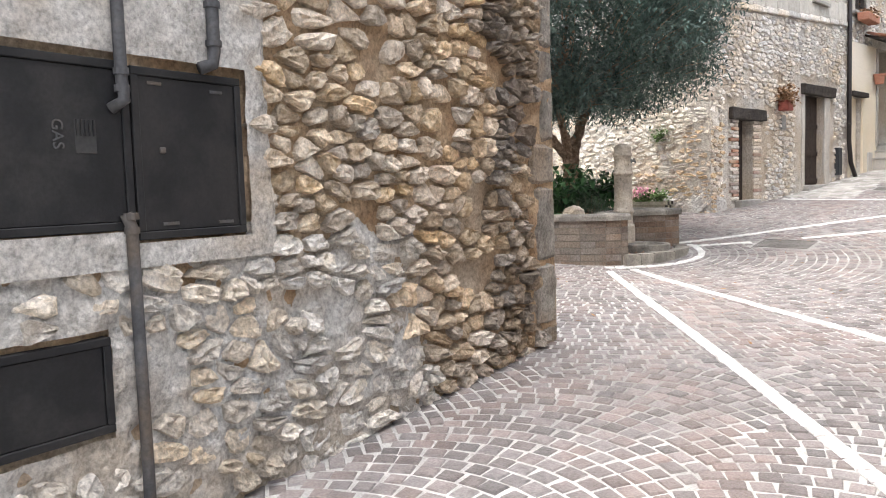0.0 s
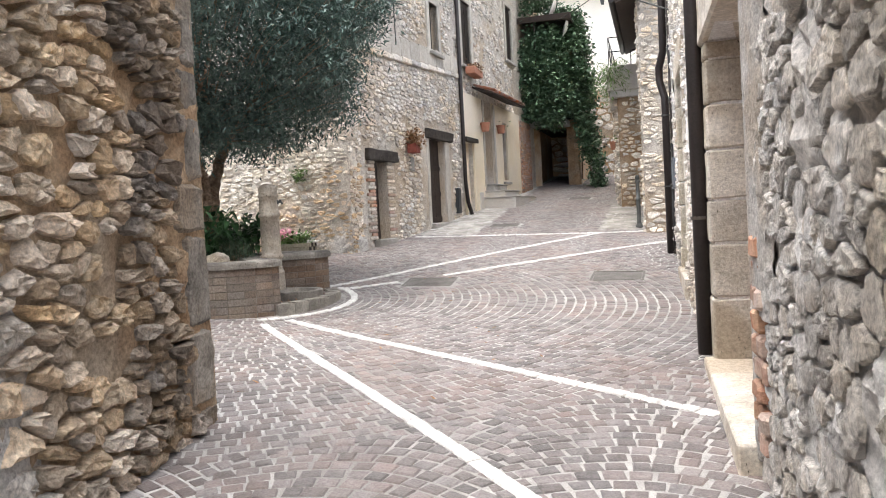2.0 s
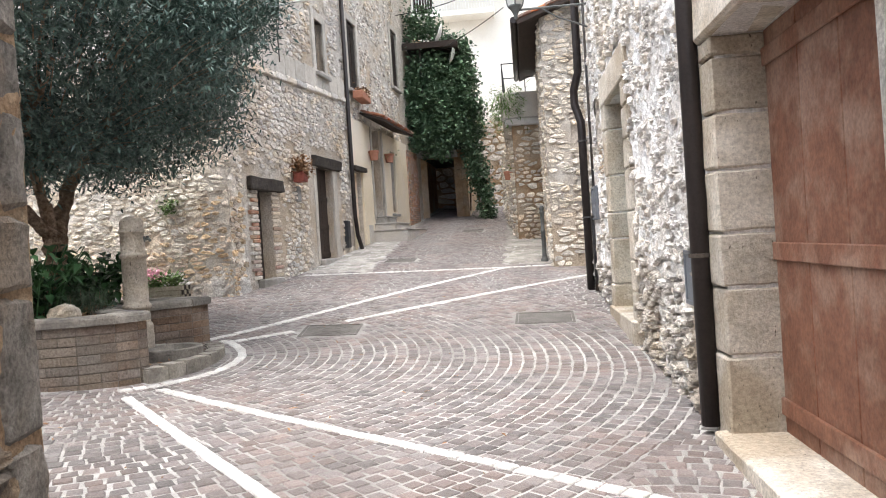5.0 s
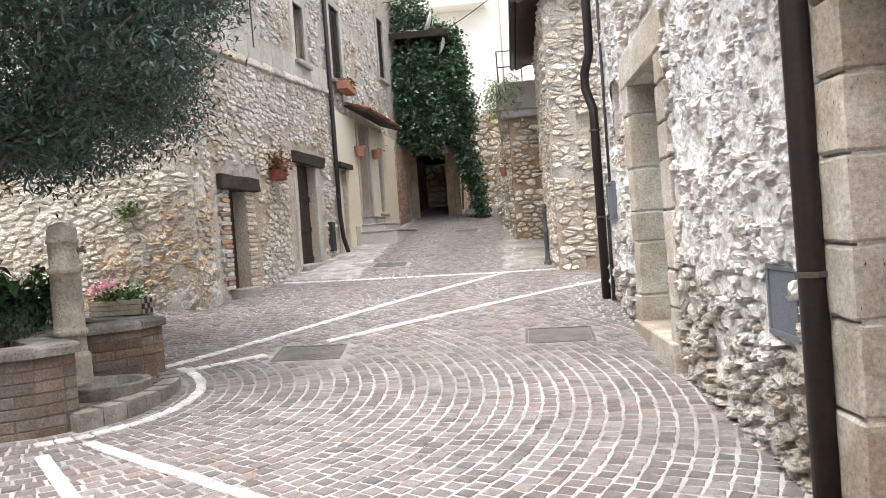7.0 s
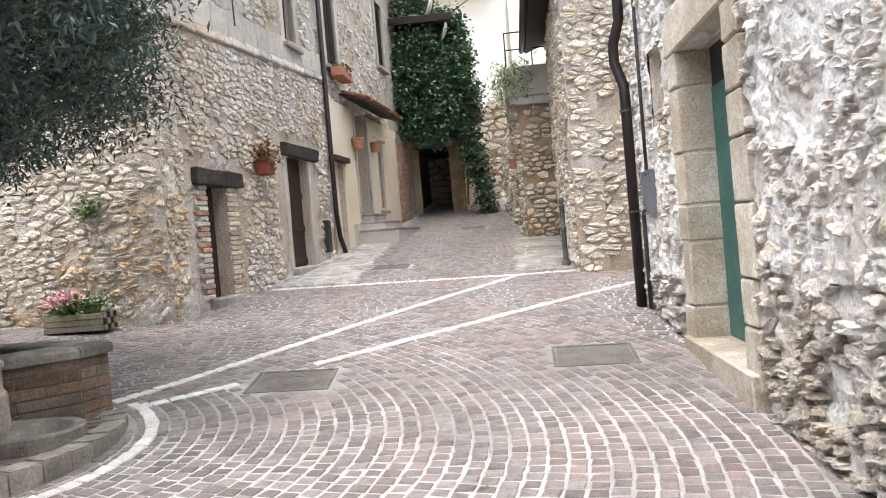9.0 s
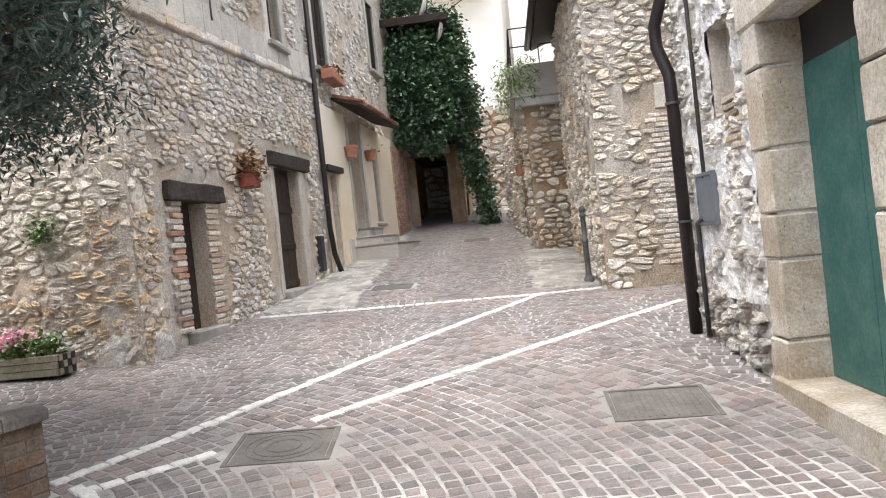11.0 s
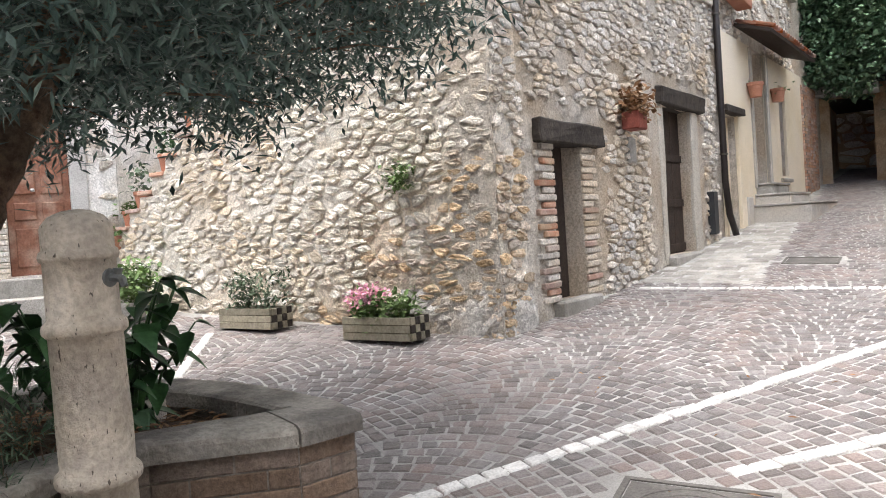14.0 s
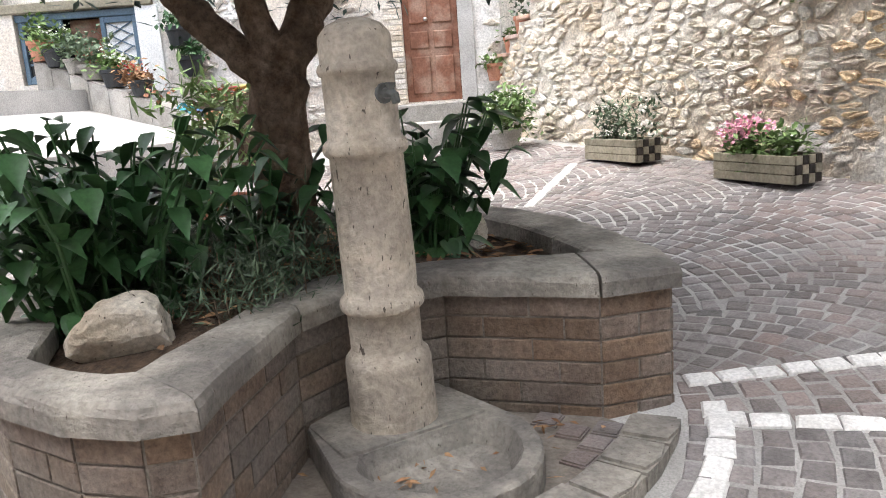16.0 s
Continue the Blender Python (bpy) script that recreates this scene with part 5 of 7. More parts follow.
wire("power_cable", (hx(15.6) + 0.08, 15.6, 5.9), (-0.26, 10.0, 5.3), 0.25, 0.028, M["white"], "thick white power cable slung across the street")
wire("power_cable", (hx(15.6) + 0.08, 15.6, 5.9), (hx(15.6) + 0.06, 15.7, 4.9), 0.0, 0.012, M["grey_pipe"], "thin grey cable running down the house front")
wire("power_cable", (hx(17) + 0.08, 16.6, 7.4), (-0.3, 12.8, 7.9), 0.2, 0.012, M["grey_pipe"], "thin grey cable slung high across the street")
wire("power_cable", (-4.9, 26.0, 8.6), (-1.5, 24.2, 8.8), 0.15, 0.012, M["black"], "thin black cable across the lane")
wire("power_cable", (-4.7, 28.0, 7.6), (-1.5, 24.2, 8.0), 0.15, 0.012, M["black"], "thin black cable across the lane")
jb = thing("junction_box", pose(hx(15.6) + 0.06, 15.6, 5.72), "grey cable junction box on the house front", "junction box")
part("body", box_bm(-0.05, 0.05, -0.1, 0.1, 0, 0.26, 0.01), M["grey_box"], jb)

# ---- lane end: terrace, ivy, canopy, hill house ----
terr = thing("terrace", pose(0, 0, 0), "concrete roof terrace with a parapet above the rubble wall", "terrace", kind="structure")
part("floor_slab", box_bm(-1.62, 3.0, 20.95, 23.9, 4.15, 4.32, 0.02), M["concrete"], terr)
part("parapet", box_bm(-1.66, 1.5, 20.92, 21.04, 4.322, 4.95, 0.015), M["render_grey"], terr)
part("parapet", box_bm(-1.70, -1.58, 21.05, 25.2, 4.322, 4.95, 0.015), M["render_grey"], terr)
for k in range(5):
    part("corbel", box_bm(-1.66, -1.44, 21.2 + k * 0.75, 21.42 + k * 0.75, 3.85, 4.149, 0.03), M["travertine"], terr)
rail = thing("railing", pose(-1.62, 20.98, 4.95), "thin dark iron railing on the terrace parapet", "railing")
for p, q in (((0, 0, 0.72), (3.0, 0, 0.72)), ((0, 0, 0.72), (0, 4.0, 0.72)), ((0, 0, 0.36), (0, 4.0, 0.36)), ((0, 0, 0.36), (3.0, 0, 0.36))):
    part("rail_bar", tube_bm([p, q], 0.014, 6), M["iron"], rail)
for k in range(6):
    part("rail_post", tube_bm([(0, k * 0.8, 0), (0, k * 0.8, 0.72)], 0.012, 6), M["iron"], rail)
    if k:
        part("rail_post", tube_bm([(k * 0.55, 0, 0), (k * 0.55, 0, 0.72)], 0.012, 6), M["iron"], rail)


def scatter_leaves(name, pts, material, label, category, length, width, per, spread, seed, droop=0.2, stem=None):
    rnd = random.Random(seed)
    base = pts[0]
    t = thing(name, Matrix.Translation(base), label, category)
    ob = leaf_cloud("foliage", pts, material, t, rnd, length, width, per, spread, droop)
    ob.matrix_parent_inverse = t.matrix_basis.inverted()
    if stem:
        bm = bmesh.new()
        for p in pts:
            tube_bm([(p.x, p.y, stem), (p.x + rnd.uniform(-0.02, 0.02), p.y + rnd.uniform(-0.02, 0.02), (stem + p.z) / 2), p], [0.004, 0.003, 0.002], 4, bm)
        ob = tagged(part("stem_mass", bm, M["bark"], t, "thin woody stems"), kind="stuff")
        ob.matrix_parent_inverse = t.matrix_basis.inverted()
    return t


rv = random.Random(9)
clumps = {"main_mass": [], "crest": [], "hanging_strand": []}
while sum(len(c) for c in clumps.values()) < 1300:
    x, y, z = rv.uniform(-5.1, -2.2), rv.uniform(26.2, 28.6), rv.uniform(2.0, 8.2)
    lump = 0.22 * noise.noise(Vector((x * 1.3, z * 1.3, 0))) + 0.12 * noise.noise(Vector((x * 3, z * 3, 5)))
    if ((x + 3.95) / 1.4) ** 2 + ((z - 5.85) / 1.6) ** 2 < 1 + lump * 2 and y > 26.35 + 0.25 * abs(x + 4.1) ** 2 + 0.35 * ((z - 5.6) / 1.8) ** 2 + lump:
        clumps["main_mass"].append(Vector((x, y, z)))
    elif abs(x + 3.45 - 0.1 * (z - 7)) < 0.75 - 0.3 * abs(z - 7.1) + lump and z > 6.2 and y > 27.2:
        clumps["crest"].append(Vector((x, y, z)))
    elif abs(x + 2.72 - 0.18 * (3.6 - z)) < 0.07 + 0.11 * (z - 2.0) + lump * 0.4 and z < 4.6 and y > 27.3:
        clumps["hanging_strand"].append(Vector((x, y, z)))
ivy = thing("ivy", pose(-3.95, 27.6, 4.4), "dense dark green ivy hanging over the archway", "ivy")
for name, pts in clumps.items():
    leaf_cloud(name, pts, M["leaf_ivy"], ivy, rv, 0.13, 0.055, 24, 0.13, 0.4).matrix_parent_inverse = ivy.matrix_basis.inverted()
for k in range(7):
    x = -4.7 + 0.32 * k
    part("vine_stem", tube_bm([(x + 3.95, 0.95, -2.0 if k > 4 else 0.2), (x + 3.9 + 0.1 * (k % 3), 0.9, 0.9), (x + 3.8, 0.8, 2.4)], [0.03, 0.024, 0.012], 6), M["bark"], ivy, "brown woody stem")

can = thing("canopy", pose(-4.75, 26.6, 7.25), "dark lean-to canopy over an upper balcony", "canopy")
part("roof_sheet", roof_slab(bmesh.new(), (0, 0, 0.55), (0, 1, 0), (1, 0, -0.08), 2.6, 1.7, 0.08), M["dark_wood"], can)
part("fascia", box_bm(-0.1, 1.7, -0.06, -0.01, 0.38, 0.58, 0.008), M["dark_wood"], can)
part("post", tube_bm([(0.45, 0.1, -1.0), (0.45, 0.1, 0.45)], 0.035, 8), M["old_wood"], can)
# black slab stands in for the shade under the canopy
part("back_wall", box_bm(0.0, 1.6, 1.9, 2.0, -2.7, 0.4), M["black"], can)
part("floor_slab", box_bm(-0.05, 1.3, 1.2, 2.1, -2.95, -2.75, 0.02), M["concrete"], can)
for k, (x, y, z, s) in enumerate(((-3.6, 27.0, 8.1, 0.38), (-3.2, 27.0, 7.45, 0.36))):
    dish = thing("satellite_dish", pose(x, y, z, 0, -68 - 8 * k, 12), "white satellite dish on a pole above the ivy", "satellite dish")
    part("reflector", lathe_bm([(0.02, 0.0), (s * 0.5, 0.03), (s * 0.85, 0.09), (s, 0.13), (s * 0.98, 0.14), (s * 0.5, 0.045), (0.02, 0.015)], 20), M["white"], dish, smooth=True)
    part("arm", tube_bm([(0, 0, 0), (0.1, -s * 0.6, 0.3), (0.05, -0.1, 0.42)], 0.012, 6), M["grey_pipe"], dish)
hill = thing("balcony", pose(-6.6, 36.0, 11.3), "white balcony with thin bars on the hill house", "balcony")
part("slab", box_bm(0, 4.6, 0, 0.98, 0, 0.25, 0.03), M["cream_render"], hill)
part("rail_bar", tube_bm([(0.0, 0.05, 1.3), (4.6, 0.05, 1.3)], 0.03, 6), M["white"], hill)
for k in range(38):
    part("baluster", tube_bm([(0.05 + k * 0.122, 0.05, 0.25), (0.05 + k * 0.122, 0.05, 1.3)], 0.013, 5), M["white"] if k > 8 else M["iron"], hill)
roofh = thing("roof", pose(-9, 36.2, 14.3), "tiled roof edge of the hill house", "roof", kind="structure")
part("eave_board", box_bm(0, 12, -1.3, 1.0, 0, 0.18, 0.02), M["dark_wood"], roofh)
slab_on(WG, "balcony_door", GB[0], GB[1], GB[2], GB[3], -0.2, M["dark_wood"], None, back=0.3, bevel=0)
tagged(bpy.data.objects["balcony_door"], "dark balcony door of the hill house", "door", kind="structure")
rooft = thing("roof", pose(0, 0, 0), "tiled roof overhang of the tall house", "roof", kind="structure")
part("eave_board", roof_slab(bmesh.new(), (-6.3, 13.0, 12.25), (WH.d.x, WH.d.y, 0), (1, -0.07, -0.25), 16.0, 1.25, 0.1), M["dark_wood"], rooft)

# brick pier beside the ivy and the arch stonework
PIER = Wall(tuple(WH.at(hs(25.9), 0, 0.10).xy), tuple(WH.at(hs(27.3), 0, 0.10).xy), thick=0.2)
pier = PIER.body("wall_21", 1.7, 4.35, [], M["joint_dark"], "red brick pier beside the archway", rough=0.004, cell=0.3)
pfront = Wall(tuple((PIER.p + PIER.n * -0.2).xy), tuple(PIER.p.xy))
for k in range(38):
    z = 1.85 + k * 0.066
    for j in range(6):
        s = j * 0.235 + (0.117 if k % 2 else 0)
        if s < 1.38:
            slab_on(PIER, "brick", s, min(1.4, s + 0.225), z, z + 0.055, 0.012, M["red_brick"], pier, back=0.01, bevel=0)
    slab_on(pfront, "brick", 0.0, 0.2, z, z + 0.055, 0.012, M["red_brick"], pier, back=0.01, bevel=0)

# ---- the square: stair, pots, terrace, plants ----
for k in range(16):
    s = 0.28 * k
    z = stair_top(s + 0.05)
    tread = thing("stair_step", Matrix.Translation(WS.at(s + 0.14, z - 0.2, -0.9)), "worn stone stair step behind the rubble wall", "step", "outdoor stair steps")
    ob = slab_on(WS, "block", s, s + 0.30, z - 0.45, z - 0.12, -0.455, M["slab"], tread, back=1.35, bevel=0.01)
    ob.matrix_parent_inverse = tread.matrix_basis.inverted()
    if s < 3.6:
        slab_on(WS, "coping_brick", s + 0.002, s + 0.278, z + 0.002, z + 0.05, 0.03, M["red_brick"], wall_stair, back=0.4, bevel=0.008, wob=0.006, seed=k)


def pot_profile(r, h):
    return [(r * 0.68, 0.0), (r * 0.9, h * 0.78), (r, h * 0.8), (r, h), (r * 0.9, h), (r * 0.85, h * 0.88), (0.01, h * 0.86)]


def potted(name, at, r, h, leaves, label, seed, count=10, tall=0.25, length=0.09, width=0.03, per=12, spread=0.06, pot="terracotta", petals=None, group="", droop=0.1, square=None):
    """A pot with its plant: pot, foliage and, where it flowers, blossom."""
    rnd = random.Random(seed)
    t = thing(name, pose(*at), label, "plant pot", group)
    if square:
        w, d = square
        part("trough", box_bm(-w / 2, w / 2, -d / 2, d / 2, 0, h, 0.012), M[pot], t)
        spots = [Vector((rnd.uniform(-w / 2, w / 2) * 0.85, rnd.uniform(-d / 2, d / 2) * 0.7, h + rnd.uniform(0.0, tall))) for _ in range(count)]
    else:
        part("pot", lathe_bm(pot_profile(r, h), 20), M[pot], t, smooth=False)
        spots = []
        for _ in range(count):
            a, q = rnd.uniform(0, 6.28), rnd.uniform(0, 1) ** 0.5
            spots.append(Vector((r * 1.2 * q * math.cos(a), r * 1.2 * q * math.sin(a), h + rnd.uniform(0.0, tall))))
    leaf_cloud("foliage", spots, M[leaves], t, rnd, length, width, per, spread, droop)
    if petals:
        tops = sorted(spots, key=lambda v: -v.z)[: max(4, count // 2)]
        leaf_cloud("blossom", [v + Vector((0, 0, 0.05)) for v in tops], M[petals[0]], t, rnd, 0.035, 0.018, petals[1], 0.04, -0.4)
    return t


def on_stair(s):
    p = WS.at(s, stair_top(s) + 0.05, -0.16)
    return (p.x, p.y, p.z)


for k, (s, r, h, leaf) in enumerate(((0.12, 0.11, 0.2, "leaf_light"), (0.42, 0.12, 0.22, "herb"), (0.98, 0.12, 0.22, "leaf_dark"), (1.54, 0.12, 0.24, "leaf_light"), (2.1, 0.12, 0.24, "herb"))):
    potted("flower_pot", on_stair(s), r, h, leaf, "terracotta flower pot with a small plant on the stair wall", 40 + k, count=9, tall=0.35 if k else 0.05, group="pots on the stair wall", per=9)
p = WS.at(-0.02, 1.9, 0.02)
potted("flower_pot", (p.x, p.y, 1.72), 0.13, 0.22, "leaf_light", "terracotta pot with a small plant fixed at the stair foot", 49, count=5, tall=0.1)


def flower_box(at, yaw, label, leaves, petals, seed, tall, count):
    rnd = random.Random(seed)
    w, d, h = 0.74, 0.30, 0.22
    t = thing("flower_box", pose(*at, 0, 0, yaw), label, "flower box", "wooden boxes along the wall")
    for k in range(3):
        z = 0.02 + k * 0.068
        part("board", box_bm(-w / 2, w / 2, -d / 2, -d / 2 + 0.02, z, z + 0.063, 0.004), M["box_wood"], t)
        part("board", box_bm(-w / 2, w / 2, d / 2 - 0.02, d / 2, z, z + 0.063, 0.004), M["box_wood"], t)
        for j in range(4):
            y = -d / 2 + 0.021 + j * (d - 0.042) / 4
            for sx in (-1, 1):
                part("end_block", box_bm(sx * w / 2 - 0.012, sx * w / 2 + 0.012, y + 0.002, y + (d - 0.042) / 4 - 0.002, z, z + 0.063, 0.003), M["old_wood"] if (j + k) % 2 else M["box_wood"], t)
    part("soil", box_bm(-w / 2 + 0.025, w / 2 - 0.025, -d / 2 + 0.025, d / 2 - 0.025, 0.02, 0.19), M["soil"], t)
    spots = [Vector((rnd.uniform(-w / 2, w / 2) * 0.8, rnd.uniform(-d / 2, d / 2) * 0.8, 0.2 + rnd.uniform(0, tall))) for _ in range(count)]
    leaf_cloud("foliage", spots, M[leaves], t, rnd, 0.07, 0.026 if petals else 0.012, 22, 0.05, -0.3)
    if petals:
        leaf_cloud("blossom", [v + Vector((-0.08, 0, 0.1)) for v in spots if v.x < 0.12][:14], M[petals], t, rnd, 0.04, 0.022, 24, 0.045, -0.4)
        leaf_cloud("pale_blossom", [Vector((0.2, 0.0, 0.36))], M["petal_white"], t, rnd, 0.04, 0.022, 26, 0.04, -0.4)
    return t


flower_box((-6.78, 13.03, ground(-6.78, 13.03)), -3, "weathered wooden flower box with pink geraniums", "leaf_light", "petal_pink", 61, 0.16, 26)
flower_box((-8.42, 13.1, ground(-8.42, 13.1)), -3, "weathered wooden flower box with tall green herbs", "herb", None, 62, 0.34, 36)
potted("flower_pot", (-10.3, 13.05, ground(-10.3, 13.05)), 0.2, 0.22, "leaf_light", "bushy bright green plant with white flowers beside the wall", 63, count=30, tall=0.35, per=22, spread=0.1, pot="slab", petals=("petal_white", 6))
tuft = [WS.at(4.75, 2.22, 0.06) + Vector((random.uniform(-0.12, 0.12), random.uniform(-0.04, 0.0), random.uniform(-0.08, 0.12))) for _ in range(10)]
scatter_leaves("wall_plant", tuft, M["leaf_light"], "small grey-green plant growing from the rubble wall", "plant", 0.06, 0.018, 22, 0.05, 71)

# red box on the house front, window boxes and hanging pots
potted("window_box", tuple(WH.at(hs(16.15), 2.72, 0.14)), 0.1, 0.2, "dry_leaf", "dull red planter box with a trailing plant on the house front", 81, count=22, tall=0.2, pot="box_red", square=(0.2, 0.3), per=16, spread=0.09)
slab_on(WH, "niche_block", hs(16.2), hs(16.42), 2.36, 2.66, 0.04, M["slab"], wall_house, bevel=0.02, wob=0.01)
potted("window_box", tuple(WH.at(hs(20.65), 5.0, 0.2)), 0.1, 0.18, "dry_leaf", "brown window box with dry plants under the shutters", 82, count=16, tall=0.06, pot="terracotta", square=(0.25, 0.95), per=10)
potted("hanging_pot", tuple(WY.at(hs(21.5) - off, 3.62, 0.12)), 0.14, 0.24, "leaf_light", "terracotta pot hung on the yellow house front", 83, count=2, tall=0.02, per=3)
potted("hanging_pot", tuple(WY.at(hs(23.15) - off, 3.7, 0.12)), 0.14, 0.24, "leaf_light", "terracotta pot hung on the yellow house front", 84, count=2, tall=0.02, per=3)
potted("hanging_pot", tuple(WTS.at(0.9, 2.9, 0.12)), 0.13, 0.22, "leaf_light", "terracotta pot hung on the lane wall", 85, count=4, tall=0.1, per=5)
grassy = [Vector((-1.68 + random.uniform(-0.12, 0.5), 20.9 + random.uniform(-0.1, 0.15), random.uniform(4.3, 5.0))) for _ in range(30)]
scatter_leaves("terrace_plant", grassy, M["leaf_light"], "pale green plants trailing over the terrace parapet", "plant", 0.16, 0.014, 22, 0.12, 86, droop=0.5)
grassy = [Vector((-1.74 + random.uniform(-0.1, 0.0), random.uniform(21.5, 23.5), random.uniform(4.2, 5.1))) for _ in range(24)]
scatter_leaves("terrace_plant", grassy, M["leaf_light"], "pale green weeds hanging from the terrace edge", "plant", 0.16, 0.012, 18, 0.12, 87, droop=0.5)
vine = [Vector((-4.85 + random.uniform(0, 1.1), random.uniform(26.8, 28.3), random.uniform(7.9, 9.0))) for _ in range(90)]
scatter_leaves("ivy", vine, M["leaf_ivy"], "ivy climbing above the canopy roof", "ivy", 0.12, 0.05, 22, 0.16, 88)

# brown panelled door of the house behind
bdoor = planks(WB, "door_8", BD, M["brown_door"], "closed brown panelled wooden door with a brass knob", "door", back=0.1, count=1)
inv = bdoor.matrix_basis.inverted()
for z0, z1 in ((1.62, 2.1), (2.2, 2.42), (2.52, 3.0), (3.1, 3.5)):
    for a, b in ((BD[0] + 0.08, BD[0] + 0.33), (BD[0] + 0.39, BD[1] - 0.08)):
        ob = slab_on(WB, "panel", a, b, z0, z1, -0.075, M["brown_door"], bdoor, back=0.11, bevel=0.012)
        ob.matrix_parent_inverse = inv
kn = part("knob", lathe_bm([(0.02, 0), (0.03, 0.02), (0.02, 0.04)], 10, at=WB.at(BD[0] + 0.42, 2.55, -0.06)), M["steel"], bdoor)
kn.matrix_parent_inverse = inv
slab_on(WB, "door_surround", BD[0] - 0.2, BD[0], 1.4, 3.62, 0.03, M["concrete"], wall_back, bevel=0.01)
for k in range(31):
    z = 1.5 + k * 0.068
    slab_on(WB, "brick", BD[1] + 0.004, BD[1] + 0.24 - 0.08 * (k % 2), z, z + 0.056, 0.02, M["pale_stone"], wall_back, bevel=0.006)
dst = thing("door_steps", Matrix.Translation(WB.at(0.9, 1.0, 0.3)), "stone step below the brown door", "steps")
for z, o, a, b in ((1.5, 0.5, 0.2, 1.6), (1.28, 0.85, 0.05, 1.8)):
    ob = slab_on(WB, "step", a, b, 0.7, z, o, M["slab"], dst, bevel=0.015, back=0)
    ob.matrix_parent_inverse = dst.matrix_basis.inverted()

# blue low window with lattice panes under an arch
bwin = tagged(new("window_7"), "blue painted low window with lattice panes and an open leaf", "window", kind="structure")
bwin.matrix_basis = Matrix.Translation(WB.at(5.4, 2.1))
inv = bwin.matrix_basis.inverted()
# black sheet stands in for the shade behind the window leaves
obs = [slab_on(WB, "backing", BW[0], BW[1], BW[2], BW[3], -0.3, M["black"], bwin, back=0.35, bevel=0)]
obs.append(slab_on(WB, "inner_door", 5.25, 5.66, 2.1, 2.9, -0.2, M["brown_door"], bwin, back=0.25, bevel=0.01))
for a, b in ((4.72, 5.2), (5.7, 6.28)):
    for q in ((a, a + 0.06, 2.11, 2.9), (b - 0.06, b, 2.11, 2.9), (a + 0.06, b - 0.06, 2.11, 2.2), (a + 0.06, b - 0.06, 2.82, 2.9)):
        obs.append(slab_on(WB, "window_frame", *q, -0.06, M["blue_paint"], bwin, back=0.12, bevel=0.006))
    obs.append(slab_on(WB, "pane", a + 0.06, b - 0.06, 2.2, 2.82, -0.1, M["white"] if a < 5 else M["glass"], bwin, back=0.115, bevel=0))
    for k in range(4):
        for sgn2 in (1, -1):
            z = 2.2 + k * 0.15
            p, q = WB.at(a + 0.08, z if sgn2 > 0 else z + 0.17, -0.085), WB.at(b - 0.08, z + 0.17 if sgn2 > 0 else z, -0.085)
            obs.append(part("lattice_bar", tube_bm([p, q], 0.008, 5), M["blue_paint"], bwin))
obs.append(slab_on(WB, "window_frame", 4.7, 6.3, 2.902, 2.99, -0.04, M["blue_paint"], bwin, back=0.12, bevel=0.006))
for ob in obs:
    ob.matrix_parent_inverse = inv
slab_on(WB, "lintel", 4.45, 6.45, 3.0, 3.12, 0.05, M["box_wood"], wall_back, bevel=0.012, wob=0.008)
slab_on(WB, "plaster_panel", 4.4, 4.698, 1.9, 3.0, 0.02, M["white"], wall_back, bevel=0.01)
for k in range(15):
    a0, a1 = math.pi * (0.10 + 0.80 * k / 15), math.pi * (0.10 + 0.80 * (k + 1) / 15)
    bm = bmesh.new()
    ring = []
    for o in (-0.05, 0.045):
        for r_, a in ((1.25, a0 + 0.01), (1.25, a1 - 0.01), (1.62, a1 - 0.01), (1.62, a0 + 0.01)):
            ring.append(bm.verts.new(WB.at(5.45 + r_ * math.cos(a) * 1.02, 2.55 + r_ * math.sin(a) * 0.75, o)))
    for q in ((0, 1, 2, 3), (4, 5, 6, 7), (0, 1, 5, 4), (1, 2, 6, 5), (2, 3, 7, 6), (3, 0, 4, 7)):
        bm.faces.new([ring[i] for i in q])
    bmesh.ops.recalc_face_normals(bm, faces=bm.faces[:])
    part("arch_stone", bm, M["render_pink"], wall_back)

# concrete terrace steps up to the blue window
terrace_steps = thing("terrace_steps", pose(0, 0, 0), "two wide pale concrete steps rising to the blue window", "steps", kind="structure")
bm = bmesh.new()
front, back = [(-11.4, 10.0), (-10.2, 8.0), (-9.9, 6.5)], [(-13.5, 9.15), (-11.9, 8.0), (-11.6, 6.5)]
rows_ = [[bm.verts.new((x, y, z)) for x, y in line] for line, z in ((front, 0.6), (front, 1.33), (back, 1.72), (back, 0.6))]
for a, b in zip(rows_, rows_[1:]):
    for k in range(2):
        bm.faces.new((a[k], a[k + 1], b[k + 1], b[k]))
part("step", bm, M["concrete"], terrace_steps)
part("landing", prism_bm([(-11.62, 6.4), (-11.9, 8.0), (-13.5, 9.15), (-14.5, 8.6), (-15.3, 6.3)], 0.5, 1.97, 0.02), M["concrete"], terrace_steps)
KA, KB = Vector((-11.2, 10.1)), Vector((-14.35, 8.55))
kd = (KB - KA).normalized()
kn_ = Vector((-kd.y, kd.x))
if kn_.y < 0:
    kn_ = -kn_
for k in range(9):
    a, b = KA + (KB - KA) * k / 9, KA + (KB - KA) * (k + 0.97) / 9
    bm = prism_bm([tuple(a), tuple(b), tuple(b + kn_ * 0.18), tuple(a + kn_ * 0.18)], 0.5, 1.0, 0.015)
    for v in bm.verts:
        if v.co.z > 0.9:
            v.co.z += 0.45 + 0.95 * (v.co.xy - KA).dot(kd) / (KB - KA).length
    part("kerb_stone", bm, M["slab"], terrace_steps)
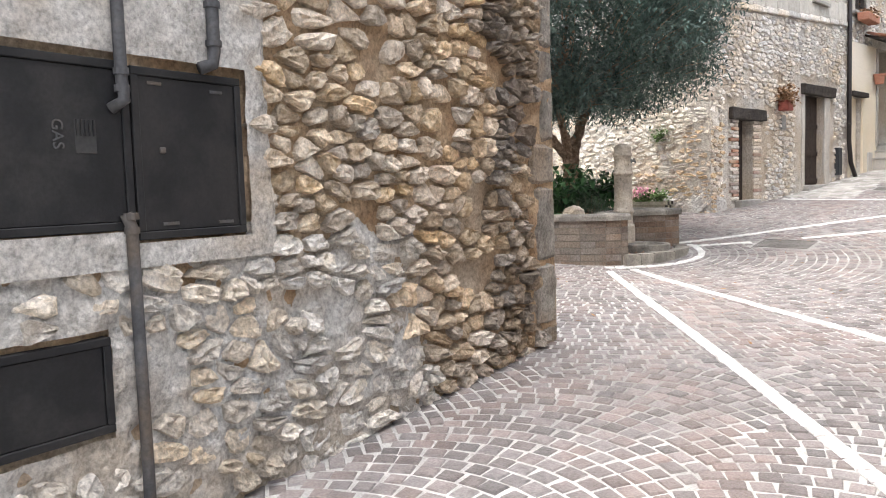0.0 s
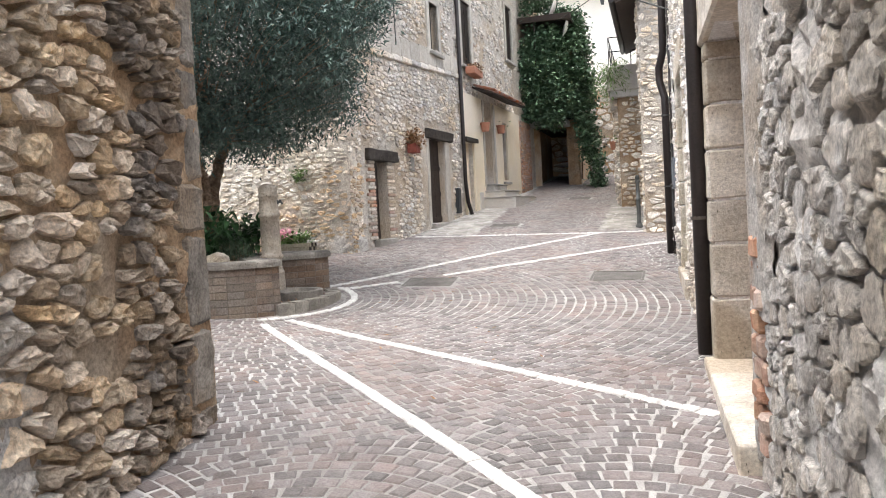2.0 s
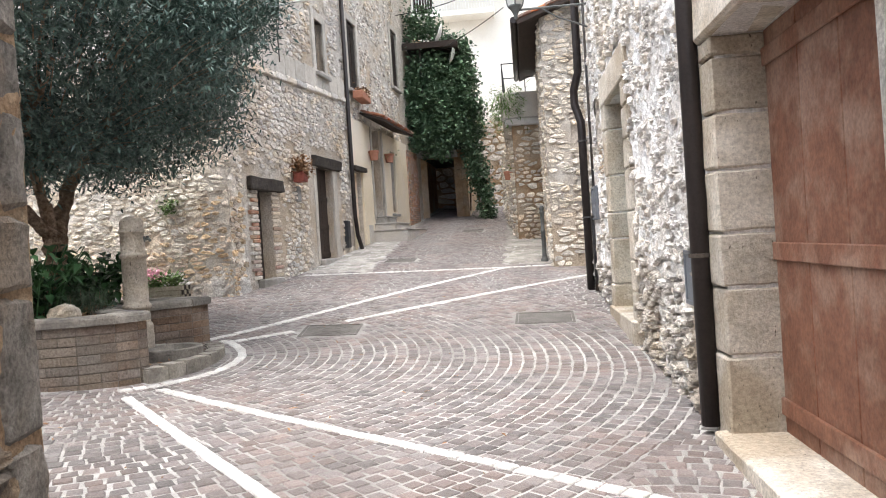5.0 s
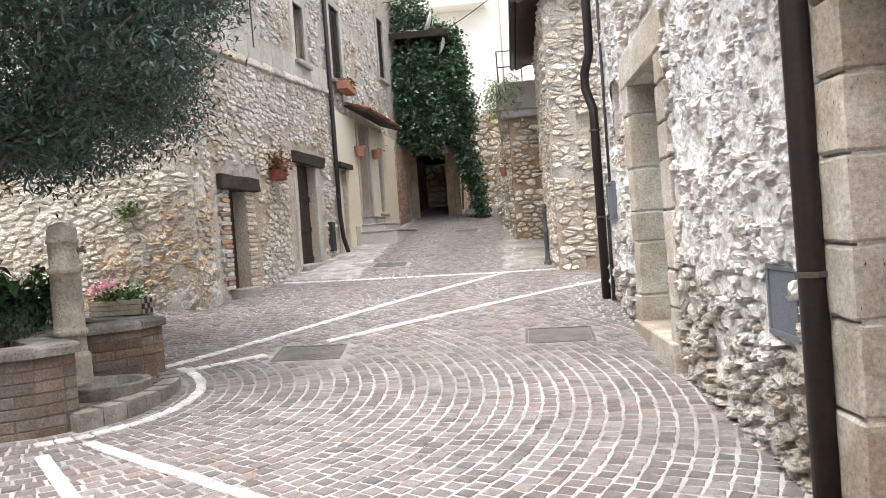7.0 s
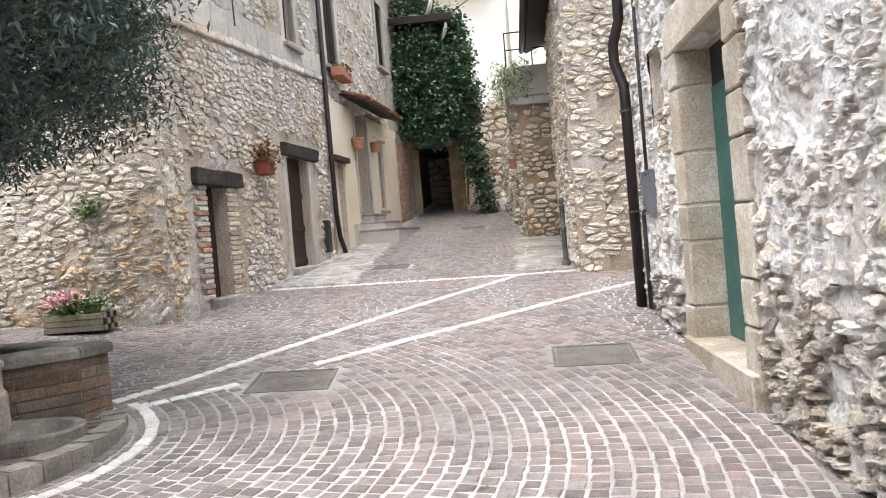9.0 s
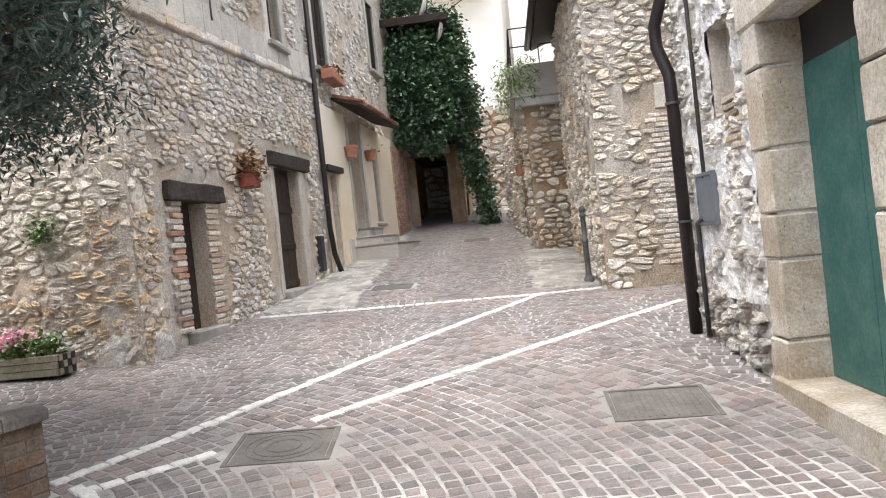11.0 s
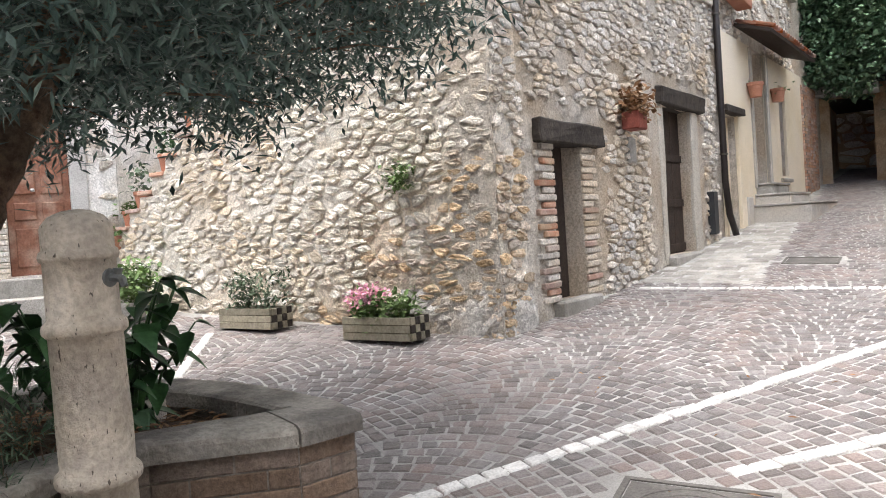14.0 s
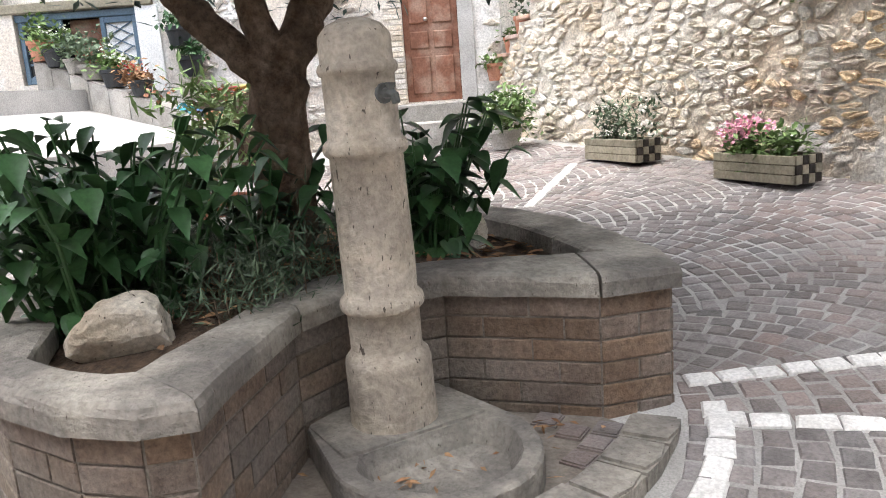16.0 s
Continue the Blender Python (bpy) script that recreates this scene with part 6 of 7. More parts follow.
part("bed", prism_bm([tuple(KA + kn_ * 0.19), tuple(KB + kn_ * 0.19), tuple(KB + kn_ * 0.9), tuple(KA + kn_ * 1.2)], 0.5, 1.5), M["soil"], terrace_steps)


def kerb_at(f, o=0.09):
    p = KA + (KB - KA) * f + kn_ * o
    return (p.x, p.y, 1.45 + 0.95 * f)


for k, (f, r_, h, leaf, pot, pet, tall) in enumerate(((0.98, 0.16, 0.26, "leaf_light", "terracotta", None, 0.25), (0.88, 0.17, 0.22, "leaf_light", "dark_plastic", ("petal_white", 10), 0.2), (0.76, 0.15, 0.18, "herb", "slab", None, 0.25), (0.66, 0.17, 0.18, "herb", "slab", None, 0.3), (0.54, 0.17, 0.2, "leaf_light", "dark_plastic", ("petal_white", 14), 0.22), (0.40, 0.14, 0.18, "dry_leaf", "dark_plastic", ("petal_red", 8), 0.12))):
    x, y, z = kerb_at(f, 0.09)
    potted("flower_pot", (x, y, z), r_, h, leaf, ("terracotta" if pot == "terracotta" else "dark plastic" if pot == "dark_plastic" else "grey stone") + " flower pot with a leafy plant on the terrace kerb", 90 + k, count=12, tall=tall, per=16, spread=0.07, pot=pot, petals=pet, group="pots along the terrace kerb")
for s, z in ((4.1, 2.42), (4.0, 2.05)):
    p = WB.at(s, z, 0.2)
    potted("hanging_pot", tuple(p), 0.17, 0.26, "leaf_dark", "black plastic pot with green plant hung on the wall", int(z * 100), count=12, tall=0.15, pot="dark_plastic", per=14)
p = WB.at(2.25, 2.9, 0.2)
potted("hanging_basket", tuple(p), 0.2, 0.18, "herb", "round wicker hanging basket on the house wall", 97, count=8, tall=0.1, pot="terracotta", per=8)


def slipper(at, yaw, material, label):
    t = thing("slipper", pose(*at, 0, 0, yaw), label, "slipper", "slippers on the kerb")
    bm = bmesh.new()
    out = [(0.045 * math.sin(a) * (1.0 if math.cos(a) > 0 else 0.8), 0.13 * math.cos(a)) for a in [2 * math.pi * k / 16 for k in range(16)]]
    prism_bm(out, 0, 0.025, 0.005, bm)
    part("sole", bm, M["black"] if material == "cloth_blue" else M[material], t)
    bm = bmesh.new()
    rows_ = []
    for y in (-0.01, 0.05, 0.1):
        rows_.append([bm.verts.new((0.048 * (1.0 - max(0, y - 0.05) * 5) * math.cos(math.pi * k / 8), y, 0.024 + (0.06 - 0.25 * max(0, y)) * math.sin(math.pi * k / 8))) for k in range(9)])
    for a, b in zip(rows_, rows_[1:]):
        for k in range(8):
            bm.faces.new((a[k], a[k + 1], b[k + 1], b[k]))
    bmesh.ops.solidify(bm, geom=bm.faces[:], thickness=0.006)
    part("strap", bm, M[material], t)


for k, f in enumerate((0.16, 0.20)):
    x, y, z = kerb_at(f, 0.09)
    slipper((x, y, z), 80 + 20 * k, "turquoise", "turquoise rubber slipper lying on the kerb")
for k, f in enumerate((0.09, 0.125)):
    x, y, z = kerb_at(f, 0.09)
    slipper((x, y, z), 70 + 15 * k, "cloth_blue", "dark blue strapped slipper lying on the kerb")


def cloth(at, w, d, material, label, seed):
    t = thing("cloth", pose(*at), label, "cloth")
    bm = bmesh.new()
    g = [[bm.verts.new((w * (i / 8 - 0.5), d * (j / 8 - 0.5), 0.06 + 0.05 * noise.noise(Vector((i * 0.5 + seed, j * 0.5, 0))))) for i in range(9)] for j in range(9)]
    for j in range(8):
        for i in range(8):
            bm.faces.new((g[j][i], g[j][i + 1], g[j + 1][i + 1], g[j + 1][i]))
    bmesh.ops.solidify(bm, geom=bm.faces[:], thickness=0.015)
    part("fold", bm, M[material], t, smooth=True)


log = thing("low_wall", pose(0, 0, 0), "low brown earth bank behind the kerb with laundry on it", "low wall")
part("bank", prism_bm([(-12.3, 10.0), (-11.0, 10.45), (-10.9, 10.95), (-12.4, 10.75)], 0.6, 1.8, 0.08), M["soil"], log)
cloth((-12.0, 10.4, 1.78), 0.55, 0.45, "cloth_red", "crumpled red cloth drying on the low wall", 1)
cloth((-11.4, 10.62, 1.78), 0.75, 0.45, "cloth_yellow", "crumpled yellow cloth drying on the low wall", 4)
cloth((-11.15, 10.7, 1.84), 0.3, 0.3, "cloth_blue", "folded pale blue cloth on the low wall", 8)


# ---- plants in the planter ----
def big_leaf(verts, faces, base, d, length, width, rnd):
    side = d.cross(Vector((0, 0, 1)))
    side = side.normalized() if side.length > 0.05 else Vector((1, 0, 0))
    up = side.cross(d)
    rows_, k = [], 5
    for i in range(k + 1):
        f = i / k
        w = width * 1.5 * math.sin(math.pi * min(0.985, 0.03 + 0.97 * f ** 0.75)) ** 0.9 * (1 - 0.45 * f)
        c = base + d * length * f - Vector((0, 0, 1)) * length * 0.3 * f * f
        rows_.append((c + side * w + up * w * 0.35, c, c - side * w + up * w * 0.35))
    b = len(verts)
    for row in rows_:
        verts += row
    for i in range(k):
        for j in (0, 1):
            a = b + i * 3 + j
            faces.append((a, a + 1, a + 4, a + 3))


def shrub(name, centre, label, seed, stems, tall, wide, length, width, per=6):
    rnd = random.Random(seed)
    t = thing(name, pose(*centre), label, "shrub")
    bm, verts, faces = bmesh.new(), [], []
    for _ in range(stems):
        a, q = rnd.uniform(0, 6.28), rnd.uniform(0.2, 1)
        tip = Vector((wide * q * math.cos(a), wide * q * math.sin(a), tall * rnd.uniform(0.55, 1.0)))
        mid_ = Vector((tip.x * 0.6, tip.y * 0.6, tip.z * 0.5))
        tube_bm([(tip.x * 0.4, tip.y * 0.4, -0.05), mid_, tip], [0.009, 0.007, 0.004], 5, bm)
        for k in range(per):
            f = 0.1 + 0.9 * k / (per - 1)
            p = mid_.lerp(tip, (f - 0.4) / 0.6) if f > 0.4 else Vector((tip.x * 0.4, tip.y * 0.4, 0.0)).lerp(mid_, f / 0.4)
            b = a + k * 2.4 + rnd.uniform(-0.4, 0.4)
            d = Vector((math.cos(b), math.sin(b), rnd.uniform(-1.0, 0.25))).normalized()
            big_leaf(verts, faces, p, d, length * rnd.uniform(0.65, 1.15), width * rnd.uniform(0.7, 1.1), rnd)
    tagged(part("stem_mass", bm, M["leaf_dark"], t), kind="stuff")
    ob = mesh_ob("leaf_mass", verts, faces, M["leaf_dark"], t, smooth=True)
    tagged(ob, kind="stuff")
    return t


shrub("hydrangea", (-5.85, 8.42, 0.93), "leafy dark green hydrangea shrub in the planter", 3, 54, 0.72, 0.62, 0.112, 0.038, 10)
shrub("hydrangea", (-5.85, 8.95, 0.95), "leafy dark green shrub beside the olive trunk", 4, 16, 0.55, 0.36, 0.12, 0.036, 8)
shrub("hydrangea", (-5.92, 9.72, 0.95), "dark green large-leaved shrub behind the fountain", 5, 34, 0.66, 0.42, 0.135, 0.045, 9)
shrub("hydrangea", (-6.9, 8.6, 0.93), "dark green shrub at the back of the planter", 6, 14, 0.6, 0.4, 0.2, 0.06, 7)
low = [Vector((-5.95 + 0.55 * math.cos(a) * q, 9.0 + 0.42 * math.sin(a) * q, 1.0 + 0.22 * random.random())) for a, q in [(random.uniform(0, 6.28), random.random() ** 0.5) for _ in range(60)]]
scatter_leaves("lavender", low, M["lavender_leaf"], "feathery grey-green lavender round the trunk", "plant", 0.07, 0.004, 46, 0.08, 21, droop=-0.5, stem=0.9)
low = [Vector((-5.45 + random.uniform(-0.3, 0.2), 8.75 + random.uniform(-0.2, 0.25), 1.0 + 0.1 * random.random())) for _ in range(26)]
scatter_leaves("lavender", low, M["lavender_leaf"], "feathery grey-green lavender over the planter cap", "plant", 0.06, 0.004, 40, 0.06, 22, droop=-0.5, stem=0.9)


def rock(at, size, seed, label):
    t = thing("rock", pose(*at), label, "rock")
    bm = bmesh.new()
    bmesh.ops.create_icosphere(bm, subdivisions=4, radius=1)
    rnd = random.Random(seed)
    cuts_ = [(Vector((rnd.gauss(0, 1), rnd.gauss(0, 1), rnd.gauss(0, 1))).normalized(), rnd.uniform(0.58, 0.85)) for _ in range(11)]
    for v in bm.verts:
        for nrm_, lim in cuts_:
            over = v.co.dot(nrm_) - lim
            if over > 0:
                v.co -= nrm_ * over * 0.92
        d = 1.12 + 0.10 * noise.noise(v.co * 2.1 + Vector((seed, 0, 0))) + 0.07 * noise.noise(v.co * 6.0 + Vector((seed, 4, 0)))
        v.co = Vector((v.co.x * size[0], v.co.y * size[1], v.co.z * size[2])) * d
    part("boulder", bm, LIME, t)


rock((-5.45, 8.42, 0.97), (0.12, 0.17, 0.12), 2, "rough pale limestone rock on the planter soil")
rock((-6.05, 10.0, 0.98), (0.17, 0.13, 0.09), 6, "rough grey rock behind the fountain")
rock((-6.3, 8.35, 0.96), (0.15, 0.14, 0.1), 9, "rough pale rock under the hydrangea")
rv2 = random.Random(31)
verts, faces = [], []
for _ in range(900):
    q, a = rv2.random() ** 0.5, rv2.uniform(0, 6.28)
    p = PC + Vector((1.25 * q * math.cos(a), 1.05 * q * math.sin(a)))
    if not in_poly(p.x, p.y, inner):
        continue
    z = 0.915 + 0.14 * max(0, 1 - (p - Vector(TREE)).length / 1.1)
    d, w = Vector((rv2.gauss(0, 1), rv2.gauss(0, 1), rv2.uniform(-0.2, 0.2))).normalized() * rv2.uniform(0.02, 0.05), rv2.uniform(0.006, 0.013)
    s_ = d.cross(Vector((0, 0, 1))).normalized() * w
    c = Vector((p.x, p.y, z + 0.012))
    b = len(verts)
    verts += [c - d, c + s_ + Vector((0, 0, 0.008)), c + d, c - s_]
    faces.append((b, b + 1, b + 2, b + 3))
tagged(mesh_ob("bark_mulch", verts, faces, M["dry_leaf"], planter), kind="stuff")
verts, faces = [], []
for k in range(190):
    a, q = radians(rv2.uniform(-33, 33)), rv2.uniform(0.75, 1.27)
    x, y, z = PCX + q * math.cos(a), PCY + q * math.sin(a), 0.498
    if k > 70:
        x, y = rv2.uniform(-5.0, -1.5), rv2.uniform(5.0, 13.0)
        if (x < -3.9 and 7 < y < 11):
            continue
        z = ground(x, y) + 0.006
    d = Vector((rv2.gauss(0, 1), rv2.gauss(0, 1), rv2.uniform(0, 0.3))).normalized() * rv2.uniform(0.015, 0.04)
    s_ = d.cross(Vector((0, 0, 1))).normalized() * rv2.uniform(0.004, 0.009)
    c = Vector((x, y, z))
    b = len(verts)
    verts += [c - d, c + s_ + Vector((0, 0, 0.006)), c + d, c - s_]
    faces.append((b, b + 1, b + 2, b + 3))
tagged(mesh_ob("fallen_leaves", verts, faces, M["dry_leaf"]), "dry fallen leaves scattered on the paving", "leaves", kind="stuff")

# oleander in a terracotta pot beyond the planter
ol = thing("oleander", pose(-8.75, 9.5, ground(-8.75, 9.5)), "tall narrow-leaved potted oleander with orange flowers", "plant pot")
part("pot", lathe_bm(pot_profile(0.22, 0.34), 20), M["terracotta"], ol)
ro = random.Random(55)
spots = [Vector((ro.gauss(0, 0.2), ro.gauss(0, 0.2), ro.uniform(0.4, 1.25))) for _ in range(34)]
leaf_cloud("foliage", spots, M["leaf_light"], ol, ro, 0.15, 0.018, 16, 0.07, -0.3)
bm = bmesh.new()
for v in spots[::3]:
    tube_bm([(v.x * 0.2, v.y * 0.2, 0.3), (v.x * 0.6, v.y * 0.6, v.z * 0.6), tuple(v)], 0.006, 5, bm)
tagged(part("stem_mass", bm, M["bark"], ol), kind="stuff")
leaf_cloud("blossom", [v + Vector((0, 0, 0.08)) for v in spots[:5]], M["terracotta"], ol, ro, 0.04, 0.02, 14, 0.04, -0.3)


# ---- stones of the walls ----
R = random.Random(11)
cells = rubble(0.0, WL.long - 0.02, -0.2, 4.7, 0.125, 0.08, R, lambda s, z, w, h: z > WL.base(s) - 0.05 and outside(wl_open, 0.02)(s, z, w, h) and not (s > WL.long - 0.34 and z < 1.66) and s < WL.long - 0.2 and not (s < 2.95 and 1.14 < z < 2.3), wob=0.09, gap=0.003)
embedded = lambda c: c[0] < 4.0 + 0.5 * noise.noise(Vector((c[1] * 2, 0, 0))) and c[1] < 1.15
# stones from about 4.75 along to the corner get the darker material
end_stretch = lambda c: c[0] > 4.75 + 0.5 * noise.noise(Vector((c[0] * 2, c[1] * 1.6, 3.0)))
lay_stones(WL, wall_left, [c for c in cells if not embedded(c) and not end_stretch(c)], M["ochre_stone"], 0.044, 1, near=(3.4, 5.0, 0.9, 1.9))
lay_stones(WL, wall_left, [c for c in cells if not embedded(c) and end_stretch(c)], M["dark_ochre_stone"], 0.048, 1)
lay_stones(WL, wall_left, [c for c in cells if embedded(c) and noise.noise(Vector((c[0] * 5, c[1] * 5, 8))) < 0.6], M["pale_stone"], 0.042, 1)
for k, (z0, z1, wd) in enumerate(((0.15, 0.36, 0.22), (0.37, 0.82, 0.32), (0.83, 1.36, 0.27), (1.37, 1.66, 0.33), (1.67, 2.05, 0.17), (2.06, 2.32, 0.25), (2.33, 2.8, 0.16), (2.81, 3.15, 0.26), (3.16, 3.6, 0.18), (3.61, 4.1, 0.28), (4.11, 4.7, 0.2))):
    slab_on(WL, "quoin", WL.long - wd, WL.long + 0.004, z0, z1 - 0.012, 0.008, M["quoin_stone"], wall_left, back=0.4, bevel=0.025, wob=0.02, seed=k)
cells = rubble(0.0, WR.long - 0.05, -0.1, 6.5, 0.13, 0.08, R, lambda s, z, w, h: z > WR.base(s) - 0.05 and not (s > 4.7 and noise.noise(Vector((s * 2.2, z * 2.2, 4))) > 0.3) and outside([(DOOR_A[0] - 0.25, DOOR_A[1] + 0.3, 0, DOOR_A[3] + 0.35), (DOOR_B[0] - 0.25, DOOR_B[1] + 0.35, 0, DOOR_B[3] + 0.4), WIN_R, BOX_R, (10.2, 11.1, 1.5, 2.2)], 0.0)(s, z, w, h), wob=0.09, gap=0.010)
bare = lambda c: c[1] < WR.base(c[0]) + 0.75 + 0.5 * noise.noise(Vector((c[0] * 1.7, c[1] * 1.7, 9.0)))
upper = [c for c in cells if c[0] >= DOOR_A[0]]
lay_stones(WR, wall_right, [c for c in upper if not bare(c)], M["lime_stone"], 0.036, 2, near=(4.6, 7.4, 0.9, 1.9), limit=120)
lay_stones(WR, wall_right, [c for c in upper if bare(c)], M["grey_stone"], 0.045, 23)
cells = rubble(0.0, DOOR_A[0] - 0.3, -0.1, 5.0, 0.15, 0.085, R, lambda s, z, w, h: z > WR.base(s) - 0.05 and not (s > DOOR_A[0] - 0.48 and z < 1.3), wob=0.12, gap=0.001, drop=0.3)
lay_stones(WR, wall_right, cells, M["grey_stone"], 0.014, 22, near=(0.0, 2.4, 0.3, 2.2), limit=150)
cells = rubble(0.0, hs(25.5), 0.8, 11.5, 0.17, 0.078, R, lambda s, z, w, h: z > WH.base(s) - 0.05 and not (s > hs(19.85) and z < 4.55) and not (4.4 + s * 0.06 < z < 5.0 + s * 0.06 and s < 6.4) and not (z > 4.9 and noise.noise(Vector((s * 2.0, z * 2.0, 7))) > 0.1) and outside([(o[0] - 0.3, o[1] + 0.3, o[2], o[3] + 0.2) if o in (D1, D2) else o for o in wh_open], 0.16)(s, z, w, h), wob=0.06, gap=0.003, drop=0.2)
warm = lambda a, z: z < 2.75 - 0.9 * a + 0.9 * noise.noise(Vector((a * 1.8, z * 1.8, 21.0)))
lay_stones(WH, wall_house, [c for c in cells if warm(c[0], c[1])], M["ochre_stone"], 0.024, 33, rings=1, n=8)
cells = [c for c in cells if not warm(c[0], c[1])]
lay_stones(WH, wall_house, cells, M["pale_stone"], 0.026, 3, near=(0.0, 3.6, 0.9, 2.4), rings=1, n=8)
cells = rubble(0.0, WS.long, 0.7, 7.5, 0.165, 0.082, R, lambda s, z, w, h: z > WS.base(s) - 0.05 and (z < stair_top(s) - 0.08 or s > 4.2), wob=0.08, gap=0.011, drop=0.2)
lay_stones(WS, wall_stair, [c for c in cells if warm(WS.long - c[0], c[1])], M["ochre_stone"], 0.024, 34)
cells = [c for c in cells if not warm(WS.long - c[0], c[1])]
lay_stones(WS, wall_stair, cells, M["cream_stone"], 0.020, 4, near=(2.6, 5.0, 0.8, 2.1), rings=2, n=8)
cells = rubble(0.0, WF.long * 0.4, 0.5, 5.5, 0.2, 0.095, R, lambda s, z, w, h: z > WF.base(s) - 0.08 and outside([(FD[0] - 0.34, FD[1] + 0.2, 0.8, FD[3] + 0.35)], 0)(s, z, w, h), wob=0.05, gap=0.003, drop=0.2)
lay_stones(WF, wall_front, cells, M["cream_stone"], 0.04, 5, near=(0, 1.2, 0.8, 3.5), rings=2, n=8)
cells = rubble(0.0, WFS.long, 0.7, 5.5, 0.16, 0.1, R, lambda s, z, w, h: z > WFS.base(s) - 0.05 and outside([SLIT], 0.05)(s, z, w, h), wob=0.06)
lay_stones(WFS, wall_side, cells, M["cream_stone"], 0.045, 6, rings=1, n=8)
cells = rubble(0.0, WT.long, 0.9, 4.1, 0.2, 0.1, R, lambda s, z, w, h: z > WT.base(s) - 0.05, wob=0.05)
lay_stones(WT, wall_terrace, cells, M["cream_stone"], 0.06, 7, near=(0, 0.9, 1.0, 4.1), rings=1, n=8)
cells = rubble(0.0, WTS.long, 0.9, 4.1, 0.2, 0.11, R, lambda s, z, w, h: z > WTS.base(s) - 0.05 and outside([TD], 0.1)(s, z, w, h), wob=0.05)
lay_stones(WTS, wall_terrace_side, cells, M["cream_stone"], 0.075, 8, rings=1, n=7)
cells = rubble(0.0, WB.long, 0.9, 5.5, 0.2, 0.11, R, lambda s, z, w, h: outside([(BD[0] - 0.25, BD[1] + 0.3, 1, 3.9), (BW[0] - 0.4, BW[1] + 0.2, 1.5, 3.7)], 0)(s, z, w, h) and noise.noise(Vector((s * 1.5, z * 1.5, 2))) < 0.25 and not (z > 3.8 and s > 3.8), wob=0.06)
lay_stones(WB, wall_back, cells, M["grey_stone"], 0.03, 9, rings=1, n=8)
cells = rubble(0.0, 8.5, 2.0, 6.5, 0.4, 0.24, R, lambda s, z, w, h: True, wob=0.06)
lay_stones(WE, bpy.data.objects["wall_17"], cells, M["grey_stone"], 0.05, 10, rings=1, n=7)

# setts of the fountain platform
for rr in (0.90, 1.015, 1.13, 1.235):
    k = int(2 * math.pi * rr / 0.12)
    for i in range(k):
        a = 2 * math.pi * i / k
        if not -0.6 < (a if a < math.pi else a - 2 * math.pi) < 0.6:
            continue
        if math.hypot(PCX + rr * math.cos(a) - FX - 0.2, PCY + rr * math.sin(a) - FY) < 0.46:
            continue
        w_, d_, z_ = 0.1, 0.095, 0.488 + R.uniform(-0.003, 0.003)
        x, y = PCX + rr * math.cos(a), PCY + rr * math.sin(a)
        part("sett", prism_bm([(x + math.cos(a) * u * d_ / 2 - math.sin(a) * v * w_ / 2, y + math.sin(a) * u * d_ / 2 + math.cos(a) * v * w_ / 2) for u, v in ((-1, -1), (1, -1), (1, 1), (-1, 1))], 0.44, z_, 0.006), M["sett"], platform)

# ---- bricks of the planter ----
bmx = box_bm(-0.5, 0.5, -0.5, 0.5, -0.5, 0.5)
brick_me = bpy.data.meshes.new("brick")
bmesh.ops.bevel(bmx, geom=[e for e in bmx.edges if all(v.co.y < -0.4 for v in e.verts)], offset=0.05, segments=1, affect="EDGES")
bmx.to_mesh(brick_me)
bmx.free()
brick_me.materials.append(M["planter_brick"])
for i in range(len(wallo)):
    a, b = Vector(wallo[i]), Vector(wallo[(i + 1) % len(wallo)])
    d, ll = (b - a).normalized(), (b - a).length
    nrm = Vector((d.y, -d.x)) * -sgn
    for c in range(8):
        z = PL_Z - CAP_T - 0.041 - c * 0.082
        cuts = [0.0]
        x = 0.285 * (0.5 if c % 2 else 1.0) * R.uniform(0.85, 1.1)
        while x < ll - 0.07:
            cuts.append(x)
            x += 0.285 * R.uniform(0.92, 1.06)
        cuts.append(ll)
        for u, v in zip(cuts, cuts[1:]):
            p = a + d * (u + v) / 2
            if ground(p.x, p.y) > z + 0.05:
                continue
            ob = new("brick", brick_me)
            ob.parent = planter
            m = Matrix(((d.x, -nrm.x, 0), (d.y, -nrm.y, 0), (0, 0, 1))).to_4x4()
            m.translation = (p.x - nrm.x * 0.027 + nrm.x * R.uniform(-0.003, 0.003), p.y - nrm.y * 0.027 + nrm.y * R.uniform(-0.003, 0.003), z)
            ob.matrix_basis = m @ Matrix.Diagonal((v - u - 0.008, 0.07, 0.074, 1))

# ---- paving ----
RC, RING = Vector((-5.62, 9.12)), 1.42
LINES = [((-4.56, 7.78), (-0.60, 3.25)), ((-4.42, 8.07), (-0.30, 5.23)), ((-4.93, 10.29), (-1.70, 16.25)), ((-4.70, 10.14), (-4.075, 10.74)), ((-3.58, 11.30), (-0.1, 15.05)), ((-5.42, 15.85), (-1.70, 16.25)), ((-1.70, 16.25), (-0.72, 16.45)), ((-7.69, 11.52), (-8.74, 12.79))]
COVERS = [(-1.13, 11.24, 0.70, 0.68, -1), (-3.65, 10.83, 0.68, 0.62, 5), (-3.9, 17.75, 0.62, 0.45, 0), (-2.75, 23.6, 0.6, 0.5, 0)]


def near_line(x, y, pad):
    p = Vector((x, y))
    for a, b in LINES:
        a, b = Vector(a), Vector(b)
        t = max(0.0, min(1.0, (p - a).dot(b - a) / (b - a).length_squared))
        if (a + (b - a) * t - p).length < pad:
            return True
    r, ang = (p - RC).length, math.degrees(math.atan2(y - RC.y, x - RC.x))
    return abs(r - RING) < pad and -52 < ang < 52


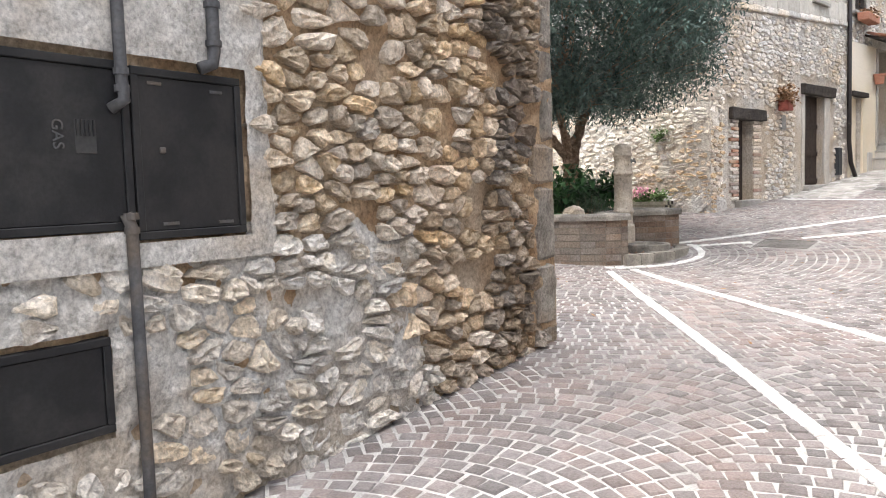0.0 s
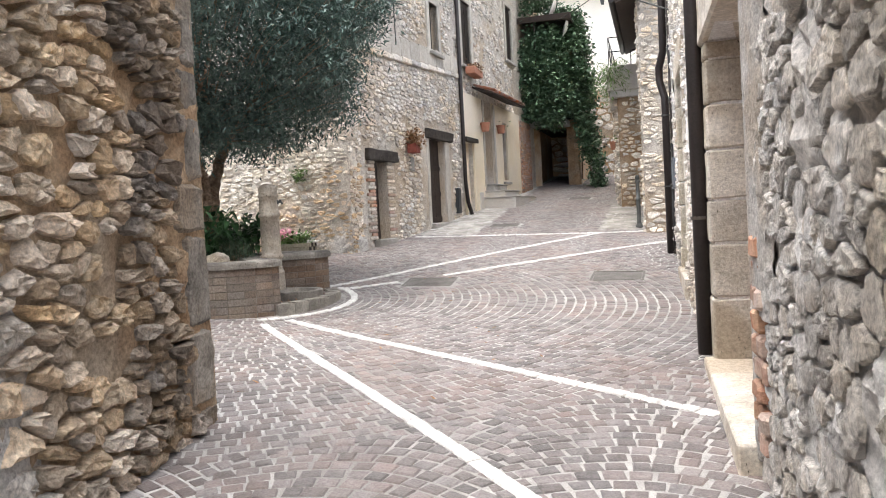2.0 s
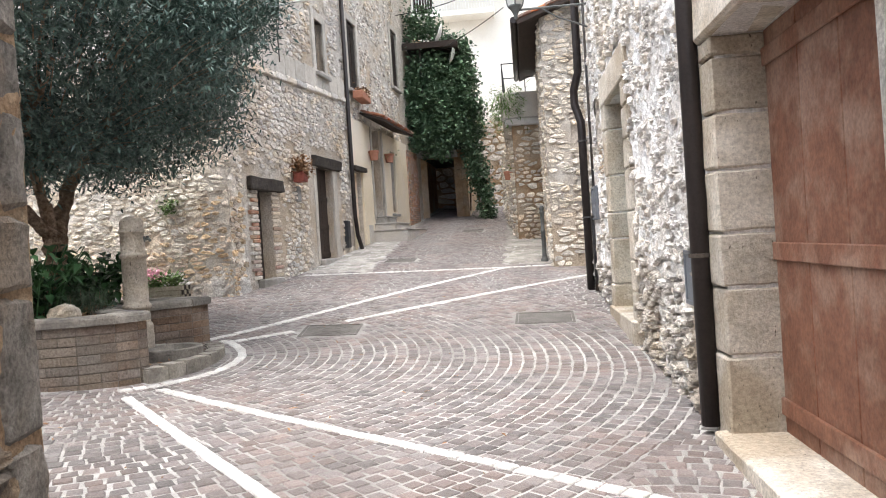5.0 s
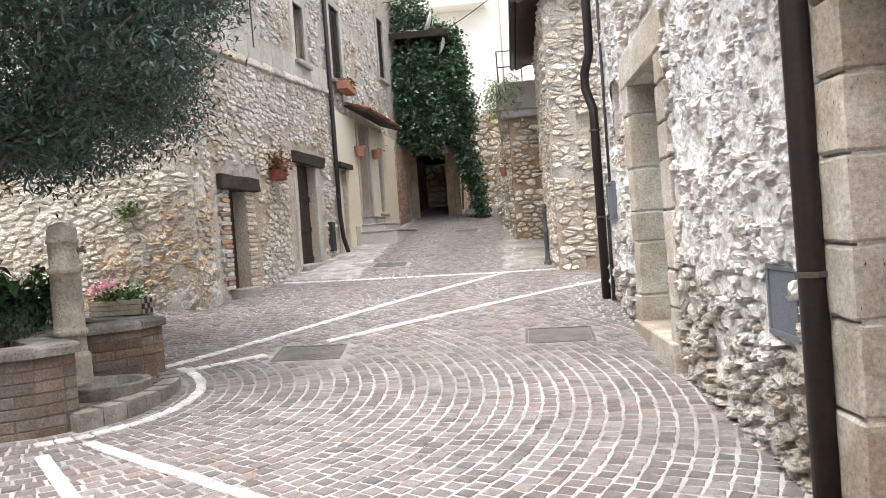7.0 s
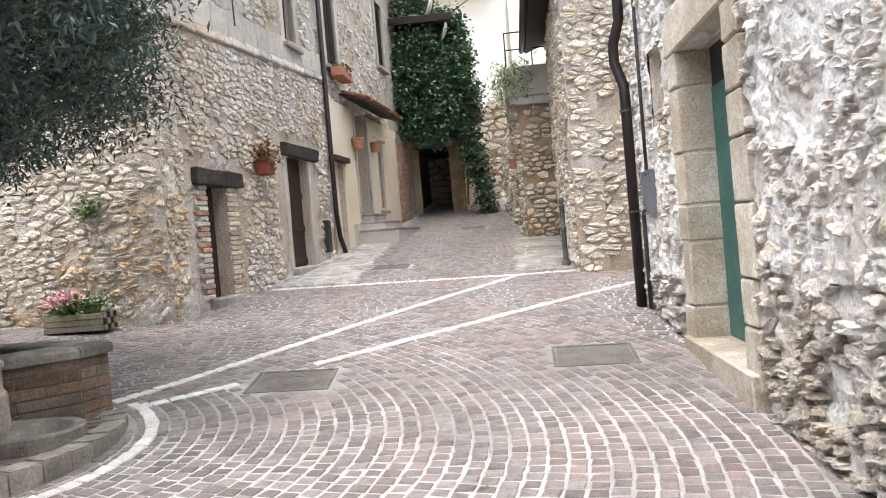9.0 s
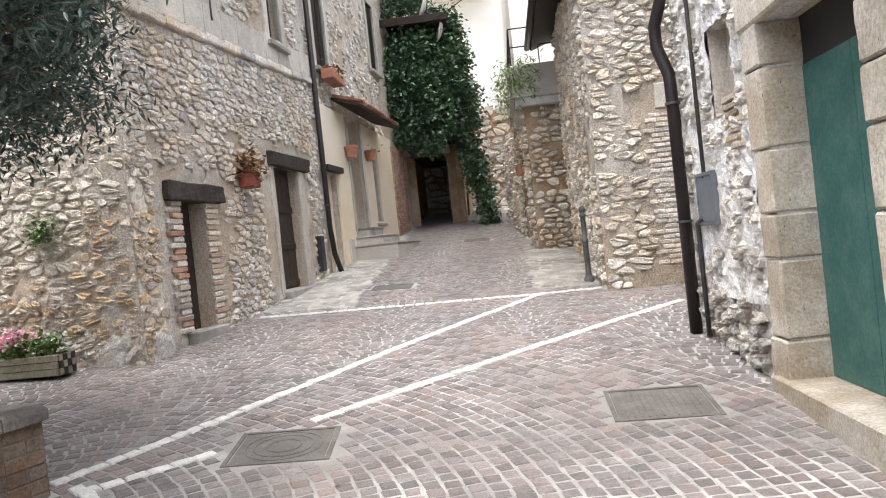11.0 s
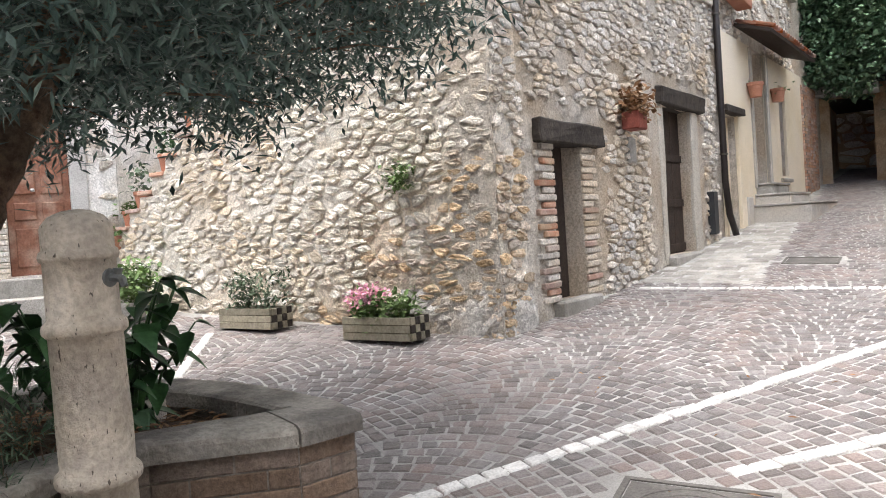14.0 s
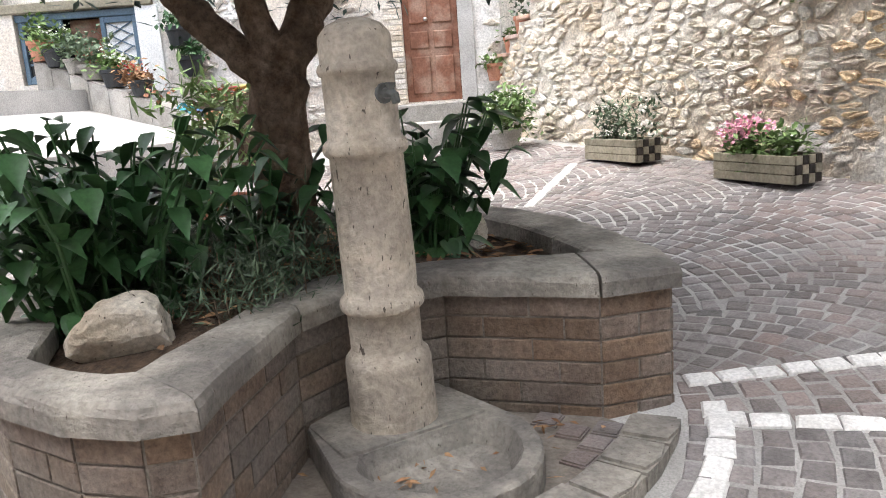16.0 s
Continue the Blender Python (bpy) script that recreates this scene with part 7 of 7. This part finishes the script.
def paved(x, y):
    if in_poly(x, y, wallo) or ((Vector((x, y)) - Vector((PCX, PCY))).length < PR and 8.3 < y < 10.1 and x > -5.4):
        return False
    for cx, cy, w, d, a in COVERS:
        c, s = math.cos(radians(a)), math.sin(radians(a))
        u, v = (x - cx) * c + (y - cy) * s, -(x - cx) * s + (y - cy) * c
        if abs(u) < w / 2 + 0.055 and abs(v) < d / 2 + 0.055:
            return False
    if y < 4.7 and x < -2.5 - 0.136 * (y + 1) + 0.05:
        return False
    if y > 13.45 and x < hx(y):
        return False
    if x > -0.13 and not 13.45 < y < 16.2:
        return False
    return not (y > 16.2 and x > -0.75) and not (y > 21.1 and x > -1.4 - 0.057 * (y - 21.1))


def pale(x, y):
    return y > 16.25 and (x < -4.3 - 0.03 * (y - 16.5) and y > 15.9 + 0.19 * (x + 5.4) or (x > -1.75 and y > 16.7))


def sett_mesh(name, material):
    verts = [(sx * 0.5, sy * 0.5, -0.025) for sx, sy in ((-1, -1), (1, -1), (1, 1), (-1, 1))] + [(sx * 0.5, sy * 0.5, -0.008) for sx, sy in ((-1, -1), (1, -1), (1, 1), (-1, 1))] + [(sx * 0.42, sy * 0.42, 0.0) for sx, sy in ((-1, -1), (1, -1), (1, 1), (-1, 1))]
    faces = [(0, 1, 5, 4), (1, 2, 6, 5), (2, 3, 7, 6), (3, 0, 4, 7), (4, 5, 9, 8), (5, 6, 10, 9), (6, 7, 11, 10), (7, 4, 8, 11), (8, 9, 10, 11)]
    me = bpy.data.meshes.new(name)
    me.from_pydata(verts, [], faces)
    me.materials.append(material)
    return me, verts, faces


class Paver:
    def __init__(self, name, material, near=None, limit=295, lift=0.0):
        self.lift = lift
        self.me, self.v, self.f = sett_mesh(name, material)
        self.name, self.mat, self.near, self.limit = name, material, near, limit
        self.verts, self.faces, self.made = [], [], 0

    def add(self, x, y, w, d, a):
        tx, ty = R.uniform(-0.03, 0.03), R.uniform(-0.03, 0.03)
        z = ground(x, y) + R.uniform(-0.003, 0.003) + self.lift
        gxs, gys = -0.033 + tx, (ground(x, y + 0.05) - ground(x, y - 0.05)) * 10 + ty
        if self.near and self.made < self.limit and self.near[0] < x < self.near[1] and self.near[2] < y < self.near[3]:
            ob = new(self.name, self.me)
            ob.parent = road
            ob.matrix_basis = pose(x, y, z, math.degrees(gys), -math.degrees(gxs), 0) @ pose(0, 0, 0, 0, 0, math.degrees(a)) @ Matrix.Diagonal((w, d, 1, 1))
            self.made += 1
            return
        c, s = math.cos(a), math.sin(a)
        b = len(self.verts)
        j = [(R.uniform(-0.007, 0.007), R.uniform(-0.007, 0.007)) for _ in range(4)]
        for i, (px, py, pz) in enumerate(self.v):
            px, py = px * w + j[i % 4][0], py * d + j[i % 4][1]
            ox, oy = c * px - s * py, s * px + c * py
            self.verts.append((x + ox, y + oy, z + pz + gxs * ox + gys * oy))
        self.faces += [tuple(b + q for q in f) for f in self.f]

    def done(self):
        ob = mesh_ob(self.name + "_paving", self.verts, self.faces, self.mat, road)
        tagged(ob, kind="stuff")


dark, white, slabs = Paver("sett", M["sett"], (-3.0, -1.2, 2.0, 4.2)), Paver("white_sett", M["white_sett"], (-4.6, -0.3, 3.0, 8.0), 200, 0.012), Paver("paving_slab", M["slab"], (-6, -4, 15, 21), 200)


def in_rings(x, y, rim=0.0):
    r, a = (Vector((x, y)) - RC).length, math.degrees(math.atan2(y - RC.y, x - RC.x))
    return 0.88 < r < 5.8 - rim and -75 + rim * 8 < a < 62 - rim * 8 and x < -0.15


TW, TD_ = 0.112, 0.112
r = 0.92
while r < 5.8:
    k = int(2 * math.pi * r / TW)
    ph = R.random()
    for i in range(k):
        a = 2 * math.pi * (i + ph) / k
        x, y = RC.x + r * math.cos(a), RC.y + r * math.sin(a)
        if in_rings(x, y) and paved(x, y) :
            dark.add(x, y, TW - 0.014, TD_ - 0.015, a + math.pi / 2)
    r += TD_
ARC_W, ARC_H = 1.35, 0.26  # the field is laid in segmental arches
y = 0.3
while y < 33:
    x = -11.5 + R.random() * TW
    lo, hi = (-11.5, 3.0) if y < 17 else (-6.2, 0.0)
    while x < hi:
        u = 2 * ((x / ARC_W) % 1.0) - 1
        ya, tilt = y + ARC_H * (1 - u * u), math.atan(-4 * ARC_H * u / ARC_W)
        w = TW * R.uniform(0.88, 1.15) * math.cos(tilt)
        if x > lo and paved(x, ya) and not in_rings(x, ya, 0.05) and not pale(x, ya) and (Vector((x, ya)) - RC).length > 1.3:
            dark.add(x, ya, w / math.cos(tilt) - 0.013, TD_ * math.cos(tilt) - 0.014, tilt + R.uniform(-0.04, 0.04))
        x += w
    y += TD_
y = 15.5
while y < 27:
    x = -6.0 + R.random() * 0.2
    while x < 0:
        w = 0.2 * R.uniform(0.7, 1.5)
        if pale(x, y) and paved(x, y) and not near_line(x, y, 0.12):
            slabs.add(x, y, w - 0.015, 0.155, R.uniform(-0.1, 0.1))
        x += w
    y += 0.17
for a, b in LINES:
    a, b = Vector(a), Vector(b)
    k = max(1, int((b - a).length / 0.125))
    ang = math.atan2(b.y - a.y, b.x - a.x)
    for i in range(k):
        p = a + (b - a) * (i + 0.5) / k
        white.add(p.x, p.y, (b - a).length / k - 0.010, 0.086, ang)
for i in range(21):
    a = radians(-50 + i * 5.0)
    white.add(RC.x + RING * math.cos(a), RC.y + RING * math.sin(a), 0.112, 0.088, a + math.pi / 2)
for pv in (dark, white, slabs):
    pv.done()
for i, (cx, cy, w, d, a) in enumerate(COVERS):
    t = thing("manhole_cover", pose(cx, cy, ground(cx, cy) + 0.003, math.degrees(math.atan((ground(cx, cy + 0.3) - ground(cx, cy - 0.3)) / 0.6)), -math.degrees(math.atan((ground(cx + 0.3, cy) - ground(cx - 0.3, cy)) / 0.6)), 0) @ pose(0, 0, 0, 0, 0, a), "square grey iron access cover flush with the setts", "manhole cover")
    part("frame", ring_bm([(-w / 2, -d / 2), (w / 2, -d / 2), (w / 2, d / 2), (-w / 2, d / 2)], [(-w / 2 + 0.03, -d / 2 + 0.03), (w / 2 - 0.03, -d / 2 + 0.03), (w / 2 - 0.03, d / 2 - 0.03), (-w / 2 + 0.03, d / 2 - 0.03)], -0.04, 0.0), M["cover_iron"], t)
    part("lid", box_bm(-w / 2 + 0.034, w / 2 - 0.034, -d / 2 + 0.034, d / 2 - 0.034, -0.04, -0.006, 0.004), M["cover_iron"], t)
    if i == 1:
        for rr in (0.26, 0.2, 0.12):
            part("ring", lathe_bm([(rr - 0.012, -0.014), (rr - 0.011, -0.003), (rr - 0.006, -0.001), (rr - 0.001, -0.003), (rr, -0.014)], 36), M["cover_iron"], t)
    else:
        k = int(w / 0.05)
        for j in range(1, k):
            part("tread_bar", box_bm(-w / 2 + 0.05 + j * (w - 0.1) / k - 0.008, -w / 2 + 0.05 + j * (w - 0.1) / k + 0.008, -d / 2 + 0.06, d / 2 - 0.06, -0.006, -0.002), M["cover_iron"], t)
